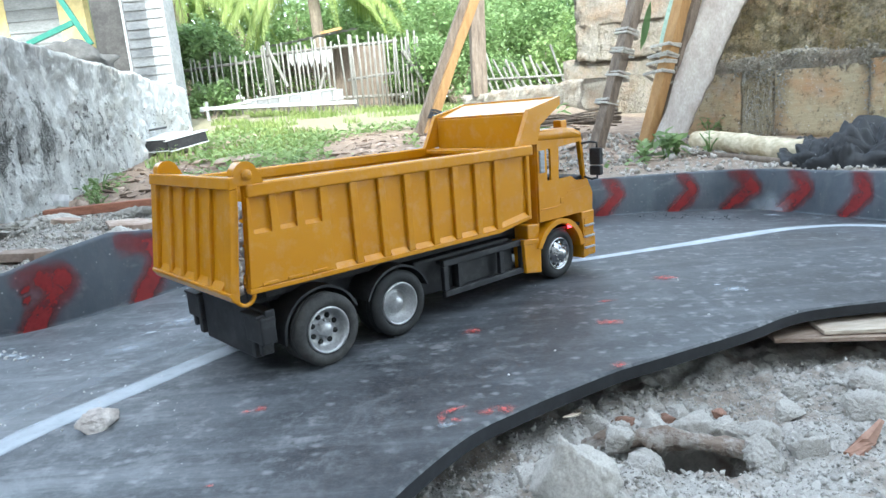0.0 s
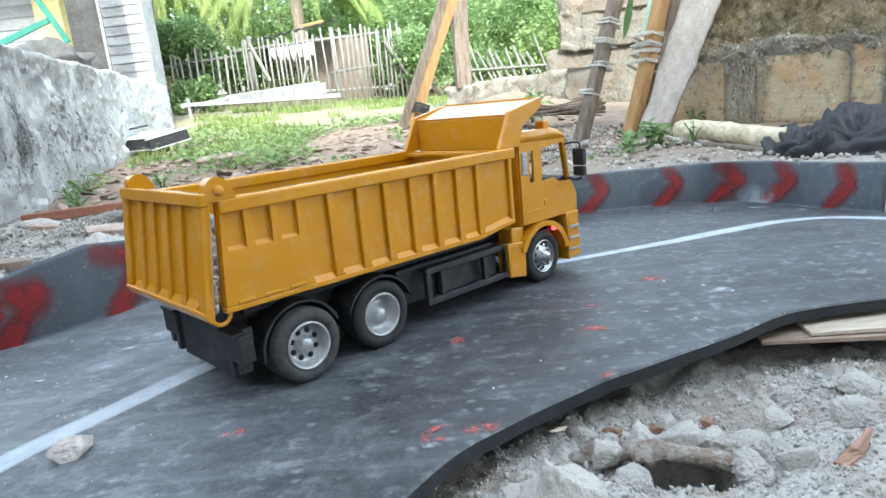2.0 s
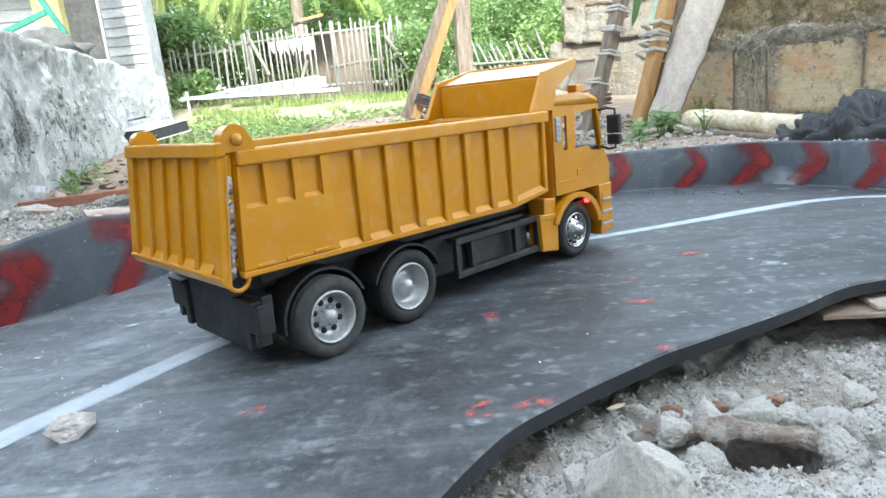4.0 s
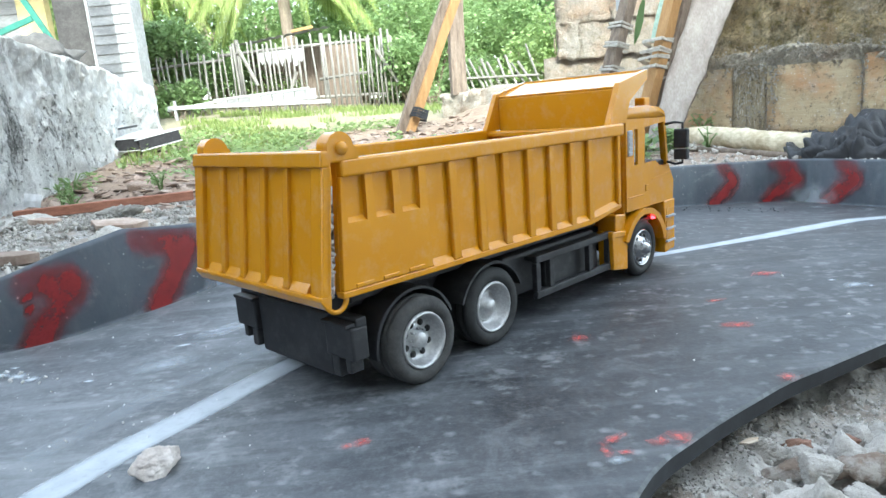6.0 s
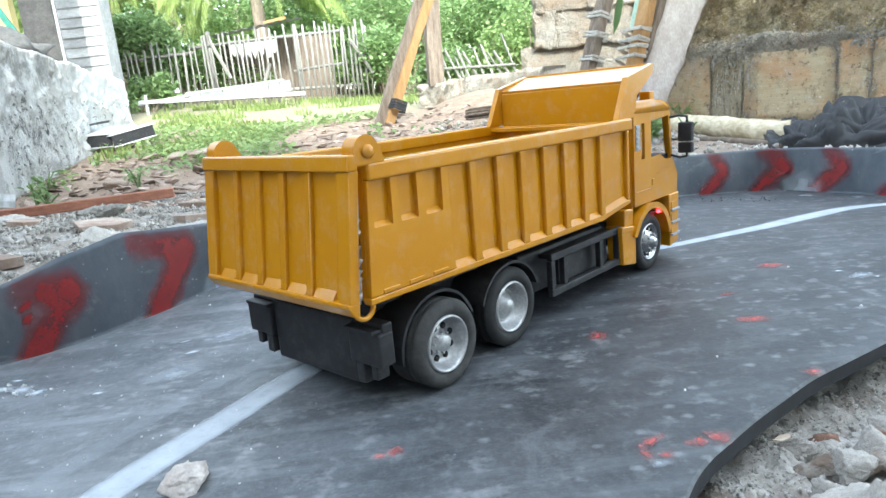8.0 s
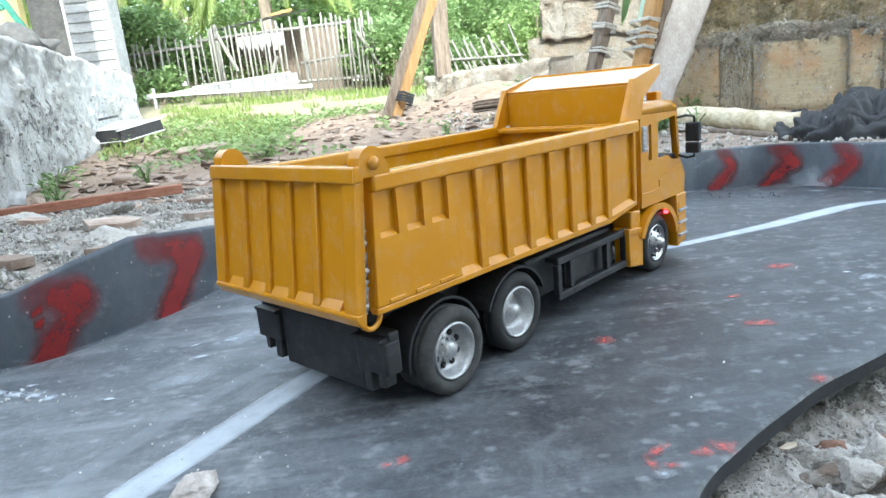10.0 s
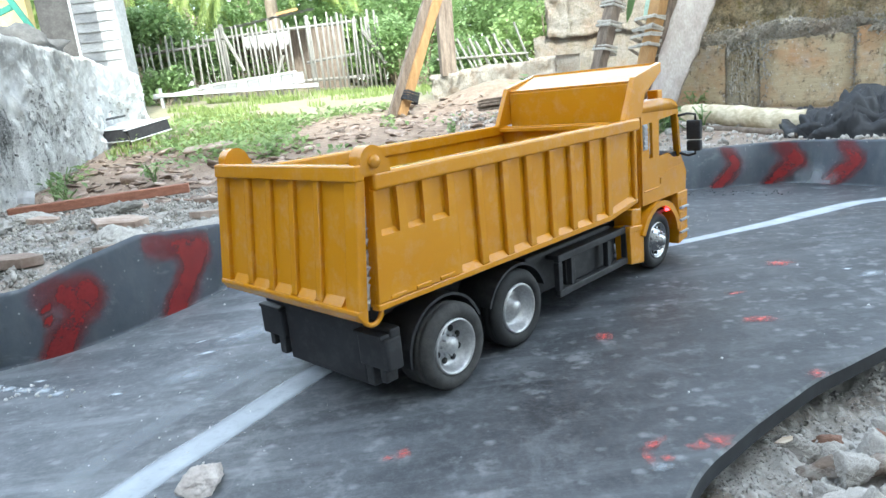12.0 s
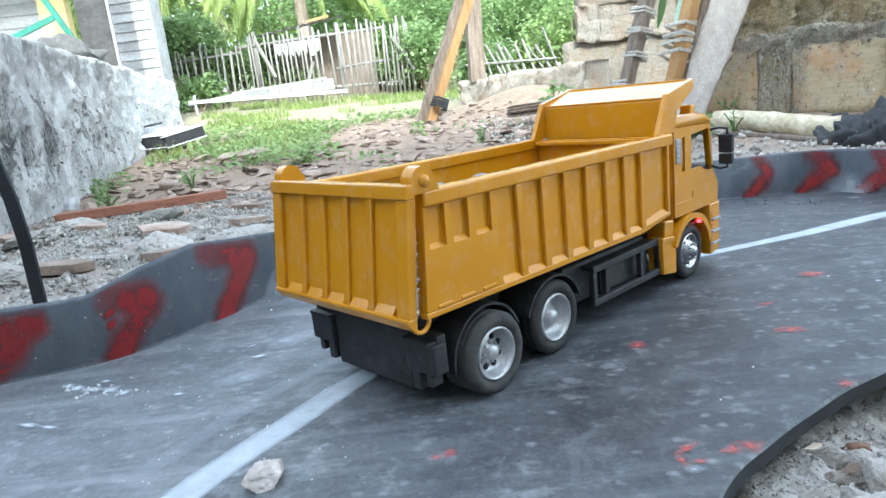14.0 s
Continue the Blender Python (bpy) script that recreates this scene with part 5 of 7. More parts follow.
# a doubled prop before the fence
ob, m, L = leaning("prop_post", (-0.226, 4.63, 0.04), (0.274, 4.75, 1.15), 0.044, 0.06, OLDWOOD, "grey weathered timber prop leaning to one side", "post", 10)
ob, m, L = leaning("prop_post", (-0.160, 4.64, 0.05), (0.335, 4.76, 1.16), 0.068, 0.06, TIMBER, "ochre sawn timber tied to a weathered prop", "post", 10)
tagged(part("prop_binding", binding(m @ pose(-0.030, -0.005, 0), 0.135, 0.112, 4, 2, True, 0.62, 0.017, 0.007), STRIP), "dark cord tied round the foot of two props", "binding")
leaning("gate_post", (0.295, 6.15, 0.30), (0.325, 6.15, 1.5), 0.13, 0.13, OLDWOOD, "square grey timber post standing on the slab", "post", 8)

# bound scaffold timbers by the mossy wall
ob, m, L = leaning("bound_timber", (0.665, 3.05, -0.05), (0.99, 3.12, 0.95), 0.06, 0.05, OLDWOOD, "dark timber bound with strips of grey cloth", "post", 15)
for i, z in enumerate((0.24, 0.37, 0.47, 0.56)):
    tagged(part("cloth_binding", binding(m @ pose(0, 0, 0, 2 * math.sin(i * 2.2), 2.5 * math.cos(i * 1.7), 0), z, 0.070, 2, 10 + i, i != 1, 0.88, 0.015, 0.0050), ROPE), "grey cloth strip tied round a timber", "binding", "cloth bindings")
ob, m, L = leaning("bound_timber", (0.945, 3.2, -0.05), (1.26, 3.32, 0.97), 0.055, 0.06, TIMBER, "ochre sawn timber bound with strips of grey cloth", "post", 12)
ob2, m2, L2 = leaning("bound_timber", (1.010, 3.235, -0.05), (1.325, 3.355, 0.97), 0.050, 0.05, OLDWOOD, "grey timber tied behind an ochre one", "post", 12)
for i, z in enumerate((0.375, 0.455)):
    tagged(part("cloth_binding", binding(m @ pose(0.022, 0.010, 0), z, 0.098, 2, 30 + i, True, 0.80, 0.050, 0.0066), ROPE), "grey cloth strips tied round two timbers", "binding", "cloth bindings")
leaning("green_board", (1.055, 3.275, 0.42), (1.215, 3.335, 0.97), 0.045, 0.012, GREENBOARD, "pale green painted board behind an ochre timber", "board", 12)


def slab_of_wood():
    """A waney-edged slab leaning on the wall."""
    bm = bmesh.new()
    a, b = Vector((1.02, 3.12, -0.06)), Vector((1.55, 3.42, 0.98))
    d_ = (b - a)
    t_ = d_.normalized()
    side = Vector((0.93, -0.35, 0)).normalized()
    side = (side - t_ * side.dot(t_)).normalized()
    nrm = side.cross(t_)
    rows = []
    n_, c_ = 40, 8
    for i in range(n_ + 1):
        k = i / n_
        w0 = 0.062 + 0.05 * k + 0.012 * noise.noise(Vector((k * 9, 1, 0)))
        w1 = 0.060 + 0.05 * k + 0.016 * noise.noise(Vector((k * 14, 5, 0)))
        rows.append([[bm.verts.new(a + d_ * k + side * (-w0 + (w0 + w1) * j / c_) + nrm * (o + 0.006 * noise.noise(Vector((k * 10, j * 0.7, o * 50))))) for j in range(c_ + 1)] for o in (-0.018, 0.018)])
    for p, q in zip(rows, rows[1:]):
        for s_ in (0, 1):
            for j in range(c_):
                bm.faces.new((p[s_][j], p[s_][j + 1], q[s_][j + 1], q[s_][j]))
        for j in (0, c_):
            bm.faces.new((p[0][j], q[0][j], q[1][j], p[1][j]))
    for r in (rows[0], rows[-1]):
        for j in range(c_):
            bm.faces.new((r[0][j], r[0][j + 1], r[1][j + 1], r[1][j]))
    return tagged(part("wood_slab", bm, DRIFT, smooth=True), "pale waney-edged wooden slab leaning on the wall", "slab")


slab_of_wood()
bm = boxed(-0.03, 0.03, -0.03, 0.03, 0, 0.09, 0.006, pose(0.98, 3.5, 0.60))
tagged(part("grey_block", bm, GREY), "grey plastic block hung on a timber", "block")
bm = bmesh.new()
leafp = [(0.0, 0.0), (0.016, 0.05), (0.020, 0.11), (0.012, 0.18), (0.0, 0.22), (-0.012, 0.17), (-0.016, 0.10), (-0.010, 0.04)]
prism(bm, leafp, 0, 0.0015)
bmesh.ops.transform(bm, matrix=pose(0.90, 3.10, 0.40, 0, 14, 10), verts=bm.verts)
tagged(part("hanging_leaf", bm, LEAF_DARK), "long green leaf hanging on a timber", "leaf")


# ---- the log and the black net ----
def log():
    pts, tap = [], []
    for i in range(19):
        k = i / 18
        pts.append((1.105 + 0.075 * k + 0.008 * math.sin(k * 6), 2.96 - 0.80 * k, -0.016 + 0.003 * math.sin(k * 5)))
        tap.append(1.0 + 0.035 * noise.noise(Vector((k * 7, 0, 0))) - 0.10 * k)
    bm = tube(bmesh.new(), pts, 0.042, 28, tap)
    bmesh.ops.subdivide_edges(bm, edges=bm.edges[:], cuts=3, use_grid_fill=True)
    for v in bm.verts:
        v.co.z += 0.004 * noise.noise(v.co * 16) + 0.002 * noise.noise(v.co * 60)
        v.co.x += 0.004 * noise.noise(v.co * 18 + Vector((7, 0, 0)))
    return tagged(part("log", bm, LOGWOOD, smooth=True), "pale peeled log lying before the wall", "log")


log()
tagged(part("thin_stick", tube(bmesh.new(), [(1.0, 2.72, -0.05), (1.06, 2.4, -0.047), (1.10, 2.1, -0.047)], 0.012, 8), OLDWOOD, smooth=True), "brown stick lying beside the log", "stick")


def net():
    """A heap of black cloth: a low mound with steep sides, drawn into creased folds."""
    rings, segs = 84, 210
    vs = []
    for j in range(rings + 1):
        r = (j / rings) ** 0.7
        for i in range(segs):
            a = 2 * math.pi * i / segs
            c_, s_ = math.cos(a), math.sin(a)
            square = 1 / (abs(c_) ** 3 + abs(s_) ** 3) ** (1 / 3)
            p = Vector((0.36 * r * c_ * square, 0.24 * r * s_ * square, 0.0))
            p.z = 0.050 * (1 - r ** 16) ** 0.8 - 0.06 * r ** 24
            up = Vector((0.6 * c_ * r ** 4, 0.6 * s_ * r ** 4, 1.3 - r ** 4)).normalized()
            w_ = p + 0.045 * Vector((noise.noise(p * 6), noise.noise(p * 6 + Vector((5, 0, 0))), noise.noise(p * 6 + Vector((0, 5, 0)))))
            t_ = 1.6 * noise.noise(p * 3.5 + Vector((0, 0, 9))) + 2.4
            q = Vector((w_.x * math.cos(t_) + w_.y * math.sin(t_), 0.52 * (w_.y * math.cos(t_) - w_.x * math.sin(t_)), w_.z * 0.7))
            fold = 0.095 * abs(noise.noise(q * 12)) + 0.060 * abs(noise.noise(q * 25 + Vector((3, 1, 0)))) + 0.022 * abs(noise.noise(q * 56)) + 0.001 * noise.noise(p * 90) - 0.02
            vs.append((p + up * fold)[:])
    idx = np.arange(len(vs)).reshape(rings + 1, segs)
    nxt = np.roll(idx, -1, 1)
    fs = np.stack([idx[:-1], idx[1:], nxt[1:], nxt[:-1]], -1).reshape(-1, 4)
    ob = obj("black_net", mesh_of("black_net", np.array(vs) + (1.465, 2.12, -0.054), fs, True), CLOTH)
    return tagged(ob, "heap of crumpled black net cloth on the ground", "cloth")


net()

# red plank, plywood under the track edge and other loose boards
bm = boxed(-0.27, 0.26, -0.016, 0.016, 0, 0.030, 0.003, pose(-1.118, 2.226, -0.040, 0, -0.5, 15.5))
tagged(part("plank", bm, PLANKRED), "red-brown wooden plank lying on the rubble", "plank")
bm = boxed(0.0, 0.42, 0.0, 0.10, 0, 0.0045, 0.0008, pose(0.300, 0.580, -0.0275, 0, 0, -7.5))
tagged(part("plywood_sheet", bm, ROOT), "brown plywood sheet pushed under the road edge", "plywood")
bm = boxed(0.0, 0.42, 0.0, 0.09, 0, 0.0042, 0.0008, pose(0.345, 0.578, -0.0222, 0, 0, -5))
tagged(part("plywood_sheet", bm, PLY), "weathered plywood strip lying on another sheet", "plywood")
bm = boxed(-0.13, 0.13, -0.05, 0.05, 0, 0.012, 0.004, pose(-1.13, 3.5, 0.035, 10, -3, 8))
tagged(part("slate", bm, SHARD), "broken pinkish slate lying in the grass", "slate")

# a scrap of folded white paper at the wall's foot
bm = bmesh.new()
rows_ = [[bm.verts.new((x, y + 0.004 * math.sin(x * 90), z)) for x in (-0.024, -0.008, 0.008, 0.024)] for y, z in ((0.0, -0.012), (0.003, 0.008), (0.012, 0.030))]
for a, b in zip(rows_, rows_[1:]):
    for i in range(3):
        bm.faces.new((a[i], a[i + 1], b[i + 1], b[i]))
bmesh.ops.solidify(bm, geom=bm.faces[:], thickness=0.0012)
bmesh.ops.transform(bm, matrix=pose(-1.385, 2.27, -0.004, 0, 12, 20), verts=bm.verts)
tagged(part("paper_scrap", bm, SHEET), "folded scrap of white paper on the gravel", "paper")


# ---- the toy dump truck ----
# its own axes: x ahead, y to its left, z up; the origin on the road under its middle axle
TRUCK = pose(-0.1061, 0.6504, 0.0, 0, 0.5, 43.2)
truck = base("toy_dump_truck", TRUCK, "yellow plastic toy dump truck with black chassis standing on the road", "toy truck")
HW = 0.0855   # half the tub's width
BACK = -0.012   # the tub sits this far back on the chassis


def mirrored(side, y0, y1):
    return (side * y0, side * y1) if side > 0 else (side * y1, side * y0)


def tub_side(side):
    y0, y1 = mirrored(side, HW - 0.0085, HW - 0.0042)
    bm = prism(bmesh.new(), [(-0.1340, 0.082), (0.154, 0.081), (0.2085, 0.088), (0.2085, 0.163), (-0.1270, 0.163)], y0, y1)
    panel = part("tub_side", bm, YELLOW, truck)
    # top rail, its upper edge broken to the inside
    y0, y1 = mirrored(side, HW - 0.011, HW + 0.0012)
    part("top_rail", boxed(-0.1270, 0.2140, y0, y1, 0.1560, 0.1675, 0.0020, seg=3), YELLOW, panel)
    # bottom rail, kinked up at the front
    y0, y1 = mirrored(side, HW - 0.0075, HW)
    part("bottom_rail", prism(bmesh.new(), [(-0.1345, 0.0800), (0.154, 0.0783), (0.2085, 0.0855), (0.2085, 0.0900), (0.154, 0.0827), (-0.1342, 0.0845)], y0, y1, 0.0010), YELLOW, panel)
    low = lambda x: 0.0843 - 0.0018 * (x + 0.134) / 0.288 if x < 0.154 else 0.0825 + 0.0073 * (x - 0.154) / 0.0545
    # upright ribs: (rear edge, front edge)
    ribs = [(-0.0617, -0.0540), (-0.0315, -0.0237), (-0.0008, 0.0070), (0.0292, 0.0370), (0.0605, 0.0683), (0.0910, 0.0988), (0.1220, 0.1298), (0.1515, 0.1593), (0.2030, 0.2085)]
    y0, y1 = mirrored(side, HW - 0.0044, HW - 0.0002)
    for a, b in ribs[1:]:
        part("rib", boxed(a, b, y0, y1, low((a + b) / 2), 0.1565, 0.0011), YELLOW, panel)
    # the plain rear corner, flush with the ribs, with three short bays let into it
    y0, y1 = mirrored(side, HW - 0.0044, HW - 0.0003)
    bays = [(-0.1255, -0.1085), (-0.1025, -0.0855), (-0.0795, -0.0617)]
    comb = [(-0.1335, 0.0846), (-0.0540, 0.0841), (-0.0540, 0.1565)]
    for a, b in bays[::-1]:
        comb += [(b, 0.1565), (b, 0.1265), (a, 0.1265), (a, 0.1565)]
    comb += [(-0.1275, 0.1565)]
    part("corner_panel", prism(bmesh.new(), comb, y0, y1, 0.0008), YELLOW, panel)
    # sloping ledges at the foot of each bay
    yi, yo = side * (HW - 0.0044), side * (HW - 0.0004)
    def ledge(a, b, za, zb, deep=0.0048):
        bm = bmesh.new()
        q = [(a, yi, za), (b, yi, zb), (b, yo, zb), (a, yo, za), (a + 0.0012, yi, za + deep), (b - 0.0012, yi, zb + deep)]
        v = [bm.verts.new(p) for p in q]
        for f in ((0, 1, 2, 3), (3, 2, 5, 4), (0, 4, 5, 1), (0, 3, 4), (1, 5, 2)):
            bm.faces.new([v[k] for k in f])
        part("ledge", bm, YELLOW, panel)
    for (_, a), (b, _) in zip(ribs, ribs[1:]):
        ledge(a + 0.0006, b - 0.0006, low(a) + 0.0002, low(b) + 0.0002)
    for a, b in bays:
        ledge(a + 0.0006, b - 0.0006, 0.1264, 0.1264, 0.0042)
        part("ledge", prism(bmesh.new(), [(a + 0.002, 0.0850), (b - 0.001, 0.0849), (b - 0.001, 0.0878), (a + 0.002, 0.0879)], *mirrored(side, HW - 0.0012, HW + 0.0006), 0.0006), YELLOW, panel)
    # lifting ear: a round lug with a raised rim and its pin at the rear corner
    y0, y1 = mirrored(side, HW - 0.0100, HW + 0.0010)
    ear = [(-0.1368, 0.1655)] + [(-0.1258 + 0.0100 * math.cos(a), 0.1742 + 0.0100 * math.sin(a)) for a in np.linspace(math.pi, 0, 25)] + [(-0.1145, 0.1695), (-0.1115, 0.1674), (-0.1115, 0.1655)]
    bm = prism(bmesh.new(), ear, y0, y1)
    bmesh.ops.bevel(bm, geom=[e for e in bm.edges if abs(e.verts[0].co.y - e.verts[1].co.y) < 1e-6], offset=0.0016, segments=3, affect="EDGES", profile=0.5)
    e_ = part("lifting_ear", bm, YELLOW, panel)
    at_y = Matrix.Translation((0, side * (HW + 0.0008), 0)) @ Matrix.Diagonal((1, side, 1, 1))
    bm = spun(bmesh.new(), [(0.0, 0.0036), (0.0030, 0.0034), (0.0042, 0.0018), (0.0042, 0.0)], 16, (-0.1255, 0, 0.1742))
    bmesh.ops.transform(bm, matrix=at_y, verts=bm.verts)
    part("pin", bm, YELLOW, e_, "", True)


for side in (-1, 1):
    tub_side(side)

# floor, front wall and rear frame of the tub
part("tub_floor", boxed(-0.132, 0.206, -HW + 0.009, HW - 0.009, 0.083, 0.087, 0.0008), YELLOW, truck)
fw = part("tub_front", boxed(0.205, 0.2095, -HW + 0.0088, HW - 0.0088, 0.083, 0.1655, 0.0006), YELLOW, truck)
part("ledge", boxed(0.196, 0.205, -HW + 0.0115, HW - 0.0115, 0.160, 0.1645, 0.0008), YELLOW, fw)
# headboard: upright plate, sloping cab guard and two wings
part("headboard", boxed(0.2190, 0.2230, -0.0740, 0.0740, 0.1645, 0.2005, 0.0006), YELLOW, truck)
bm = prism(bmesh.new(), [(0.2210, 0.2000), (0.2725, 0.2145), (0.2725, 0.2175), (0.2200, 0.2030)], -0.0745, 0.0745, 0.0006)
guard = part("cab_guard", bm, YELLOW, truck)
part("lip", boxed(0.2705, 0.2735, -0.0760, 0.0760, 0.2135, 0.2185, 0.0008), YELLOW, guard)
for side in (-1, 1):
    y0, y1 = mirrored(side, 0.0745, 0.0805)
    part("wing", prism(bmesh.new(), [(0.1960, 0.1665), (0.2170, 0.2062), (0.2735, 0.2185), (0.2730, 0.2085), (0.2355, 0.1885), (0.2290, 0.1665)], y0, y1, 0.0008), YELLOW, truck)


# tailgate, hung from the ears and pushed open at its foot
def tailgate():
    lean = Matrix(((1, 0, 0.130, -0.1340 - 0.172 * 0.130), (0, 1, 0, 0), (0, 0, 1, 0), (0, 0, 0, 1)))
    def put(name, bm, parent, label=""):
        bmesh.ops.transform(bm, matrix=lean, verts=bm.verts)
        return part(name, bm, YELLOW, parent, label)
    t_ = put("tailgate", boxed(-0.0012, 0.0008, -HW, HW, 0.080, 0.170, 0.0004), truck, "yellow tailgate pushed slightly open")
    put("top_rail", boxed(-0.0065, 0.0012, -HW - 0.001, HW + 0.001, 0.1635, 0.1735, 0.0013), t_)
    put("bottom_rail", prism(bmesh.new(), [(-0.0062, 0.0850), (-0.0062, 0.0825), (-0.0010, 0.0760), (0.0025, 0.0760), (0.0025, 0.0850)], -HW, HW, 0.0008), t_)
    for y in (-HW + 0.0065, HW - 0.0055):
        put("stile", boxed(-0.0050, 0.0022, y - 0.0065, y + 0.0065, 0.0840, 0.1640, 0.0012), t_)
    y_in0, y_in1 = -HW + 0.0140, HW - 0.0130
    step = (y_in1 - y_in0) / 5
    for i in range(1, 5):
        y = y_in0 + step * i
        put("rib", boxed(-0.0044, 0.0, y - 0.0033, y + 0.0033, 0.0850, 0.1638, 0.0011), t_)
    for i in range(5):
        a, b = y_in0 + step * i + 0.0042, y_in0 + step * (i + 1) - 0.0042
        bm = bmesh.new()
        v = [bm.verts.new(p) for p in ((-0.0012, a, 0.0843), (-0.0012, b, 0.0843), (-0.0046, b, 0.0848), (-0.0046, a, 0.0848), (-0.0012, a, 0.0905), (-0.0012, b, 0.0905))]
        for f in ((0, 1, 2, 3), (3, 2, 5, 4), (0, 4, 5, 1), (0, 3, 4), (1, 5, 2)):
            bm.faces.new([v[k] for k in f])
        put("ledge", bm, t_)
    for y in (-HW + 0.004,):
        bm = tube(bmesh.new(), [(-0.1375 - 0.008 * math.cos(a), y, 0.0805 - 0.0085 * math.sin(a)) for a in np.linspace(0, math.pi, 9)], 0.0018, 6)
        part("latch_loop", bm, YELLOW, t_, "", True)


tailgate()
for ob in truck.children:
    ob.location.x = BACK


# cab
def cab():
    body = None
    for side in (-1, 1):
        yo, yi = 0.0795, 0.0765
        y0, y1 = mirrored(side, yi, yo)
        s_ = part("cab_side", prism(bmesh.new(), [(0.217, 0.077), (0.319, 0.077), (0.321, 0.098), (0.3085, 0.1165), (0.288, 0.1180), (0.279, 0.1235), (0.255, 0.1230), (0.2480, 0.1215), (0.241, 0.1235), (0.217, 0.1235)], y0, y1), YELLOW, truck)
        for pts in ([(0.217, 0.1235), (0.2335, 0.1235), (0.2335, 0.1595), (0.217, 0.1595)], [(0.241, 0.1235), (0.2480, 0.1215), (0.255, 0.1230), (0.2562, 0.1605), (0.2410, 0.1595)], [(0.3045, 0.1165), (0.3085, 0.1165), (0.3020, 0.1660), (0.2970, 0.1635)]):
            part("window_pillar", prism(bmesh.new(), pts, y0, y1), YELLOW, s_)
        part("roof_rail", prism(bmesh.new(), [(0.217, 0.1595), (0.2410, 0.1595), (0.2562, 0.1605), (0.2970, 0.1635), (0.3020, 0.1660), (0.2990, 0.1725), (0.217, 0.1725)], y0, y1), YELLOW, s_)
        body = body or s_
        y0, y1 = mirrored(side, yo - 0.0005, yo + 0.0009)
        part("door_handle", boxed(0.2560, 0.2625, y0, y1, 0.0935, 0.1005, 0.0006), YELLOW, s_)
        part("door_crease", boxed(0.2200, 0.2520, y0, y1 - side * 0.0003, 0.0905, 0.0915, 0.0003), YELLOW, s_)
        part("belt_line", prism(bmesh.new(), [(0.2700, 0.1045), (0.3140, 0.1075), (0.3140, 0.1087), (0.2700, 0.1055)], *mirrored(side, yo - 0.0005, yo + 0.0005)), YELLOW, s_)
        y0, y1 = mirrored(side, yo - 0.0006, yo + 0.0012)
        v_ = part("air_vent", boxed(0.2200, 0.2285, y0, y1, 0.1335, 0.1590, 0.0005), GREY, s_, "grey louvred air vent")
        y0, y1 = mirrored(side, yo + 0.0010, yo + 0.0020)
        for i in range(5):
            part("louvre", boxed(0.2206, 0.2279, y0, y1, 0.1345 + i * 0.0049, 0.1372 + i * 0.0049, 0.0003), GREY, v_)
        # wheel arch flare with the skirt behind it
        y0, y1 = mirrored(side, 0.0570, 0.0835)
        cx, cz = 0.2505, 0.031
        ang = np.linspace(radians(8), radians(158), 18)
        pts = [(cx + 0.0462 * math.cos(a), cz + 0.0455 * math.sin(a)) for a in ang] + [(cx + 0.0390 * math.cos(a), cz + 0.0395 * math.sin(a)) for a in ang[::-1]]
        arch = part("wheel_arch", prism(bmesh.new(), pts, y0, y1, 0.0012), YELLOW, truck)
        y0, y1 = mirrored(side, 0.0570, 0.0780)
        part("skirt_top", prism(bmesh.new(), [(0.1965, 0.0585), (0.2160, 0.0560), (0.2160, 0.0755), (0.2010, 0.0775), (0.1965, 0.0765)], y0, y1, 0.0016), YELLOW, arch)
        y0, y1 = mirrored(side, 0.0630, 0.0805)
        part("mud_panel", prism(bmesh.new(), [(0.1885, 0.0225), (0.2155, 0.0180), (0.2160, 0.0440), (0.2130, 0.0585), (0.1860, 0.0600)], y0, y1, 0.0012), YELLOW, arch)
        part("sill", prism(bmesh.new(), [(0.1845, 0.0560), (0.2110, 0.0535), (0.2120, 0.0595), (0.1850, 0.0620)], *mirrored(side, 0.0630, 0.0815), 0.0008), YELLOW, arch)
        # step panel ahead of the wheel
        y0, y1 = mirrored(side, 0.0590, 0.0805)
        st = part("step_panel", prism(bmesh.new(), [(0.2985, 0.0180), (0.3195, 0.0215), (0.3225, 0.0770), (0.2960, 0.0770), (0.2990, 0.0480)], y0, y1, 0.0012), YELLOW, truck)
        for z in (0.030, 0.044, 0.058):
            part("step", boxed(0.3000, 0.3195, *mirrored(side, 0.0755, 0.0832), z, z + 0.0022, 0.0005), GREY, st, "grey step tread")
            part("step_well", boxed(0.3010, 0.3185, *mirrored(side, 0.0760, 0.0811), z + 0.0024, z + 0.0100), YELLOW, st)
        part("wheel_light", boxed(0.2700, 0.2760, *mirrored(side, 0.0775, 0.0812), 0.0615, 0.0650, 0.0008), LED, arch, "small glowing red light")
        # mirror on its bracket
        bm = tube(bmesh.new(), [(0.3010, side * 0.079, 0.1605), (0.3080, side * 0.087, 0.1620), (0.3120, side * 0.094, 0.1605), (0.3120, side * 0.094, 0.1520)], 0.0014, 8)
        arm = part("mirror_arm", bm, BLACK, truck, "", True)
        part("mirror_arm_lower", tube(bmesh.new(), [(0.3050, side * 0.079, 0.1200), (0.3100, side * 0.087, 0.1165), (0.3120, side * 0.094, 0.1180), (0.3120, side * 0.094, 0.1230)], 0.0014, 8), BLACK, arm, "", True)
        part("mirror", boxed(0.3075, 0.3150, *mirrored(side, 0.0855, 0.1010), 0.1340, 0.1545, 0.0016), BLACK, arm)
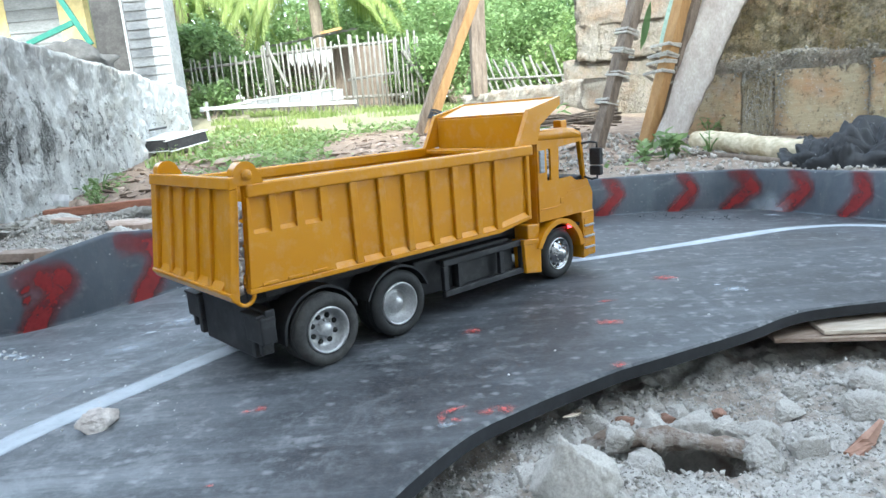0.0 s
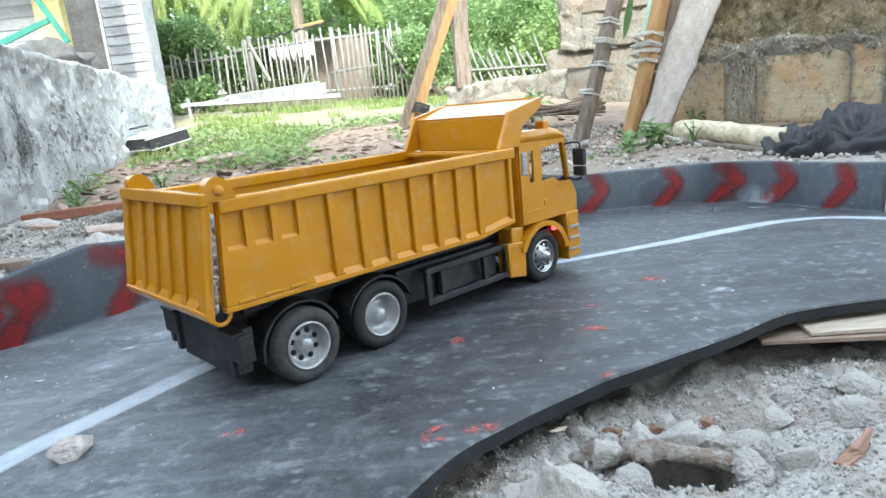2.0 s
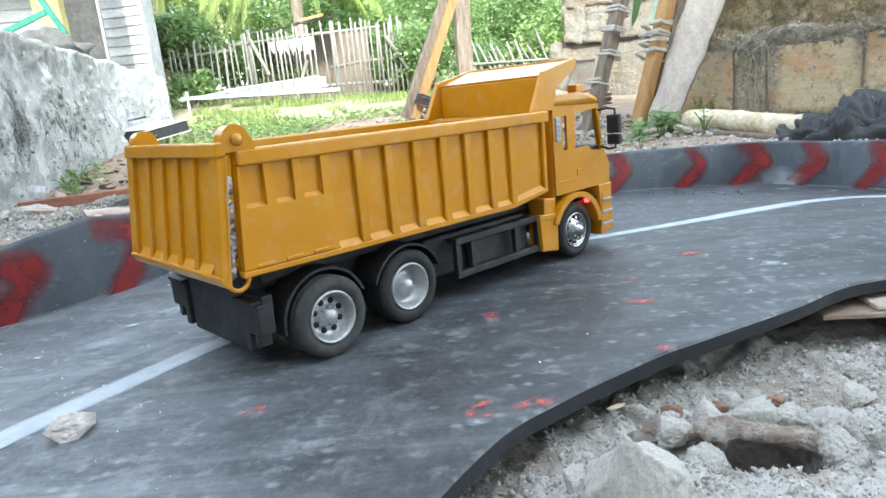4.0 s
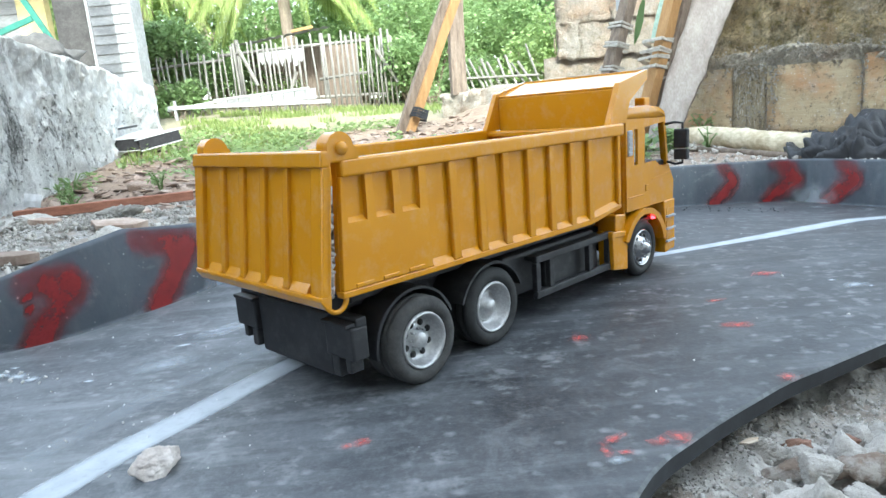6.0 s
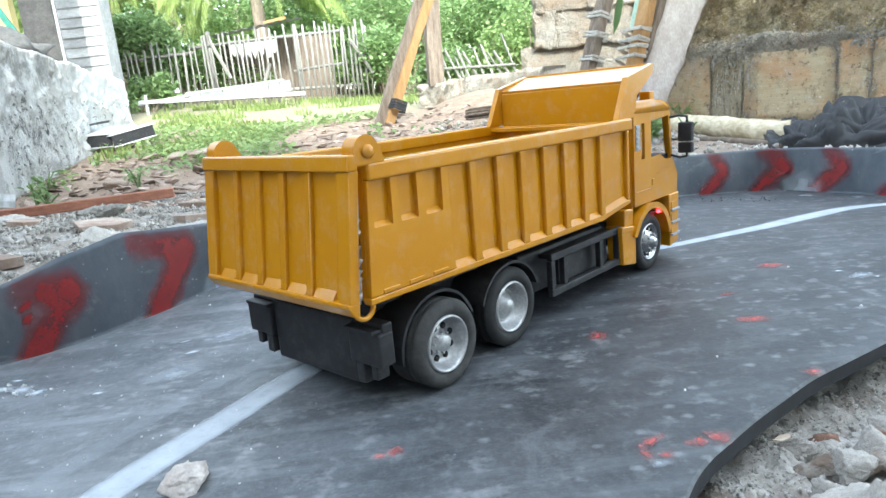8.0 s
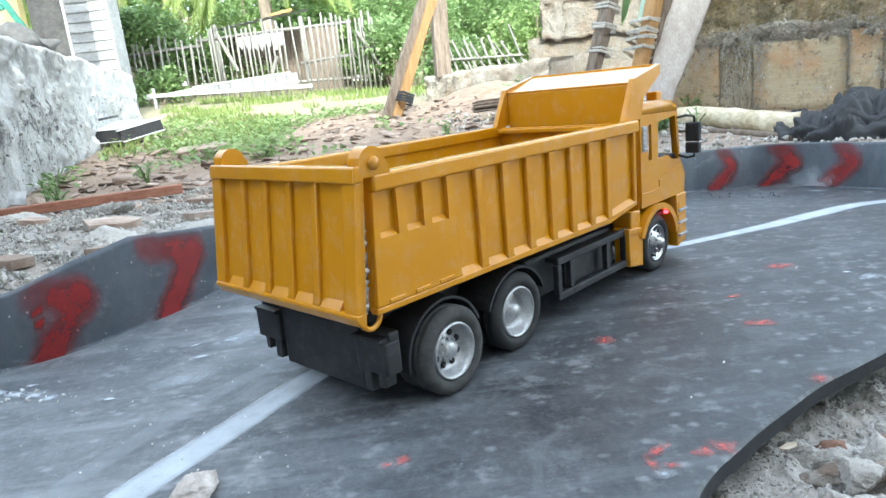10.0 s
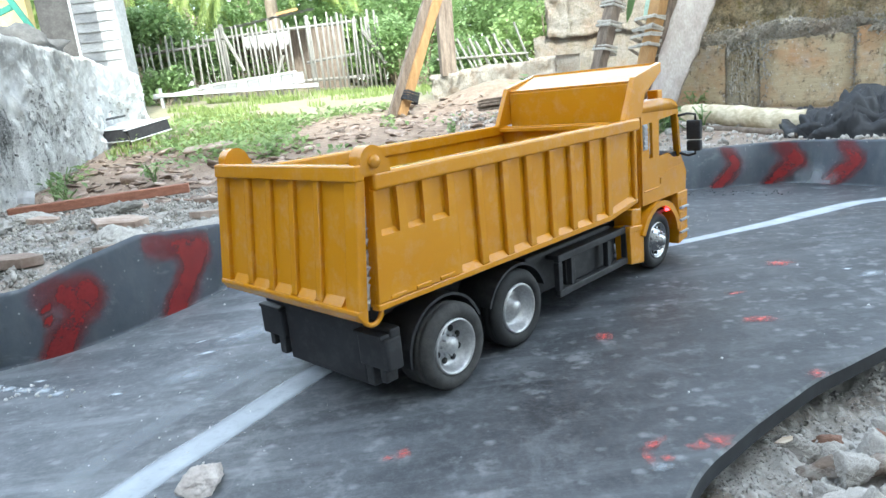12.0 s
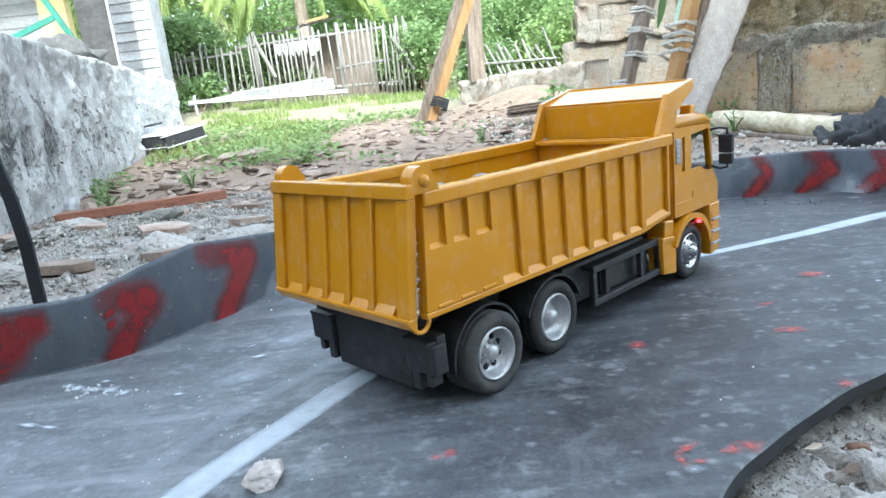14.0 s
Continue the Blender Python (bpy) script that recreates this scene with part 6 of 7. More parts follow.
        part("mirror", boxed(0.3075, 0.3150, *mirrored(side, 0.0855, 0.1010), 0.1215, 0.1330, 0.0016), BLACK, arm)
    part("cab_rear", boxed(0.2165, 0.2195, -0.0763, 0.0763, 0.060, 0.1725, 0.0006), YELLOW, truck)
    # roof with a rounded crown and a visor
    bm = prism(bmesh.new(), [(0.2155, 0.1690), (0.3010, 0.1665), (0.3045, 0.1690), (0.3010, 0.1755), (0.2880, 0.1805), (0.2600, 0.1825), (0.2155, 0.1815)], -0.0805, 0.0805, 0.0040)
    roof = part("cab_roof", bm, YELLOW, truck, "", True)
    for y in (-0.063, 0.063):
        part("beacon", boxed(0.2760, 0.2880, y - 0.006, y + 0.006, 0.1790, 0.1905, 0.0014), YELLOW, roof)
    part("visor", prism(bmesh.new(), [(0.3000, 0.1690), (0.3180, 0.1640), (0.3185, 0.1655), (0.3020, 0.1730)], -0.070, 0.070, 0.0005), BLACK, roof)
    # nose: apron, grille, bumper, lamps, windscreen
    part("nose", prism(bmesh.new(), [(0.3180, 0.0480), (0.3240, 0.0480), (0.3265, 0.0980), (0.3130, 0.1215), (0.3085, 0.1215), (0.3205, 0.0980)], -0.0763, 0.0763, 0.0006), YELLOW, truck)
    g_ = part("grille", boxed(0.3255, 0.3285, -0.055, 0.055, 0.056, 0.094, 0.0008), BLACK, truck, "black grille")
    for i in range(4):
        part("bar", boxed(0.3284, 0.3296, -0.052, 0.052, 0.060 + i * 0.009, 0.063 + i * 0.009, 0.0004), GREY, g_)
    b_ = part("bumper", boxed(0.3170, 0.3290, -0.0780, 0.0780, 0.0180, 0.0475, 0.0030), YELLOW, truck)
    for side in (-1, 1):
        part("headlight", boxed(0.3286, 0.3305, *mirrored(side, 0.0470, 0.0710), 0.026, 0.040, 0.0008), CHROME, b_)
        part("pillar", prism(bmesh.new(), [(0.3085, 0.1200), (0.3125, 0.1215), (0.3045, 0.1665), (0.3010, 0.1660)], *mirrored(side, 0.0705, 0.0763), 0.0004), YELLOW, truck)
    bm = prism(bmesh.new(), [(0.3090, 0.1220), (0.3102, 0.1220), (0.3030, 0.1660), (0.3018, 0.1660)], -0.0703, 0.0703)
    pane = part("windscreen", bm, GLASS, truck, "clear windscreen")
    pane.visible_shadow = False
    # inside
    part("cab_floor", boxed(0.2200, 0.3075, -0.0760, 0.0760, 0.0600, 0.0640), DARK, truck)
    part("dashboard", prism(bmesh.new(), [(0.2900, 0.0860), (0.3080, 0.0860), (0.3060, 0.1225), (0.2920, 0.1200)], -0.0755, 0.0755, 0.0015), BLACK, truck)
    for y in (-0.048, 0.048):
        seat = part("seat", boxed(0.2330, 0.2620, y - 0.022, y + 0.022, 0.0642, 0.1000, 0.0040), BLACK, truck)
        part("backrest", boxed(0.2300, 0.2370, y - 0.021, y + 0.021, 0.0960, 0.1370, 0.0030), BLACK, seat)
    bm = spun(bmesh.new(), [(0.0125 + 0.0014 * math.cos(a), 0.0014 * math.sin(a)) for a in np.linspace(0, 2 * math.pi, 7)], 20)
    bmesh.ops.transform(bm, matrix=pose(0.2830, 0.048, 0.1225, 70, 0, 90), verts=bm.verts)
    part("steering_wheel", bm, BLACK, truck, "", True)


cab()


# chassis
part("chassis_rail", boxed(-0.118, 0.300, -0.040, -0.030, 0.040, 0.070, 0.0010), BLACK, truck)
part("chassis_rail", boxed(-0.118, 0.300, 0.030, 0.040, 0.040, 0.070, 0.0010), BLACK, truck)
part("subframe", boxed(-0.120, 0.195, -0.056, 0.056, 0.066, 0.0828, 0.0010), BLACK, truck)
for x in (-0.0790, 0.0070, 0.2530):
    part("axle", tube(bmesh.new(), [(x, -0.062, 0.030), (x, 0.062, 0.030)], 0.006, 10), BLACK, truck, "", True)
part("gearbox", boxed(-0.095, 0.020, -0.030, 0.030, 0.018, 0.042, 0.0030), BLACK, truck)
part("battery_box", boxed(0.040, 0.185, -0.060, 0.060, 0.026, 0.064, 0.0025), BLACK, truck)
# rear end: cross plate, and lamp clusters
re_ = part("rear_bumper", boxed(-0.1345, -0.1225, -0.0480, 0.0480, 0.0150, 0.0620, 0.0020), BLACK, truck)
part("bumper_beam", boxed(-0.1330, -0.1240, -0.0770, 0.0770, 0.0490, 0.0620, 0.0012), BLACK, re_)
for side in (-1, 1):
    part("tail_lamp", boxed(-0.1385, -0.1250, *mirrored(side, 0.0470, 0.0785), 0.0330, 0.0565, 0.0016), BLACK, re_)
    part("lamp_hood", boxed(-0.1410, -0.1240, *mirrored(side, 0.0460, 0.0755), 0.0560, 0.0590, 0.0008), BLACK, re_)
    part("bracket", boxed(-0.1370, -0.1260, *mirrored(side, 0.0510, 0.0590), 0.0180, 0.0340, 0.0010), BLACK, re_)
    part("bracket", boxed(-0.1370, -0.1260, *mirrored(side, 0.0660, 0.0720), 0.0230, 0.0340, 0.0010), BLACK, re_)
part("rear_frame", boxed(-0.1330, -0.1000, -0.0480, 0.0480, 0.0600, 0.0790, 0.0012), BLACK, truck)
# side guards
for side in (-1, 1):
    y0, y1 = mirrored(side, 0.0710, 0.0765)
    g_ = part("side_guard", boxed(0.066, 0.1935, y0, y1, 0.0555, 0.0620, 0.0010), BLACK, truck)
    part("lower_bar", boxed(0.066, 0.1920, y0, y1, 0.0235, 0.0300, 0.0010), BLACK, g_)
    for x in (0.066, 0.086, 0.150, 0.185):
        part("upright", boxed(x, x + 0.006, y0 + side * -0.0004, y1 - side * 0.0004, 0.0302, 0.0553, 0.0006), BLACK, g_)
    part("shelf", boxed(0.070, 0.190, *mirrored(side, 0.0470, 0.0706), 0.0560, 0.0600, 0.0008), BLACK, g_)
    part("tank", boxed(0.092, 0.182, *mirrored(side, 0.0520, 0.0660), 0.0260, 0.0545, 0.0030), BLACK, g_)
    # mudguards over the rear wheels
    for x in (-0.0790, 0.0070):
        ang = np.linspace(radians(18), radians(162 if x > -0.05 else 188), 18)
        pts = [(x + 0.0392 * math.cos(a), 0.032 + 0.0385 * math.sin(a)) for a in ang] + [(x + 0.0372 * math.cos(a), 0.032 + 0.0365 * math.sin(a)) for a in ang[::-1]]
        part("mudguard", prism(bmesh.new(), pts, *mirrored(side, 0.0370, 0.0765), 0.0005), BLACK, truck)


def wheel(x, side, kind):
    """A tyre with its rim; the outer face looks along y * side. kind: front, middle or rear."""
    R_ = 0.0308 if kind == "front" else 0.0325
    y_out = {"front": 0.0785, "middle": 0.0775, "rear": 0.0850}[kind]
    up = R_ + 0.0087 * x   # the truck stands slightly nose down
    k_ = R_ / 0.0308
    wide = 0.0170 if kind == "front" else 0.0330
    rim_r = 0.0198
    def put(name, bm, material, parent, label="", smooth=True):
        bmesh.ops.transform(bm, matrix=Matrix.Translation((x, side * y_out, up)) @ Matrix.Diagonal((k_, side, k_, 1)), verts=bm.verts)
        return part(name, bm, material, parent, label, smooth)
    prof = [(rim_r, -0.0030), (0.0215, -0.0008), (0.0250, 0.0), (0.0282, -0.0010), (0.0297, -0.0028), (0.0308, -0.0045), (0.0308, -0.0070), (0.0295, -0.0076), (0.0295, -0.0090), (0.0308, -0.0096),
            (0.0308, -0.0130), (0.0292, -0.0150), (0.0265, -wide * 0.5 - 0.0005 if kind != "front" else -0.0165)]
    if kind != "front":
        prof += [(0.0265, -wide * 0.5 - 0.002), (0.0292, -wide * 0.5 - 0.004), (0.0308, -wide * 0.5 - 0.006), (0.0308, -wide + 0.004), (0.028, -wide)]
    prof += [(rim_r, -wide)]
    tyre = put("tyre", spun(bmesh.new(), prof, 40), TYRE_WORN if kind == "rear" else TYRE, truck, "worn grey tyre" if kind == "rear" else "")
    lip = [(rim_r + 0.0004, -0.0034), (rim_r - 0.0002, -0.0010), (rim_r - 0.0012, -0.0006), (rim_r - 0.0022, -0.0020)]
    if kind == "front":
        rim = put("rim", spun(bmesh.new(), lip + [(0.0165, -0.0050), (0.0120, -0.0025), (0.0105, 0.0006), (0.0065, 0.0022), (0.0055, 0.0058), (0.0030, 0.0068), (0.0, 0.0068)], 32), CHROME, tyre, "chrome hub")
        for i in range(10):
            a = 2 * math.pi * i / 10
            bm = bmesh.new()
            bmesh.ops.create_cone(bm, cap_ends=True, segments=6, radius1=0.0012, radius2=0.0010, depth=0.0028, matrix=pose(0.0088 * math.cos(a), 0.0016, 0.0088 * math.sin(a), 90, 0, 0))
            put("nut", bm, CHROME, rim)
        # dark discs stand in for the shade inside the rim's holes
        for i in range(10):
            a = 2 * math.pi * (i + 0.5) / 10
            bm = bmesh.new()
            bmesh.ops.create_cone(bm, cap_ends=True, segments=12, radius1=0.0019, radius2=0.0019, depth=0.0012, matrix=pose(0.0142 * math.cos(a), -0.0032, 0.0142 * math.sin(a), 90, 0, 0))
            put("hole", bm, DARK, rim)
        return
    dish = -0.0110
    rim = put("rim", spun(bmesh.new(), lip + [(0.0168, -0.0050), (0.0160, -0.0075), (0.0152, dish + 0.0022), (0.0142, dish), (0.0085, dish + 0.0006), (0.0082, dish + 0.0016), (0.0062, dish + 0.0022),
                                        (0.0058, dish + 0.0062), (0.0040, dish + 0.0075), (0.0, dish + 0.0078)], 36), SILVER, tyre, "silver dished rim")
    if kind == "rear":
        # no openings are cut: their shade is put on as dark discs
        for i in range(8):
            a = 2 * math.pi * (i + 0.5) / 8
            bm = bmesh.new()
            bmesh.ops.create_cone(bm, cap_ends=True, segments=12, radius1=0.0023, radius2=0.0023, depth=0.0016, matrix=pose(0.0114 * math.cos(a), dish + 0.0006, 0.0114 * math.sin(a), 90, 0, 0))
            put("hole", bm, DARK, rim)
        for i in range(8):
            a = 2 * math.pi * i / 8
            bm = bmesh.new()
            bmesh.ops.create_cone(bm, cap_ends=True, segments=6, radius1=0.0010, radius2=0.0008, depth=0.0030, matrix=pose(0.0073 * math.cos(a), dish + 0.0028, 0.0073 * math.sin(a), 90, 0, 0))
            put("nut", bm, SILVER, rim)
    else:
        bm = spun(bmesh.new(), [(0.0112, dish + 0.0016), (0.0118, dish + 0.0024), (0.0124, dish + 0.0016)], 32)
        put("ring", bm, SILVER, rim)


for side in (-1, 1):
    wheel(-0.0790, side, "rear")
    wheel(0.0070, side, "middle")
    wheel(0.2530, side, "front")

# ---- the load of stones in the tub ----
rng = np.random.default_rng(12)
STONES = []
for i in range(6):
    vs, fs = stone_arrays(i + 5, 3, 0.34, (1.0, 0.82, 0.68))
    me = mesh_of("load_stone", vs, fs)
    me.materials.append(BASALT)
    STONES.append((me, -vs[:, 2].min()))


def load():
    spots = []
    for layer, (z, n_, sx) in enumerate(((0.088, 60, 1.0), (0.106, 34, 0.8), (0.124, 18, 0.6), (0.137, 5, 0.3))):
        tries = 0
        got = []
        while len(got) < n_ and tries < 4000:
            tries += 1
            s = rng.uniform(0.016, 0.034)
            x = rng.uniform(-0.122, -0.122 + 0.26 * sx) if layer else rng.uniform(-0.122, 0.16)
            if layer:
                x = rng.normal(-0.005, 0.060 * sx)
            y = rng.uniform(-0.058, 0.058) * (1.0 if layer == 0 else 0.85)
            if x < -0.120 or x > 0.175 or any((x - a) ** 2 + (y - b) ** 2 < (0.42 * (s + c)) ** 2 for a, b, c in got):
                continue
            got.append((x, y, s))
            spots.append((x, y, z, s))
    for i, (x, y, z, s) in enumerate(spots):
        me, low = STONES[i % 6]
        ob = new("load_stone", me)
        ob.matrix_basis = TRUCK @ Matrix.Translation((x + BACK, y, z + low * s * 0.9)) @ pose(0, 0, 0, 0, 0, rng.uniform(0, 360)) @ Matrix.Scale(s, 4)
        tagged(ob, "grey angular stone in the truck's tub", "stone", "stones in the tub")


load()
# white chips that press the tailgate open at its corner
WEDGE = []
for i in range(4):
    vs, fs = hull_stone(i + 9, 8, (1, 0.9, 0.8))
    me = mesh_of("load_stone", vs, fs)
    me.materials.append(PINKSTONE)
    WEDGE.append(me)
for i in range(20):
    k = i / 19
    s_ = 0.0115 - 0.0045 * k + 0.0024 * math.sin(i * 2.9)
    ob = new("load_stone", WEDGE[i % 4])
    ob.matrix_basis = TRUCK @ Matrix.Translation((-0.1395 + BACK + 0.0050 * k + 0.0010 * math.sin(i * 5.1), -HW + 0.0062 + 0.0012 * math.sin(i * 3.7), 0.0835 + 0.062 * k)) @ pose(0, 0, 0, i * 40, i * 55, i * 70) @ Matrix.Scale(s_, 4)
    tagged(ob, "small whitish stone wedged at the tailgate", "stone", "stones in the tub")

# the stone on the road
vs, fs = cut_stone(61, 5, 10, 0.09, (1.08, 0.85, 0.72), 0.10)
vs[:, 2] = np.maximum(vs[:, 2], -0.22)
ob = obj("stone", mesh_of("stone", vs * 0.0265, fs), PINKSTONE)
ob.matrix_basis = pose(-0.266, 0.446, 0.0058, 0, -4, 48)
tagged(ob, "flat angular grey stone lying beside the white line", "stone")


# ---- rubble beside the track ----
rng = np.random.default_rng(21)
CHUNKS = []
for i in range(8):
    vs, fs = cut_stone(i + 31, 5, 12, 0.05, (1.0, 0.85, 0.75), 0.16 if i % 2 else 0.26)
    me = mesh_of("rubble_chunk", vs, fs, False)
    me.materials.append(CLOD)
    CHUNKS.append(me)


def chunk(x, y, s, sink=0.25, me=None, name="rubble_chunk", label="crumbling grey cement lump in the rubble", category="rubble", group="cement lumps", turn=None, sq=(1, 1, 1)):
    ob = new(name, me or CHUNKS[int(rng.integers(8))])
    z = float(ground_z(x, y)) + s * sq[2] * (0.33 - sink)
    ob.matrix_basis = Matrix.Translation((x, y, z)) @ pose(0, 0, 0, *(rng.uniform(-15, 15, 2)), turn if turn is not None else rng.uniform(0, 360)) @ Matrix.Diagonal((s * sq[0], s * sq[1], s * sq[2], 1))
    return tagged(ob, label, category, group)


for x, y, s in [(0.035, 0.325, 0.042), (0.105, 0.470, 0.032), (0.115, 0.332, 0.036), (0.122, 0.458, 0.024), (0.225, 0.335, 0.038), (0.285, 0.350, 0.036),
                (0.30, 0.44, 0.035), (0.34, 0.40, 0.045), (0.25, 0.455, 0.028), (0.215, 0.435, 0.026), (0.175, 0.475, 0.025), (0.40, 0.48, 0.035), (0.09, 0.405, 0.030),
                (0.045, 0.372, 0.026), (0.30, 0.335, 0.05), (0.38, 0.36, 0.05), (0.445, 0.43, 0.045), (0.02, 0.35, 0.028), (0.0, 0.318, 0.032), (0.235, 0.40, 0.03), (0.125, 0.395, 0.028),
                (0.335, 0.49, 0.03), (0.28, 0.50, 0.022), (0.17, 0.298, 0.03), (0.10, 0.305, 0.045)]:
    chunk(x, y, s * 0.78)
# the peaked lump before the others
vs, fs = cut_stone(64, 5, 8, 0.05, (1.0, 0.9, 1.15), 0.12)
vs[:, :2] *= (1.05 - 0.62 * np.clip(vs[:, 2:] + 0.3, 0, 0.8))
peak = mesh_of("rubble_chunk", vs, fs)
peak.materials.append(CLOD)
chunk(0.066, 0.350, 0.052, 0.20, peak, turn=35, label="peaked pale cement lump in the rubble")
# clods that bridge the hole behind the root, added to keep light out
for x, y, s in ((0.146, 0.442, 0.036), (0.170, 0.440, 0.036), (0.194, 0.434, 0.034), (0.218, 0.424, 0.030)):
    chunk(x, y, s).matrix_basis.translation.z = -0.036
for x, y, s, z in ((0.116, 0.424, 0.026, -0.028), (0.208, 0.400, 0.026, -0.034), (0.130, 0.405, 0.020, -0.036)):
    chunk(x, y, s).matrix_basis.translation.z = z
# crumbs of every size between them
kinds = [hull_stone(100 + i, 9 + i % 4) for i in range(10)]
n_ = 34000
px, py = rng.uniform(-0.06, 0.60, n_ * 2), rng.uniform(0.26, 0.60, n_ * 2)
lip_ = inside(px, py)
keep = (~lip_ | (near_gap(px, py) < 0.028)) & (np.hypot((px - 0.170) / 1.15, py - 0.413) > 0.024)
px, py, lip_ = px[keep][:n_], py[keep][:n_], lip_[keep][:n_]
sz = 0.0010 + 0.0022 * rng.random(len(px)) ** 2.5 + 0.0075 * rng.random(len(px)) ** 26
pz = np.where(lip_, np.minimum(patch_z(px, py), -0.034), patch_z(px, py)) + sz * 0.12
ob = obj("rubble", scattered("rubble", kinds, np.stack([px, py, pz], 1), sz, rng), CEMENT)
tagged(ob, "grey cement crumbs heaped beside the toy road", "rubble", kind="stuff")

# root, clay shards, leaf litter
bm = tube(bmesh.new(), [(0.082, 0.452, -0.050), (0.096, 0.442, -0.038), (0.110, 0.434, -0.032), (0.122, 0.427, -0.031), (0.135, 0.422, -0.029), (0.148, 0.419, -0.0265), (0.160, 0.417, -0.028), (0.175, 0.414, -0.029), (0.190, 0.411, -0.032), (0.205, 0.406, -0.035), (0.220, 0.400, -0.041), (0.240, 0.392, -0.055)], 0.0080, 18, [0.4, 0.55, 0.75, 0.7, 0.85, 1.05, 0.9, 0.8, 0.85, 0.6, 0.5, 0.3])
bmesh.ops.subdivide_edges(bm, edges=bm.edges[:], cuts=2, use_grid_fill=True)
for v in bm.verts:
    v.co += Vector((0.3, 0.6, 1)) * (0.0034 * noise.noise(v.co * 70) + 0.0022 * noise.noise(v.co * 190) + 0.001 * noise.noise(v.co * 420))
tagged(part("root", bm, DUSTROOT, smooth=True), "thick brown root across a hole in the rubble", "root")
bm = tube(bmesh.new(), [(0, 0, 0), (0.002, 0, 0.016), (0.009, 0, 0.030), (0.016, 0.001, 0.044)], 0.0115, 6, [1.0, 0.95, 0.62, 0.22])
bmesh.ops.subdivide_edges(bm, edges=bm.edges[:], cuts=1, use_grid_fill=True)
for v in bm.verts:
    v.co += Vector((1, 0.7, 0.8)) * (0.0045 * noise.noise(v.co * 95 + Vector((3, 1, 0))) + 0.0016 * noise.noise(v.co * 330))
bmesh.ops.transform(bm, matrix=pose(0.258, 0.392, -0.050, -8, 22, 10) @ Matrix.Diagonal((0.85, 0.65, 0.95, 1)), verts=bm.verts)
tagged(part("brick_shard", bm, BRICKY), "pointed red-brown brick shard stuck in rubble", "brick")
for x, y, s in ((0.13, 0.470, 0.016), (0.165, 0.468, 0.012), (0.205, 0.47, 0.011)):
    ob = new("brick_fragment", STONES[int(rng.integers(6))][0].copy())
    ob.data.materials.clear()
    ob.data.materials.append(BRICKY)
    ob.matrix_basis = Matrix.Translation((x, y, float(ground_z(x, y)) + s * 0.15)) @ pose(0, 0, 0, 20, 10, rng.uniform(0, 360)) @ Matrix.Scale(s, 4)
    tagged(ob, "small red-brown brick fragment in rubble", "brick", "brick fragments")
bm = prism(bmesh.new(), [(-0.012, -0.004), (0.004, -0.006), (0.012, 0.0), (0.003, 0.006), (-0.008, 0.004)], 0, 0.0012)
bmesh.ops.transform(bm, matrix=pose(0.087, 0.447, -0.0185, 78, 0, 25) @ Matrix.Scale(0.6, 4), verts=bm.verts)
tagged(part("wood_chip", bm, PLY), "small yellow wood chip under the road edge", "chip")

# gravel behind the far barrier
small = [hull_stone(170 + i, 9 + i % 4, (1, 0.85, 0.7)) for i in range(12)]
n_ = 52000
px, py = rng.uniform(-1.65, -0.15, n_ * 2), 0.72 + 1.75 * rng.random(n_ * 2) ** 1.35
keep = ~inside(px, py) & (px > -1.0 - 0.24 * py + 0.03)
px, py = px[keep][:n_], py[keep][:n_]
clump = swell(px, py, 17.0, 2.0)
sz = (0.0028 + 0.0052 * rng.random(len(px)) ** 2 + 0.016 * rng.random(len(px)) ** 14) * (1 + 0.5 * clump)
pz = ground_z(px, py) + sz * 0.15 + 0.010 * swell(px, py, 5.0, 1.0) + 0.012 * clump
tagged(obj("gravel", scattered("gravel", small, np.stack([px, py, pz], 1), sz, rng), GRAVEL), "grey crushed cement gravel behind the barrier", "gravel", kind="stuff")
LUMPS = []
for i in range(5):
    vs, fs = cut_stone(i + 81, 5, 12, 0.06, (1.0, 0.9, 0.8), 0.30)
    me = mesh_of("rubble_chunk", vs, fs)
    me.materials.append(GRAVEL)
    LUMPS.append(me)
for x, y, s in [(-0.78, 0.98, 0.09), (-0.92, 1.2, 0.11), (-0.62, 1.05, 0.07), (-0.70, 1.35, 0.10), (-1.05, 1.5, 0.12), (-0.85, 1.7, 0.10), (-0.55, 1.4, 0.08), (-1.15, 1.85, 0.11), (-0.68, 0.90, 0.06), (-0.52, 1.2, 0.06)]:
    chunk(x, y, s, 0.25, LUMPS[int(rng.integers(5))], sq=(1.1, 1, 0.5), label="grey cement lump lying in gravel", group="gravel lumps")
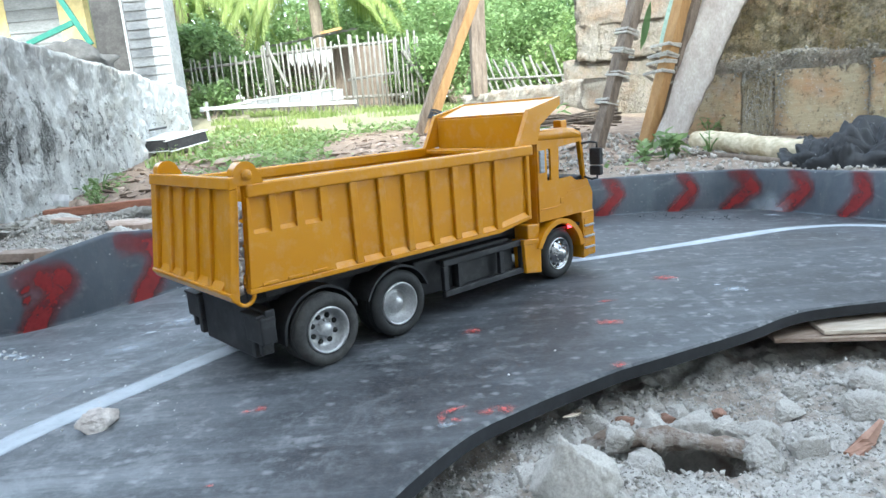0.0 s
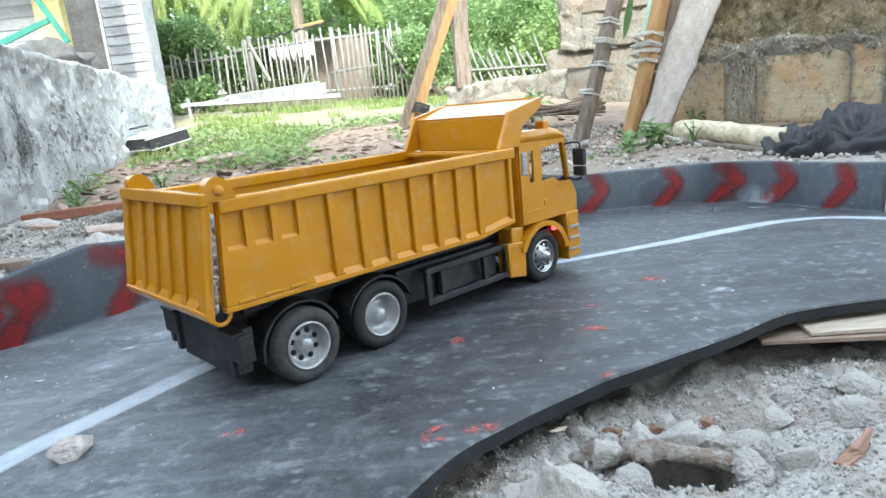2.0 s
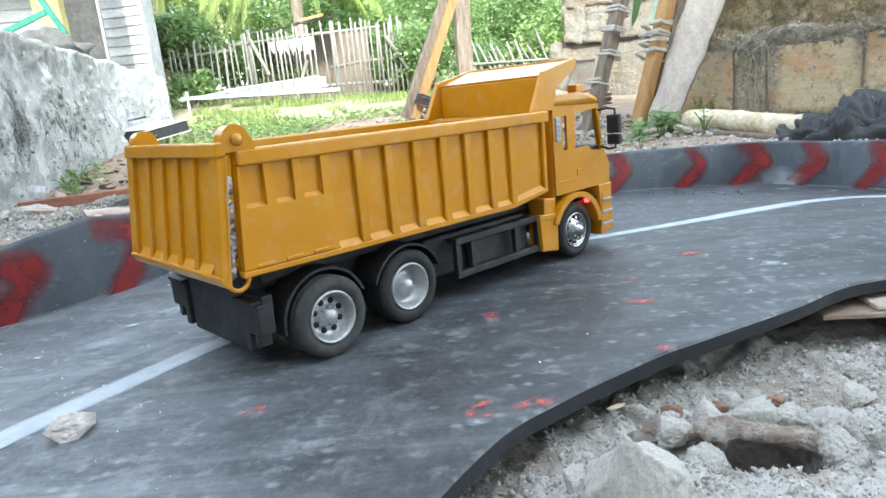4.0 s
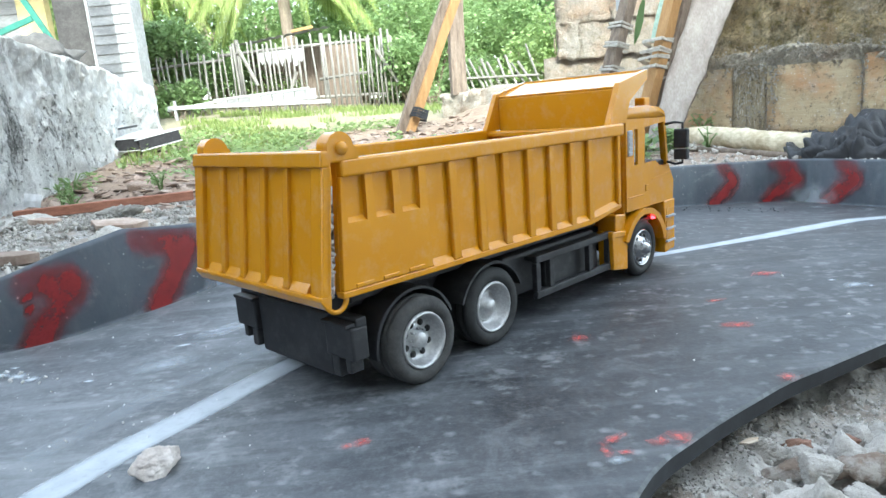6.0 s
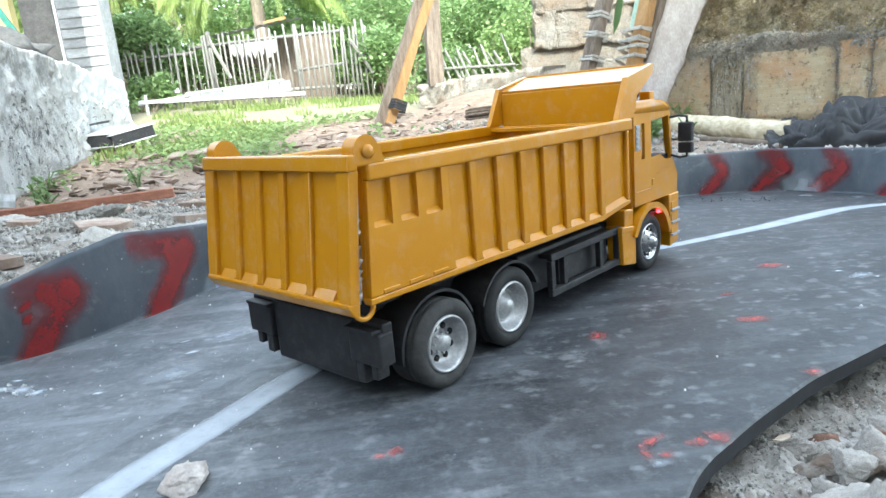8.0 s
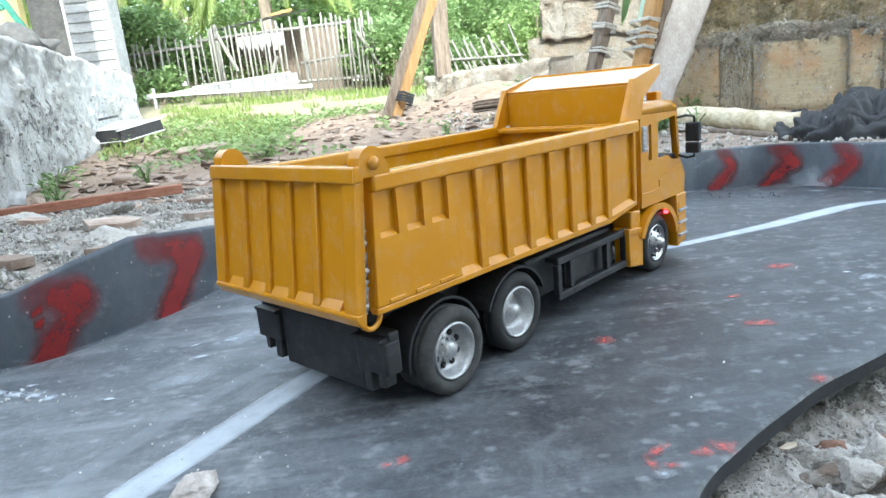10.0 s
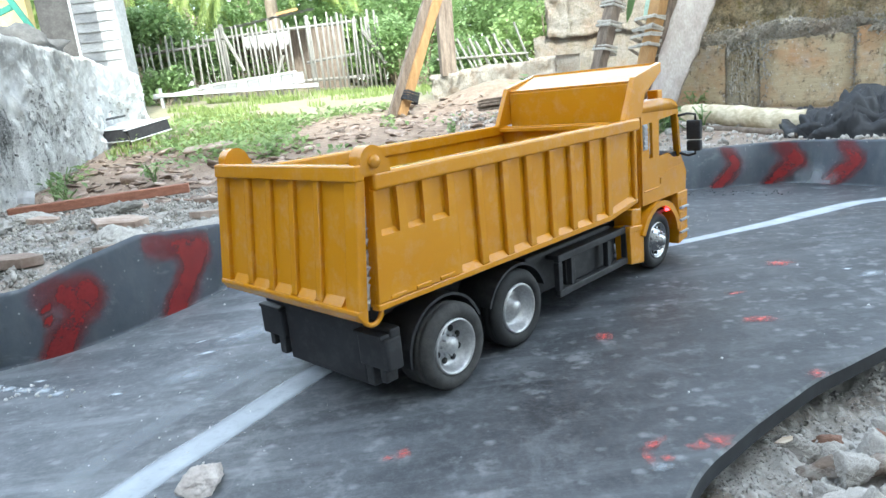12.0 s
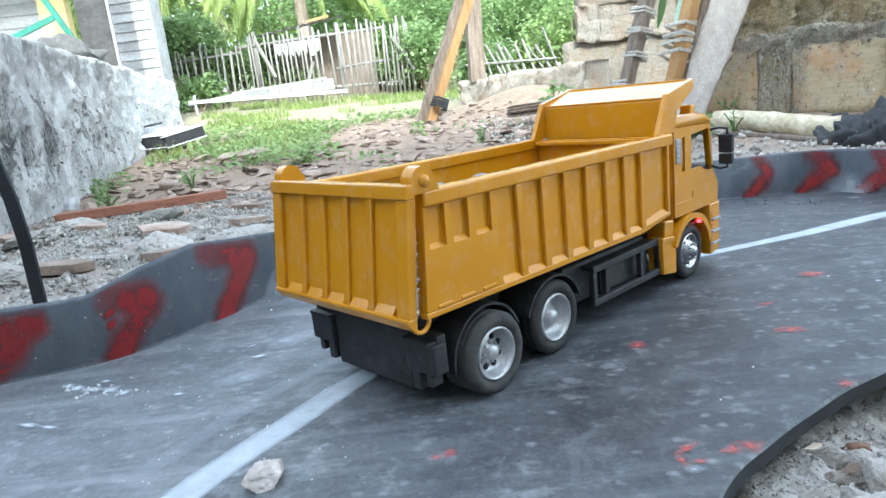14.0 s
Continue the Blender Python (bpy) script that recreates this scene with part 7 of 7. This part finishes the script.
for x, y, s, t in [(-0.83, 1.22, 0.10, 10), (-0.60, 1.62, 0.09, 30), (-0.98, 1.62, 0.08, -20), (-0.72, 2.0, 0.10, 5), (-1.22, 1.72, 0.11, 40), (-0.93, 1.95, 0.12, -12), (-0.66, 1.28, 0.09, 55), (-1.10, 1.30, 0.08, 15), (-0.50, 1.85, 0.10, -30), (-1.25, 2.05, 0.09, 5), (-0.76, 1.50, 0.11, 20)]:
    bm = prism(bmesh.new(), [(-0.5, -0.3), (0.2, -0.38), (0.55, 0.0), (0.3, 0.33), (-0.35, 0.28)], -0.12, 0.05, 0.012)
    bmesh.ops.transform(bm, matrix=Matrix.Translation((x, y, float(ground_z(x, y)) + 0.010 * float(swell(np.array([x]), np.array([y]), 5.0, 1.0)[0]) + 0.012)) @ pose(0, 0, 0, 90 + 5 * math.sin(t), 4, t) @ Matrix.Scale(s, 4), verts=bm.verts)
    tagged(part("tile_shard", bm, SHARD), "flat pinkish tile shard lying on gravel", "tile", "tile shards")

# white pebbles behind the barrier's bend
n_ = 1900
px, py = rng.uniform(0.05, 1.25, n_ * 2), rng.uniform(1.25, 3.0, n_ * 2)
keep = ~inside(px, py)
px, py = px[keep][:n_], py[keep][:n_]
sz = 0.007 + 0.026 * rng.random(len(px)) ** 3
tagged(obj("pebbles", scattered("pebbles", kinds, np.stack([px, py, ground_z(px, py) + sz * 0.15], 1), sz, rng), CHIP), "pale pebbles and stones before the mossy wall", "gravel", kind="stuff")

# broken slates over the yard
def slate_shape(seed):
    r = random.Random(seed)
    k = 6
    ring = [(0.5 * (1 + r.uniform(-0.5, 0.35)) * math.cos(2 * math.pi * i / k), 0.36 * (1 + r.uniform(-0.5, 0.35)) * math.sin(2 * math.pi * i / k)) for i in range(k)]
    h_ = r.uniform(0.05, 0.10)
    vs = np.array([(x, y, -h_ / 2) for x, y in ring] + [(x * 0.93, y * 0.93, h_ / 2) for x, y in ring])
    fs = [(0, 2, 1), (0, 3, 2), (0, 4, 3), (0, 5, 4), (6, 7, 8), (6, 8, 9), (6, 9, 10), (6, 10, 11)]
    for i in range(k):
        j = (i + 1) % k
        fs += [(i, j, k + j), (i, k + j, k + i)]
    return vs, np.array(fs)


slates = [slate_shape(i) for i in range(8)]
n_ = 5200
px, py = rng.uniform(-1.9, 0.95, n_), 2.1 + 3.6 * rng.random(n_) ** 1.2
keep = (px > -1.05 - 0.24 * py + 0.05) & (px < 3.9 - 0.9 * py + 0.9) & ((px < 0.25) | (py > 2.5)) & ((py < 2.8) | (px < -0.9) | (rng.random(n_) < 0.8))
along = np.clip((px + 1.125) * 0.94 + (py - 2.245) * 0.342, -0.28, 0.27)
keep &= np.hypot(px + 1.125 - along * 0.94, py - 2.245 - along * 0.342) > 0.045
px, py = px[keep], py[keep]
sz = 0.012 + 0.075 * rng.random(len(px)) ** 3.2
tagged(obj("slate_rubble", scattered("slate_rubble", slates, np.stack([px, py, ground_z(px, py) + sz * 0.06], 1), sz, rng, True), SHARD), "flat broken slates and tiles strewn over the yard", "rubble", kind="stuff")
for i in range(46):
    x, y = rng.uniform(-1.55, 0.9), rng.uniform(2.2, 4.2)
    if x < -0.98 - 0.24 * y + 0.15:
        continue
    s = rng.uniform(0.06, 0.13)
    vs, fs = slates[i % 8]
    ob = obj("slate_piece", mesh_of("slate_piece", vs * s, fs), SHARD)
    ob.matrix_basis = Matrix.Translation((x, y, float(ground_z(x, y)) + 0.02)) @ pose(0, 0, 0, rng.uniform(-14, 14), rng.uniform(-14, 14), rng.uniform(0, 360))
    tagged(ob, "flat broken slate lying on rubble", "slate", "broken slates")
YARD = []
for i in range(4):
    vs, fs = cut_stone(i + 90, 3, 7, 0.05, (1.0, 0.85, 0.7), 0.04)
    me = mesh_of("yard_stone", vs, fs)
    me.materials.append(SHARD)
    YARD.append(me)
for i, (x, y, s) in enumerate([(-0.62, 3.3, 0.09), (-0.35, 3.9, 0.08), (-1.3, 2.9, 0.12), (-1.45, 2.5, 0.1), (-1.2, 3.1, 0.08), (0.45, 2.9, 0.08), (0.30, 3.4, 0.09), (0.6, 3.3, 0.09), (0.55, 3.9, 0.1), (-0.9, 2.7, 0.07)]):
    chunk(x, y, s * 0.7, 0.22, YARD[i % 4], "yard_stone", "grey brown stone among broken slates", "stone", "yard stones")

# stones and broken bits strewn before the back walls
n_ = 1500
px, py = rng.uniform(0.15, 1.25, n_ * 2), rng.uniform(2.5, 5.0, n_ * 2)
keep = (px < 3.9 - 0.9 * py + 0.95) & (px + 0.98 * py < 4.55)
px, py = px[keep][:n_], py[keep][:n_]
sz = 0.008 + 0.040 * rng.random(len(px)) ** 4
tagged(obj("broken_stones", scattered("broken_stones", small, np.stack([px, py, ground_z(px, py) + sz * 0.2 + 0.004], 1), sz, rng), CHIP), "grey and tan broken stones before the old walls", "rubble", kind="stuff")

# a bundle of dry sticks before the slab
sb = base("stick_bundle", pose(0.62, 3.85, 0.06), "bundle of thin dry sticks on the ground", "sticks")
for i in range(34):
    y, z = rng.normal(0, 0.045), abs(rng.normal(0, 0.025))
    a = rng.normal(0, 0.10)
    part("stick", tube(bmesh.new(), [(-0.33, y - a * 0.3, z), (0.0, y, z + 0.012), (0.36, y + a * 0.3, z + rng.normal(0.01, 0.02))], 0.0045, 5), OLDWOOD, sb)


# ---- plants ----
def leaves_mesh(name, centres, sizes, rng, droop=0.3, slim=0.42):
    """Many leaves, each of two folded halves, turned at random."""
    n_ = len(centres)
    a, t, f_ = rng.uniform(0, 2 * np.pi, n_), rng.uniform(-0.9, 0.7, n_) - droop, rng.uniform(-0.5, 0.5, n_)
    ahead = np.stack([np.cos(a) * np.cos(t), np.sin(a) * np.cos(t), np.sin(t)], 1)
    side = np.stack([-np.sin(a), np.cos(a), f_], 1)
    side /= np.linalg.norm(side, axis=1, keepdims=True)
    up = np.cross(ahead, side)
    s = np.asarray(sizes)[:, None]
    p0, p1 = centres, centres + ahead * s
    mid = centres + ahead * s * 0.45
    l_ = mid + side * s * slim + up * s * 0.10
    r_ = mid - side * s * slim + up * s * 0.10
    vs = np.stack([p0, r_, p1, l_], 1).reshape(-1, 3)
    k = np.arange(n_)[:, None] * 4
    return mesh_of(name, vs, np.concatenate([k + [0, 1, 2], k + [0, 2, 3]]))


def bush(name, x, y, w, d_, h, n_, leaf, material, seed, label, category="bush", lumps=9, z0=None):
    r = np.random.default_rng(seed)
    z0 = float(slope_z(np.array(x), np.array(y))) if z0 is None else z0
    b_ = base(name, pose(x, y, z0), label, category)
    cs = np.stack([r.uniform(-0.7, 0.7, lumps) * w / 2, r.uniform(-0.7, 0.7, lumps) * d_ / 2, r.uniform(0.25, 0.85, lumps) * h], 1)
    rad = r.uniform(0.22, 0.40, lumps) * min(w, h)
    pick = r.integers(0, lumps, n_)
    dirs = r.normal(size=(n_, 3))
    dirs /= np.linalg.norm(dirs, axis=1, keepdims=True)
    pts = cs[pick] + dirs * (rad[pick] * r.uniform(0.55, 1.05, n_) ** 0.6)[:, None]
    pts = pts[pts[:, 2] > 0.0]
    obj("crown", leaves_mesh("crown", pts, leaf * r.uniform(0.6, 1.3, len(pts)), r), material, b_)
    for i in range(min(lumps, 7)):
        c = cs[i]
        bm = tube(bmesh.new(), [(c[0] * 0.15, c[1] * 0.15, -0.05), (c[0] * 0.5, c[1] * 0.5, c[2] * 0.5), tuple(c)], 0.02 * h + 0.004, 6, [1, 0.7, 0.3])
        part("stem", bm, BARK, b_)
    return b_


def tree(name, x, y, h, spread, n_, leaf, material, seed, label, trunk=0.10, clear=0.45):
    r = np.random.default_rng(seed)
    z0 = float(slope_z(np.array(x), np.array(y)))
    t_ = base(name, pose(x, y, z0), label, "tree")
    bend = r.normal(0, 0.12, 2)
    spine = [(bend[0] * k * h * 0.4, bend[1] * k * h * 0.4, h * 0.8 * k - 0.1) for k in np.linspace(0, 1, 7)]
    tr = part("trunk", tube(bmesh.new(), spine, trunk, 10, list(np.linspace(1.15, 0.35, 7))), BARK, t_, "", True)
    pts = []
    for i in range(16):
        k = r.uniform(clear, 1.0)
        o = np.array(spine[min(6, int(k * 6))])
        a = r.uniform(0, 6.28)
        L = spread * r.uniform(0.45, 1.0)
        tip = o + np.array([math.cos(a) * L, math.sin(a) * L, L * r.uniform(0.1, 0.7)])
        part("limb", tube(bmesh.new(), [tuple(o), tuple((o + tip) / 2 + (0, 0, 0.08 * L)), tuple(tip)], trunk * 0.32, 6, [1, 0.7, 0.25]), BARK, tr, "", True)
        m_ = n_ // 16
        k2 = r.random(m_)[:, None]
        pts.append(o + (tip - o) * (0.35 + 0.7 * k2) + r.normal(0, 0.20 * spread, (m_, 3)) * (1, 1, 0.7))
    pts = np.concatenate(pts)
    obj("crown", leaves_mesh("crown", pts, leaf * r.uniform(0.6, 1.3, len(pts)), r), material, t_)
    return t_


# the hedge behind the fence and the trees above it
for i, (x, y, w, d_, h, n_, leaf, mt, lab) in enumerate([
        (-3.55, 10.2, 1.9, 1.0, 1.35, 6500, 0.075, LEAF, "dense green bush behind the fence"), (-4.4, 9.6, 1.2, 0.8, 0.8, 2200, 0.07, LEAF, "green bush beside the house"),
        (-3.2, 8.9, 1.0, 0.5, 0.45, 1500, 0.06, LEAF, "low green bush at the fence foot"), (0.15, 10.6, 1.5, 1.2, 1.7, 5600, 0.07, LEAF, "tall green bush beside the fence end"),
        (-0.15, 9.7, 0.8, 0.6, 0.9, 3200, 0.06, LEAF, "leafy green bush at the fence end"), (1.15, 11.5, 1.8, 1.2, 1.6, 5200, 0.075, LEAF, "green bush behind the posts"),
        (2.0, 9.8, 1.3, 1.0, 1.25, 4600, 0.07, LEAF_LIGHT, "bright green bush beside the pale wall"), (2.6, 11.5, 1.8, 1.2, 1.6, 3800, 0.08, LEAF, "green bush beyond the pale wall"),
        (-0.35, 11.6, 1.8, 0.8, 1.25, 6000, 0.075, LEAF_LIGHT, "light green hedge behind the fence"), (-1.0, 12.2, 2.2, 0.8, 1.3, 6500, 0.08, LEAF, "green hedge behind the shelter"), (-2.6, 11.8, 1.9, 0.8, 1.0, 5000, 0.075, LEAF_LIGHT, "light green hedge behind the fence"),
        (-3.0, 10.7, 0.9, 0.4, 0.8, 2600, 0.06, LEAF, "green bush close behind the fence"), (-2.35, 10.95, 1.0, 0.4, 0.6, 2600, 0.06, LEAF_LIGHT, "low green bush behind the fence"), (-0.75, 11.0, 1.0, 0.4, 0.6, 2600, 0.06, LEAF_LIGHT, "low green bush behind the fence"),
        (-1.2, 12.9, 2.4, 1.2, 2.2, 5000, 0.09, LEAF, "green bush behind the shelter"), (-2.8, 13.2, 2.6, 1.4, 2.2, 4600, 0.09, LEAF, "green thicket behind the fence"),
        (-5.0, 13.0, 2.8, 1.4, 2.6, 4200, 0.10, LEAF_LIGHT, "pale green thicket far behind"), (0.4, 13.5, 2.6, 1.4, 2.6, 5200, 0.09, LEAF_LIGHT, "sunlit green thicket far behind"),
        (3.2, 14.0, 3.0, 1.6, 2.8, 4600, 0.10, LEAF_DARK, "dark green thicket far behind"),
        (-7.5, 18.5, 5.0, 2.0, 4.2, 6000, 0.20, LEAF_LIGHT, "pale green woods far behind the house"), (-3.0, 19.0, 5.0, 2.0, 3.6, 6000, 0.20, LEAF_LIGHT, "pale green woods far behind the fence"), (1.5, 19.5, 5.0, 2.0, 3.8, 6000, 0.20, LEAF_LIGHT, "pale green woods far behind the posts"), (5.5, 18.0, 5.0, 2.0, 4.0, 5000, 0.20, LEAF, "green woods far behind the walls"), (0.55, 8.8, 0.9, 0.6, 0.55, 1800, 0.06, LEAF, "low weeds behind the slab")]):
    bush("bush", x, y, w, d_, h, n_, leaf, mt, 200 + i, lab, lumps=12)
tree("tree", 2.6, 13.5, 4.6, 1.7, 5200, 0.12, LEAF_DARK, 301, "dark leafy tree behind the yard", 0.10, 0.3)
tree("tree", -1.15, 14.5, 4.6, 1.7, 5200, 0.12, LEAF, 302, "slender leafy tree behind the fence", 0.085, 0.4)
tree("tree", -4.6, 15.5, 5.0, 2.0, 5200, 0.13, LEAF_LIGHT, 303, "leafy tree beside the house", 0.11, 0.35)
tree("tree", 1.1, 16.5, 5.2, 2.0, 5600, 0.13, LEAF, 304, "leafy tree far behind the posts", 0.11, 0.3)
tree("tree", 5.2, 15.5, 5.2, 2.2, 5200, 0.13, LEAF, 305, "leafy tree beyond the walls", 0.12, 0.3)
tree("tree", -8.0, 15.5, 5.2, 2.2, 5200, 0.13, LEAF, 306, "leafy tree behind the house", 0.12, 0.3)


def palm(x, y, z, seed):
    """A palm whose long fronds hang over the fence."""
    p_ = base("palm_tree", pose(x, y, float(slope_z(np.array(x), np.array(y)))), "palm with long yellow-green fronds hanging down", "tree")
    r = np.random.default_rng(seed)
    part("trunk", tube(bmesh.new(), [(0, 0, -0.1), (0.03, 0, z * 0.5), (0, 0, z)], 0.10, 10, [1.2, 1.0, 0.9]), BARK, p_, "", True)
    for i in range(16):
        a = r.uniform(0, 6.28)
        L = r.uniform(1.6, 2.3)
        rise = r.uniform(0.1, 0.9)
        sp = []
        for k in np.linspace(0, 1, 14):
            sp.append(np.array([math.cos(a) * L * k * (1 - 0.22 * k), math.sin(a) * L * k * (1 - 0.22 * k), z + L * (rise * k - (rise + 0.60) * k * k)]))
        vs, fs = [], []
        for j in range(3, 56):
            k = j / 56 * 13
            b = min(12, int(k))
            o = sp[b] + (sp[b + 1] - sp[b]) * (k - b)
            d_ = (sp[b + 1] - sp[b]) / np.linalg.norm(sp[b + 1] - sp[b])
            for sgn in (-1, 1):
                sd = np.cross(d_, (0, 0, 1)) * sgn
                ln = 0.50 * (1 - abs(j / 56 - 0.45)) * r.uniform(0.8, 1.1)
                e = o + sd * ln * 0.55 + d_ * ln * 0.35 + np.array([0, 0, -ln * 0.75])
                m = (o + e) / 2 + np.array([0, 0, ln * 0.10])
                q = len(vs)
                vs += [o, m + d_ * 0.016, e, m - d_ * 0.016]
                fs += [(q, q + 1, q + 2), (q, q + 2, q + 3)]
        fr = obj("frond", mesh_of("frond", np.array(vs), np.array(fs)), PALM, p_)
        part("rib", tube(bmesh.new(), [tuple(v) for v in sp], 0.012, 5, list(np.linspace(1, 0.2, 14))), PALM, fr)


palm(-2.1, 11.3, 2.05, 41)
palm(-4.6, 11.9, 2.2, 42)
palm(-6.2, 11.0, 2.4, 43)

bush("bush", 1.50, 10.8, 1.5, 0.7, 0.95, 2200, 0.075, LEAF_LIGHT, 777, "bright green bush behind the broken fence")

# grass and weeds before the fence
def blades(name, n_, rng, xr, yr, hr, material, label, dens=None, wide=0.006):
    px, py = rng.uniform(*xr, n_), rng.uniform(*yr, n_)
    keep = (px > -0.95 - 0.24 * py + 0.05) & ((px < -0.9) | (py > 7.0))
    if dens:
        keep &= swell(px, py, dens[0], dens[1]) > dens[2]
    px, py = px[keep], py[keep]
    m_ = len(px)
    pz = ground_z(px, py)
    h = rng.uniform(*hr, m_)
    a = rng.uniform(0, 6.28, m_)
    l_ = rng.uniform(0.1, 0.7, m_) * h
    o = np.stack([px, py, pz], 1)
    sd = np.stack([np.cos(a + 1.57), np.sin(a + 1.57), 0 * a], 1) * wide * rng.uniform(0.6, 1.4, (m_, 1))
    tip = o + np.stack([np.cos(a) * l_, np.sin(a) * l_, h], 1)
    mid = o + np.stack([np.cos(a) * l_ * 0.3, np.sin(a) * l_ * 0.3, h * 0.6], 1)
    vs = np.stack([o - sd, o + sd, mid + sd * 0.8, tip, mid - sd * 0.8], 1).reshape(-1, 3)
    k = np.arange(m_)[:, None] * 5
    return tagged(obj(name, mesh_of(name, vs, np.concatenate([k + [0, 1, 2], k + [0, 2, 4], k + [4, 2, 3]])), material), label, "grass", kind="stuff")


rng = np.random.default_rng(51)
blades("grass", 15000, rng, (-2.9, 0.2), (3.9, 9.3), (0.02, 0.08), GRASS, "sunlit green grass before the fence", (1.3, 3.0, 0.06))
blades("grass", 2600, rng, (-3.2, 0.3), (6.6, 9.4), (0.03, 0.10), GRASS, "taller bright grass at the fence foot", (1.1, 6.0, 0.05))


def weeds(name, n_, xr, yr, lean_, leaf, material, label, dens, rng):
    px, py = rng.uniform(*xr, n_), rng.uniform(*yr, n_)
    keep = (px > -0.95 - 0.24 * py + 0.06) & (swell(px, py, *dens[:2]) > dens[2])
    px, py = px[keep], py[keep]
    cs = np.stack([px, py, ground_z(px, py) + rng.uniform(0.005, lean_, len(px))], 1)
    return tagged(obj(name, leaves_mesh(name, cs, leaf * rng.uniform(0.5, 1.3, len(px)), rng, -0.15), material), label, "weeds", kind="stuff")


weeds("weeds", 9000, (-2.4, -0.2), (3.0, 5.6), 0.07, 0.035, LEAF_LIGHT, "creeping green weeds over the rubble", (1.3, 7.0, 0.02), rng)
weeds("weeds", 2600, (-2.0, 0.7), (2.3, 4.0), 0.04, 0.030, LEAF, "sparse green weeds between slates", (2.1, 9.0, 0.22), rng)


def weed_plant(x, y, h, n_, leaf, seed, slim=0.3, material=LEAF, label="leafy green weed growing from the rubble"):
    r = np.random.default_rng(seed)
    z0 = float(ground_z(x, y))
    p_ = base("weed_plant", pose(x, y, z0), label, "plant", "weed plants")
    pts = []
    for i in range(5):
        a = r.uniform(0, 6.28)
        tip = np.array([math.cos(a) * h * 0.5, math.sin(a) * h * 0.5, h * r.uniform(0.6, 1.0)])
        part("stem", tube(bmesh.new(), [(0, 0, -0.01), tuple(tip * (0.4, 0.4, 0.6)), tuple(tip)], 0.003, 5), material, p_)
        k = r.uniform(0.35, 1.0, n_ // 5)[:, None]
        pts.append(tip * k + r.normal(0, 0.012, (n_ // 5, 3)))
    obj("foliage", leaves_mesh("foliage", np.concatenate(pts), leaf * r.uniform(0.6, 1.2, (n_ // 5) * 5), r, 0.0, slim), material, p_)


for i, (x, y, h, n_, leaf) in enumerate([(0.86, 2.62, 0.11, 26, 0.062), (0.80, 2.7, 0.09, 20, 0.055), (0.93, 2.72, 0.09, 20, 0.055), (0.75, 2.55, 0.07, 14, 0.05), (1.06, 2.70, 0.09, 14, 0.03), (1.30, 3.32, 0.10, 40, 0.03),
                                      (0.62, 4.2, 0.2, 30, 0.08), (-1.48, 2.62, 0.10, 40, 0.03), (-1.60, 2.95, 0.10, 40, 0.03), (-1.35, 2.45, 0.08, 30, 0.03), (-1.15, 2.75, 0.09, 40, 0.028), (-0.75, 3.2, 0.07, 40, 0.028), (0.1, 3.35, 0.06, 30, 0.03)]):
    weed_plant(x, y, h, n_, leaf, 400 + i, 0.46 if leaf > 0.045 else 0.3)
